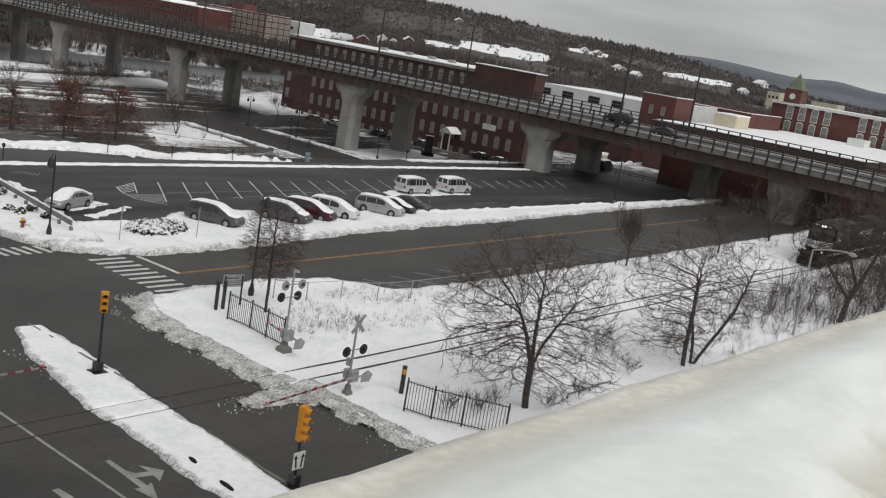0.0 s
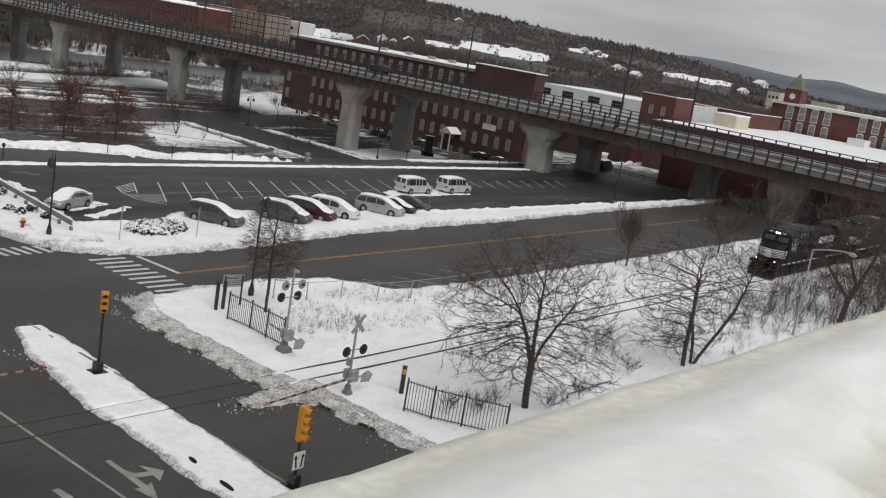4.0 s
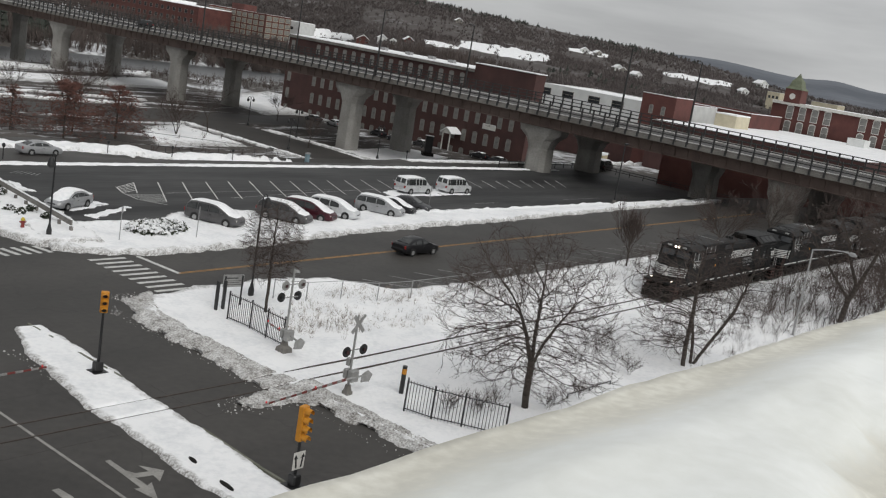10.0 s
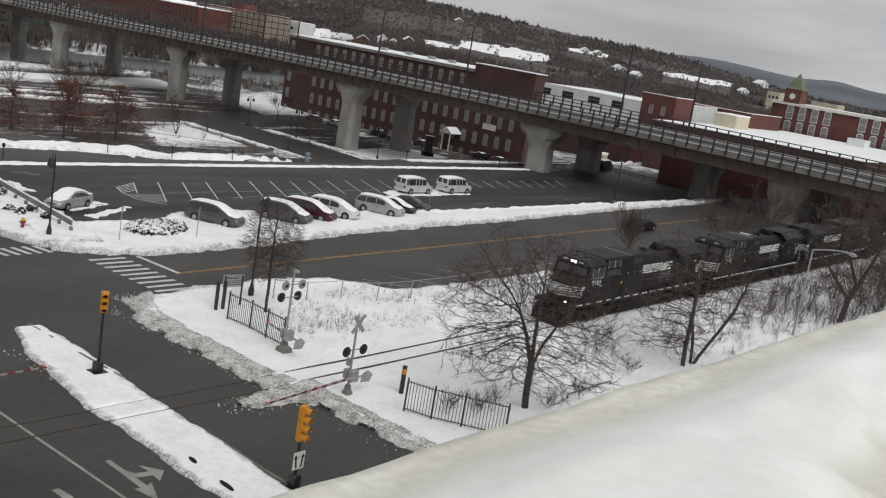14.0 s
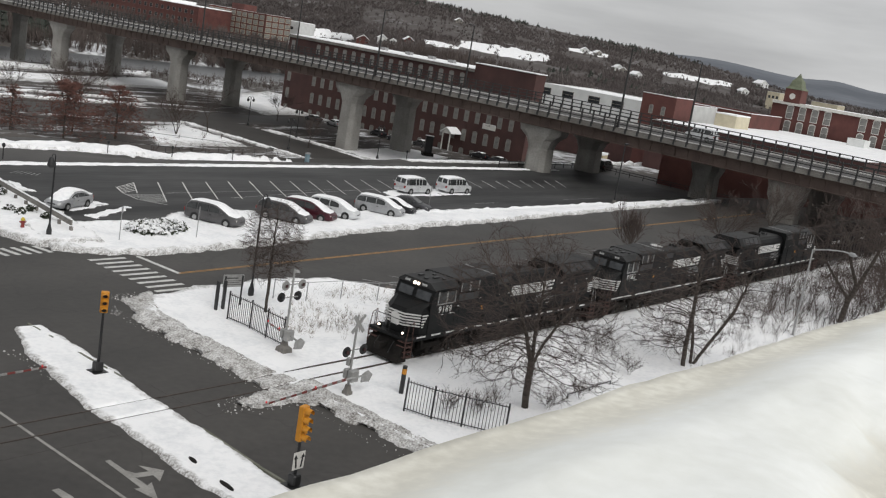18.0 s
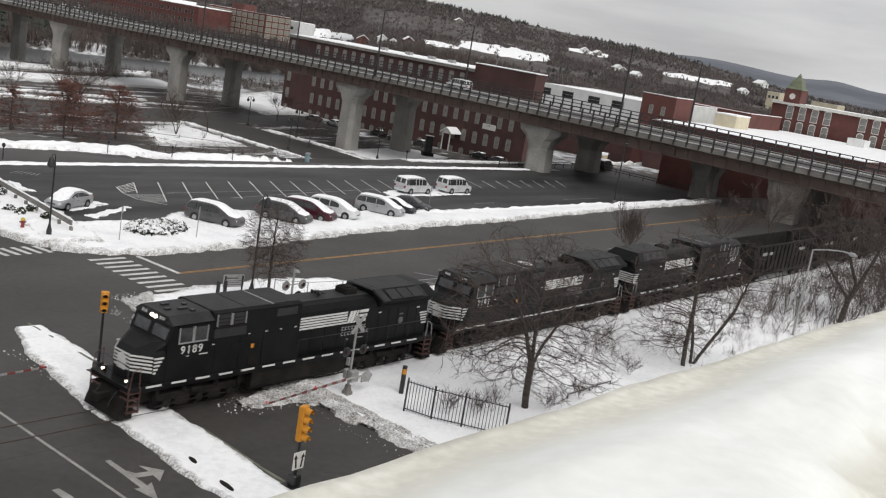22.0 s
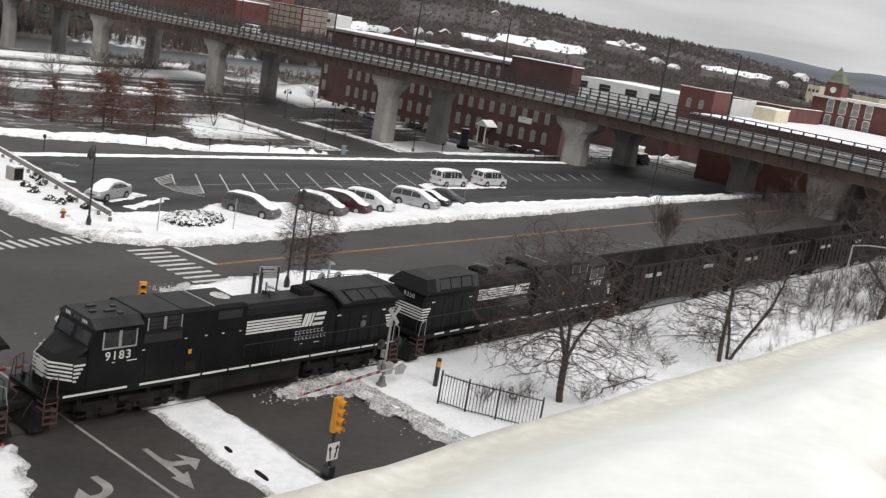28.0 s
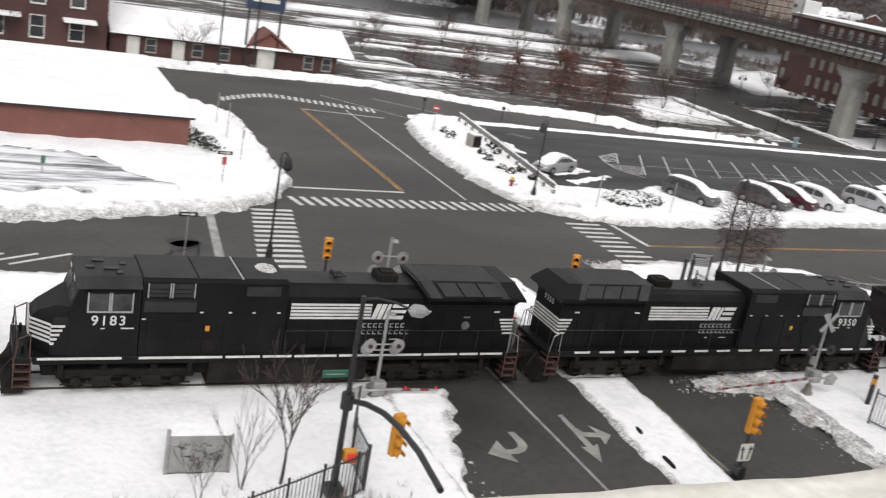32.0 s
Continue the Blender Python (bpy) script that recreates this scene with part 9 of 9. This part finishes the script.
for k, (a, e, w, l, h, turn, wall, label) in enumerate((
        (43.3, -0.95, 8, 9, 6, -40, WHITEMETAL, "white wooden house with a snowy roof"), (42.7, -0.95, 5, 7, 5, -50, WHITEMETAL, "white wooden house with a snowy roof"),
        (44.3, -1.25, 13, 16, 8, -45, BRICK, "flat-gabled brick house below the hill"), (41.9, -0.75, 8, 14, 4, -40, BRICK, "low brick house with a snowy roof"),
        (32.5, 0.26, 9, 12, 5, -50, WHITEMETAL, "white house in a clearing on the hill"),
        (31.8, 0.24, 8, 12, 5, -35, STONE, "pale house in a clearing on the hill"), (30.6, -0.35, 9, 12, 5, -40, WHITEMETAL, "white house among the trees"),
        (30.3, -0.40, 8, 11, 5, -60, STONE, "pale house among the trees"), (29.6, -0.55, 8, 11, 5, -20, WHITEMETAL, "white house among the trees"),
        (24.0, -0.45, 9, 13, 5, -40, WHITEMETAL, "white house near the field"), (23.2, 0.05, 14, 18, 5, -30, WHITEMETAL, "long white house below the ridge"),
        (39.4, 0.75, 9, 12, 4, -40, STONE, "snow-roofed house high on the hill"))):
    x, y, dd = hill_at(a, e)
    house(x, y, w, l, h, turn, wall, label)
cx, cy, dd = hill_at(22.5, -1.0)
cream = block("cream_building", "cream-coloured block far behind the mills", cx, cx + 14, cy - 5, cy + 4, hill_height(cx, cy) - 2, 19.0 - dd * 0.0015, CREAM, snow=0.2)
for k in range(3):
    window(cream, 1.6, 1.8, (cx, cy - 3.5 + k * 2.8, 13.5), "x-")
cx, cy, dd = hill_at(19.9, -1.2)
block("cream_building", "low cream-coloured block far behind the mills", cx, cx + 14, cy - 9, cy + 9, hill_height(cx, cy) - 2, 19.2 - dd * 0.004, CREAM, snow=0.2)
pipe_rail(50, 112, 119.5, "long low railing beyond the far road")
pipe_rail(56, 118, 131.0, "long low railing beyond the far road")


# ---- motion ----
TRAIN = ((0.0, 127.3), (1.0, 123.8), (2.0, 120.2), (3.0, 116.6), (3.5, 114.8), (5.5, 107.2), (7.0, 101.4), (8.0, 97.4), (9.0, 93.2), (10.0, 89.0), (11.0, 84.6), (12.0, 80.2),
         (13.0, 75.7), (14.0, 71.1), (14.5, 68.8), (16.5, 59.3), (17.0, 56.9), (18.0, 51.9), (19.0, 46.8), (20.0, 41.7), (21.0, 36.6), (22.0, 31.5), (23.0, 26.4),
         (24.0, 21.3), (25.0, 16.2), (26.5, 8.6), (28.0, 1.1), (29.0, -3.8), (30.0, -8.85), (31.0, -14.2), (32.0, -19.5))
SEDAN = ((0.0, 2.0), (4.0, 25.2), (5.5, 35.0), (6.0, 38.1), (6.5, 41.2), (7.0, 44.5), (7.5, 48.1), (8.0, 52.2), (8.5, 56.1), (9.0, 59.8), (10.0, 68.5), (11.0, 78.2), (12.0, 88.0), (13.0, 97.9), (13.5, 103.2), (15.0, 118.5), (18.0, 149.0), (32.0, 291.0))


def motions():
    for ob, offset, turn in TRAIN_THINGS:
        rows = []
        for t, xh in TRAIN:
            x = xh * 0.9 + 8.28 + offset + 0.40 - 0.85 * smooth01(20, 27, t) - 0.15 * smooth01(28, 31, t)
            z = zg(x, TRACK_Y) + 0.155
            slope = math.degrees(math.atan2(zg(x + 8, TRACK_Y) - zg(x - 8, TRACK_Y), 16.0))
            rows.append((t, Matrix.Translation((x, TRACK_Y, z)) @ pose(0, 0, 0, 0, -slope, 0) @ pose(0, 0, 0, 0, 0, turn)))
        walk(ob, rows)
    rows = []
    for t, x in SEDAN:
        y = 56.9 - 0.9 * (1 - smooth01(50, 60, x)) + 2.0 * (1 - smooth01(34, 45, x))
        rows.append((t, pose(x, y, zg(x, y) + 0.01)))
    walk(SEDAN_CAR, rows)
    far = ((0.0, -6.0), (9.5, 55.0), (10.0, 58.6), (10.5, 61.9), (12.0, 73.0), (13.0, 81.0), (14.5, 92.5), (16.5, 102.0), (18.0, 104.6), (20.0, 105.0), (32.0, 105.0))
    lane = lambda x: 100.1 + 2.6 * smooth01(45, 66, x)
    walk(FAR_CAR, [(t, pose(x, lane(x), zg(x, lane(x)) + 0.02)) for t, x in far])
    # cars on the viaduct: lane, speed along it, place at a moment
    for ob, x, speed, y0, t0 in zip(VIADUCT_CARS, (146.5, 155.5, 155.5), (-15.0, 14.0, 12.5), (45.8, 118.0, 62.5), (2.0, 2.0, 17.0)):
        place = lambda t: min(400.0, max(-50.0, y0 + speed * (t - t0)))
        stops = sorted({0.0, 32.0} | {t for t in (t0 + (lim - y0) / speed for lim in (-50.0, 20.0, 60.0, 115.0, 170.0, 260.0, 400.0)) if 0 < t < 32})
        walk(ob, [(t, pose(x, place(t), 9.31 + zb(place(t)), 0, 0, 90 if speed > 0 else -90)) for t in stops])


motions()
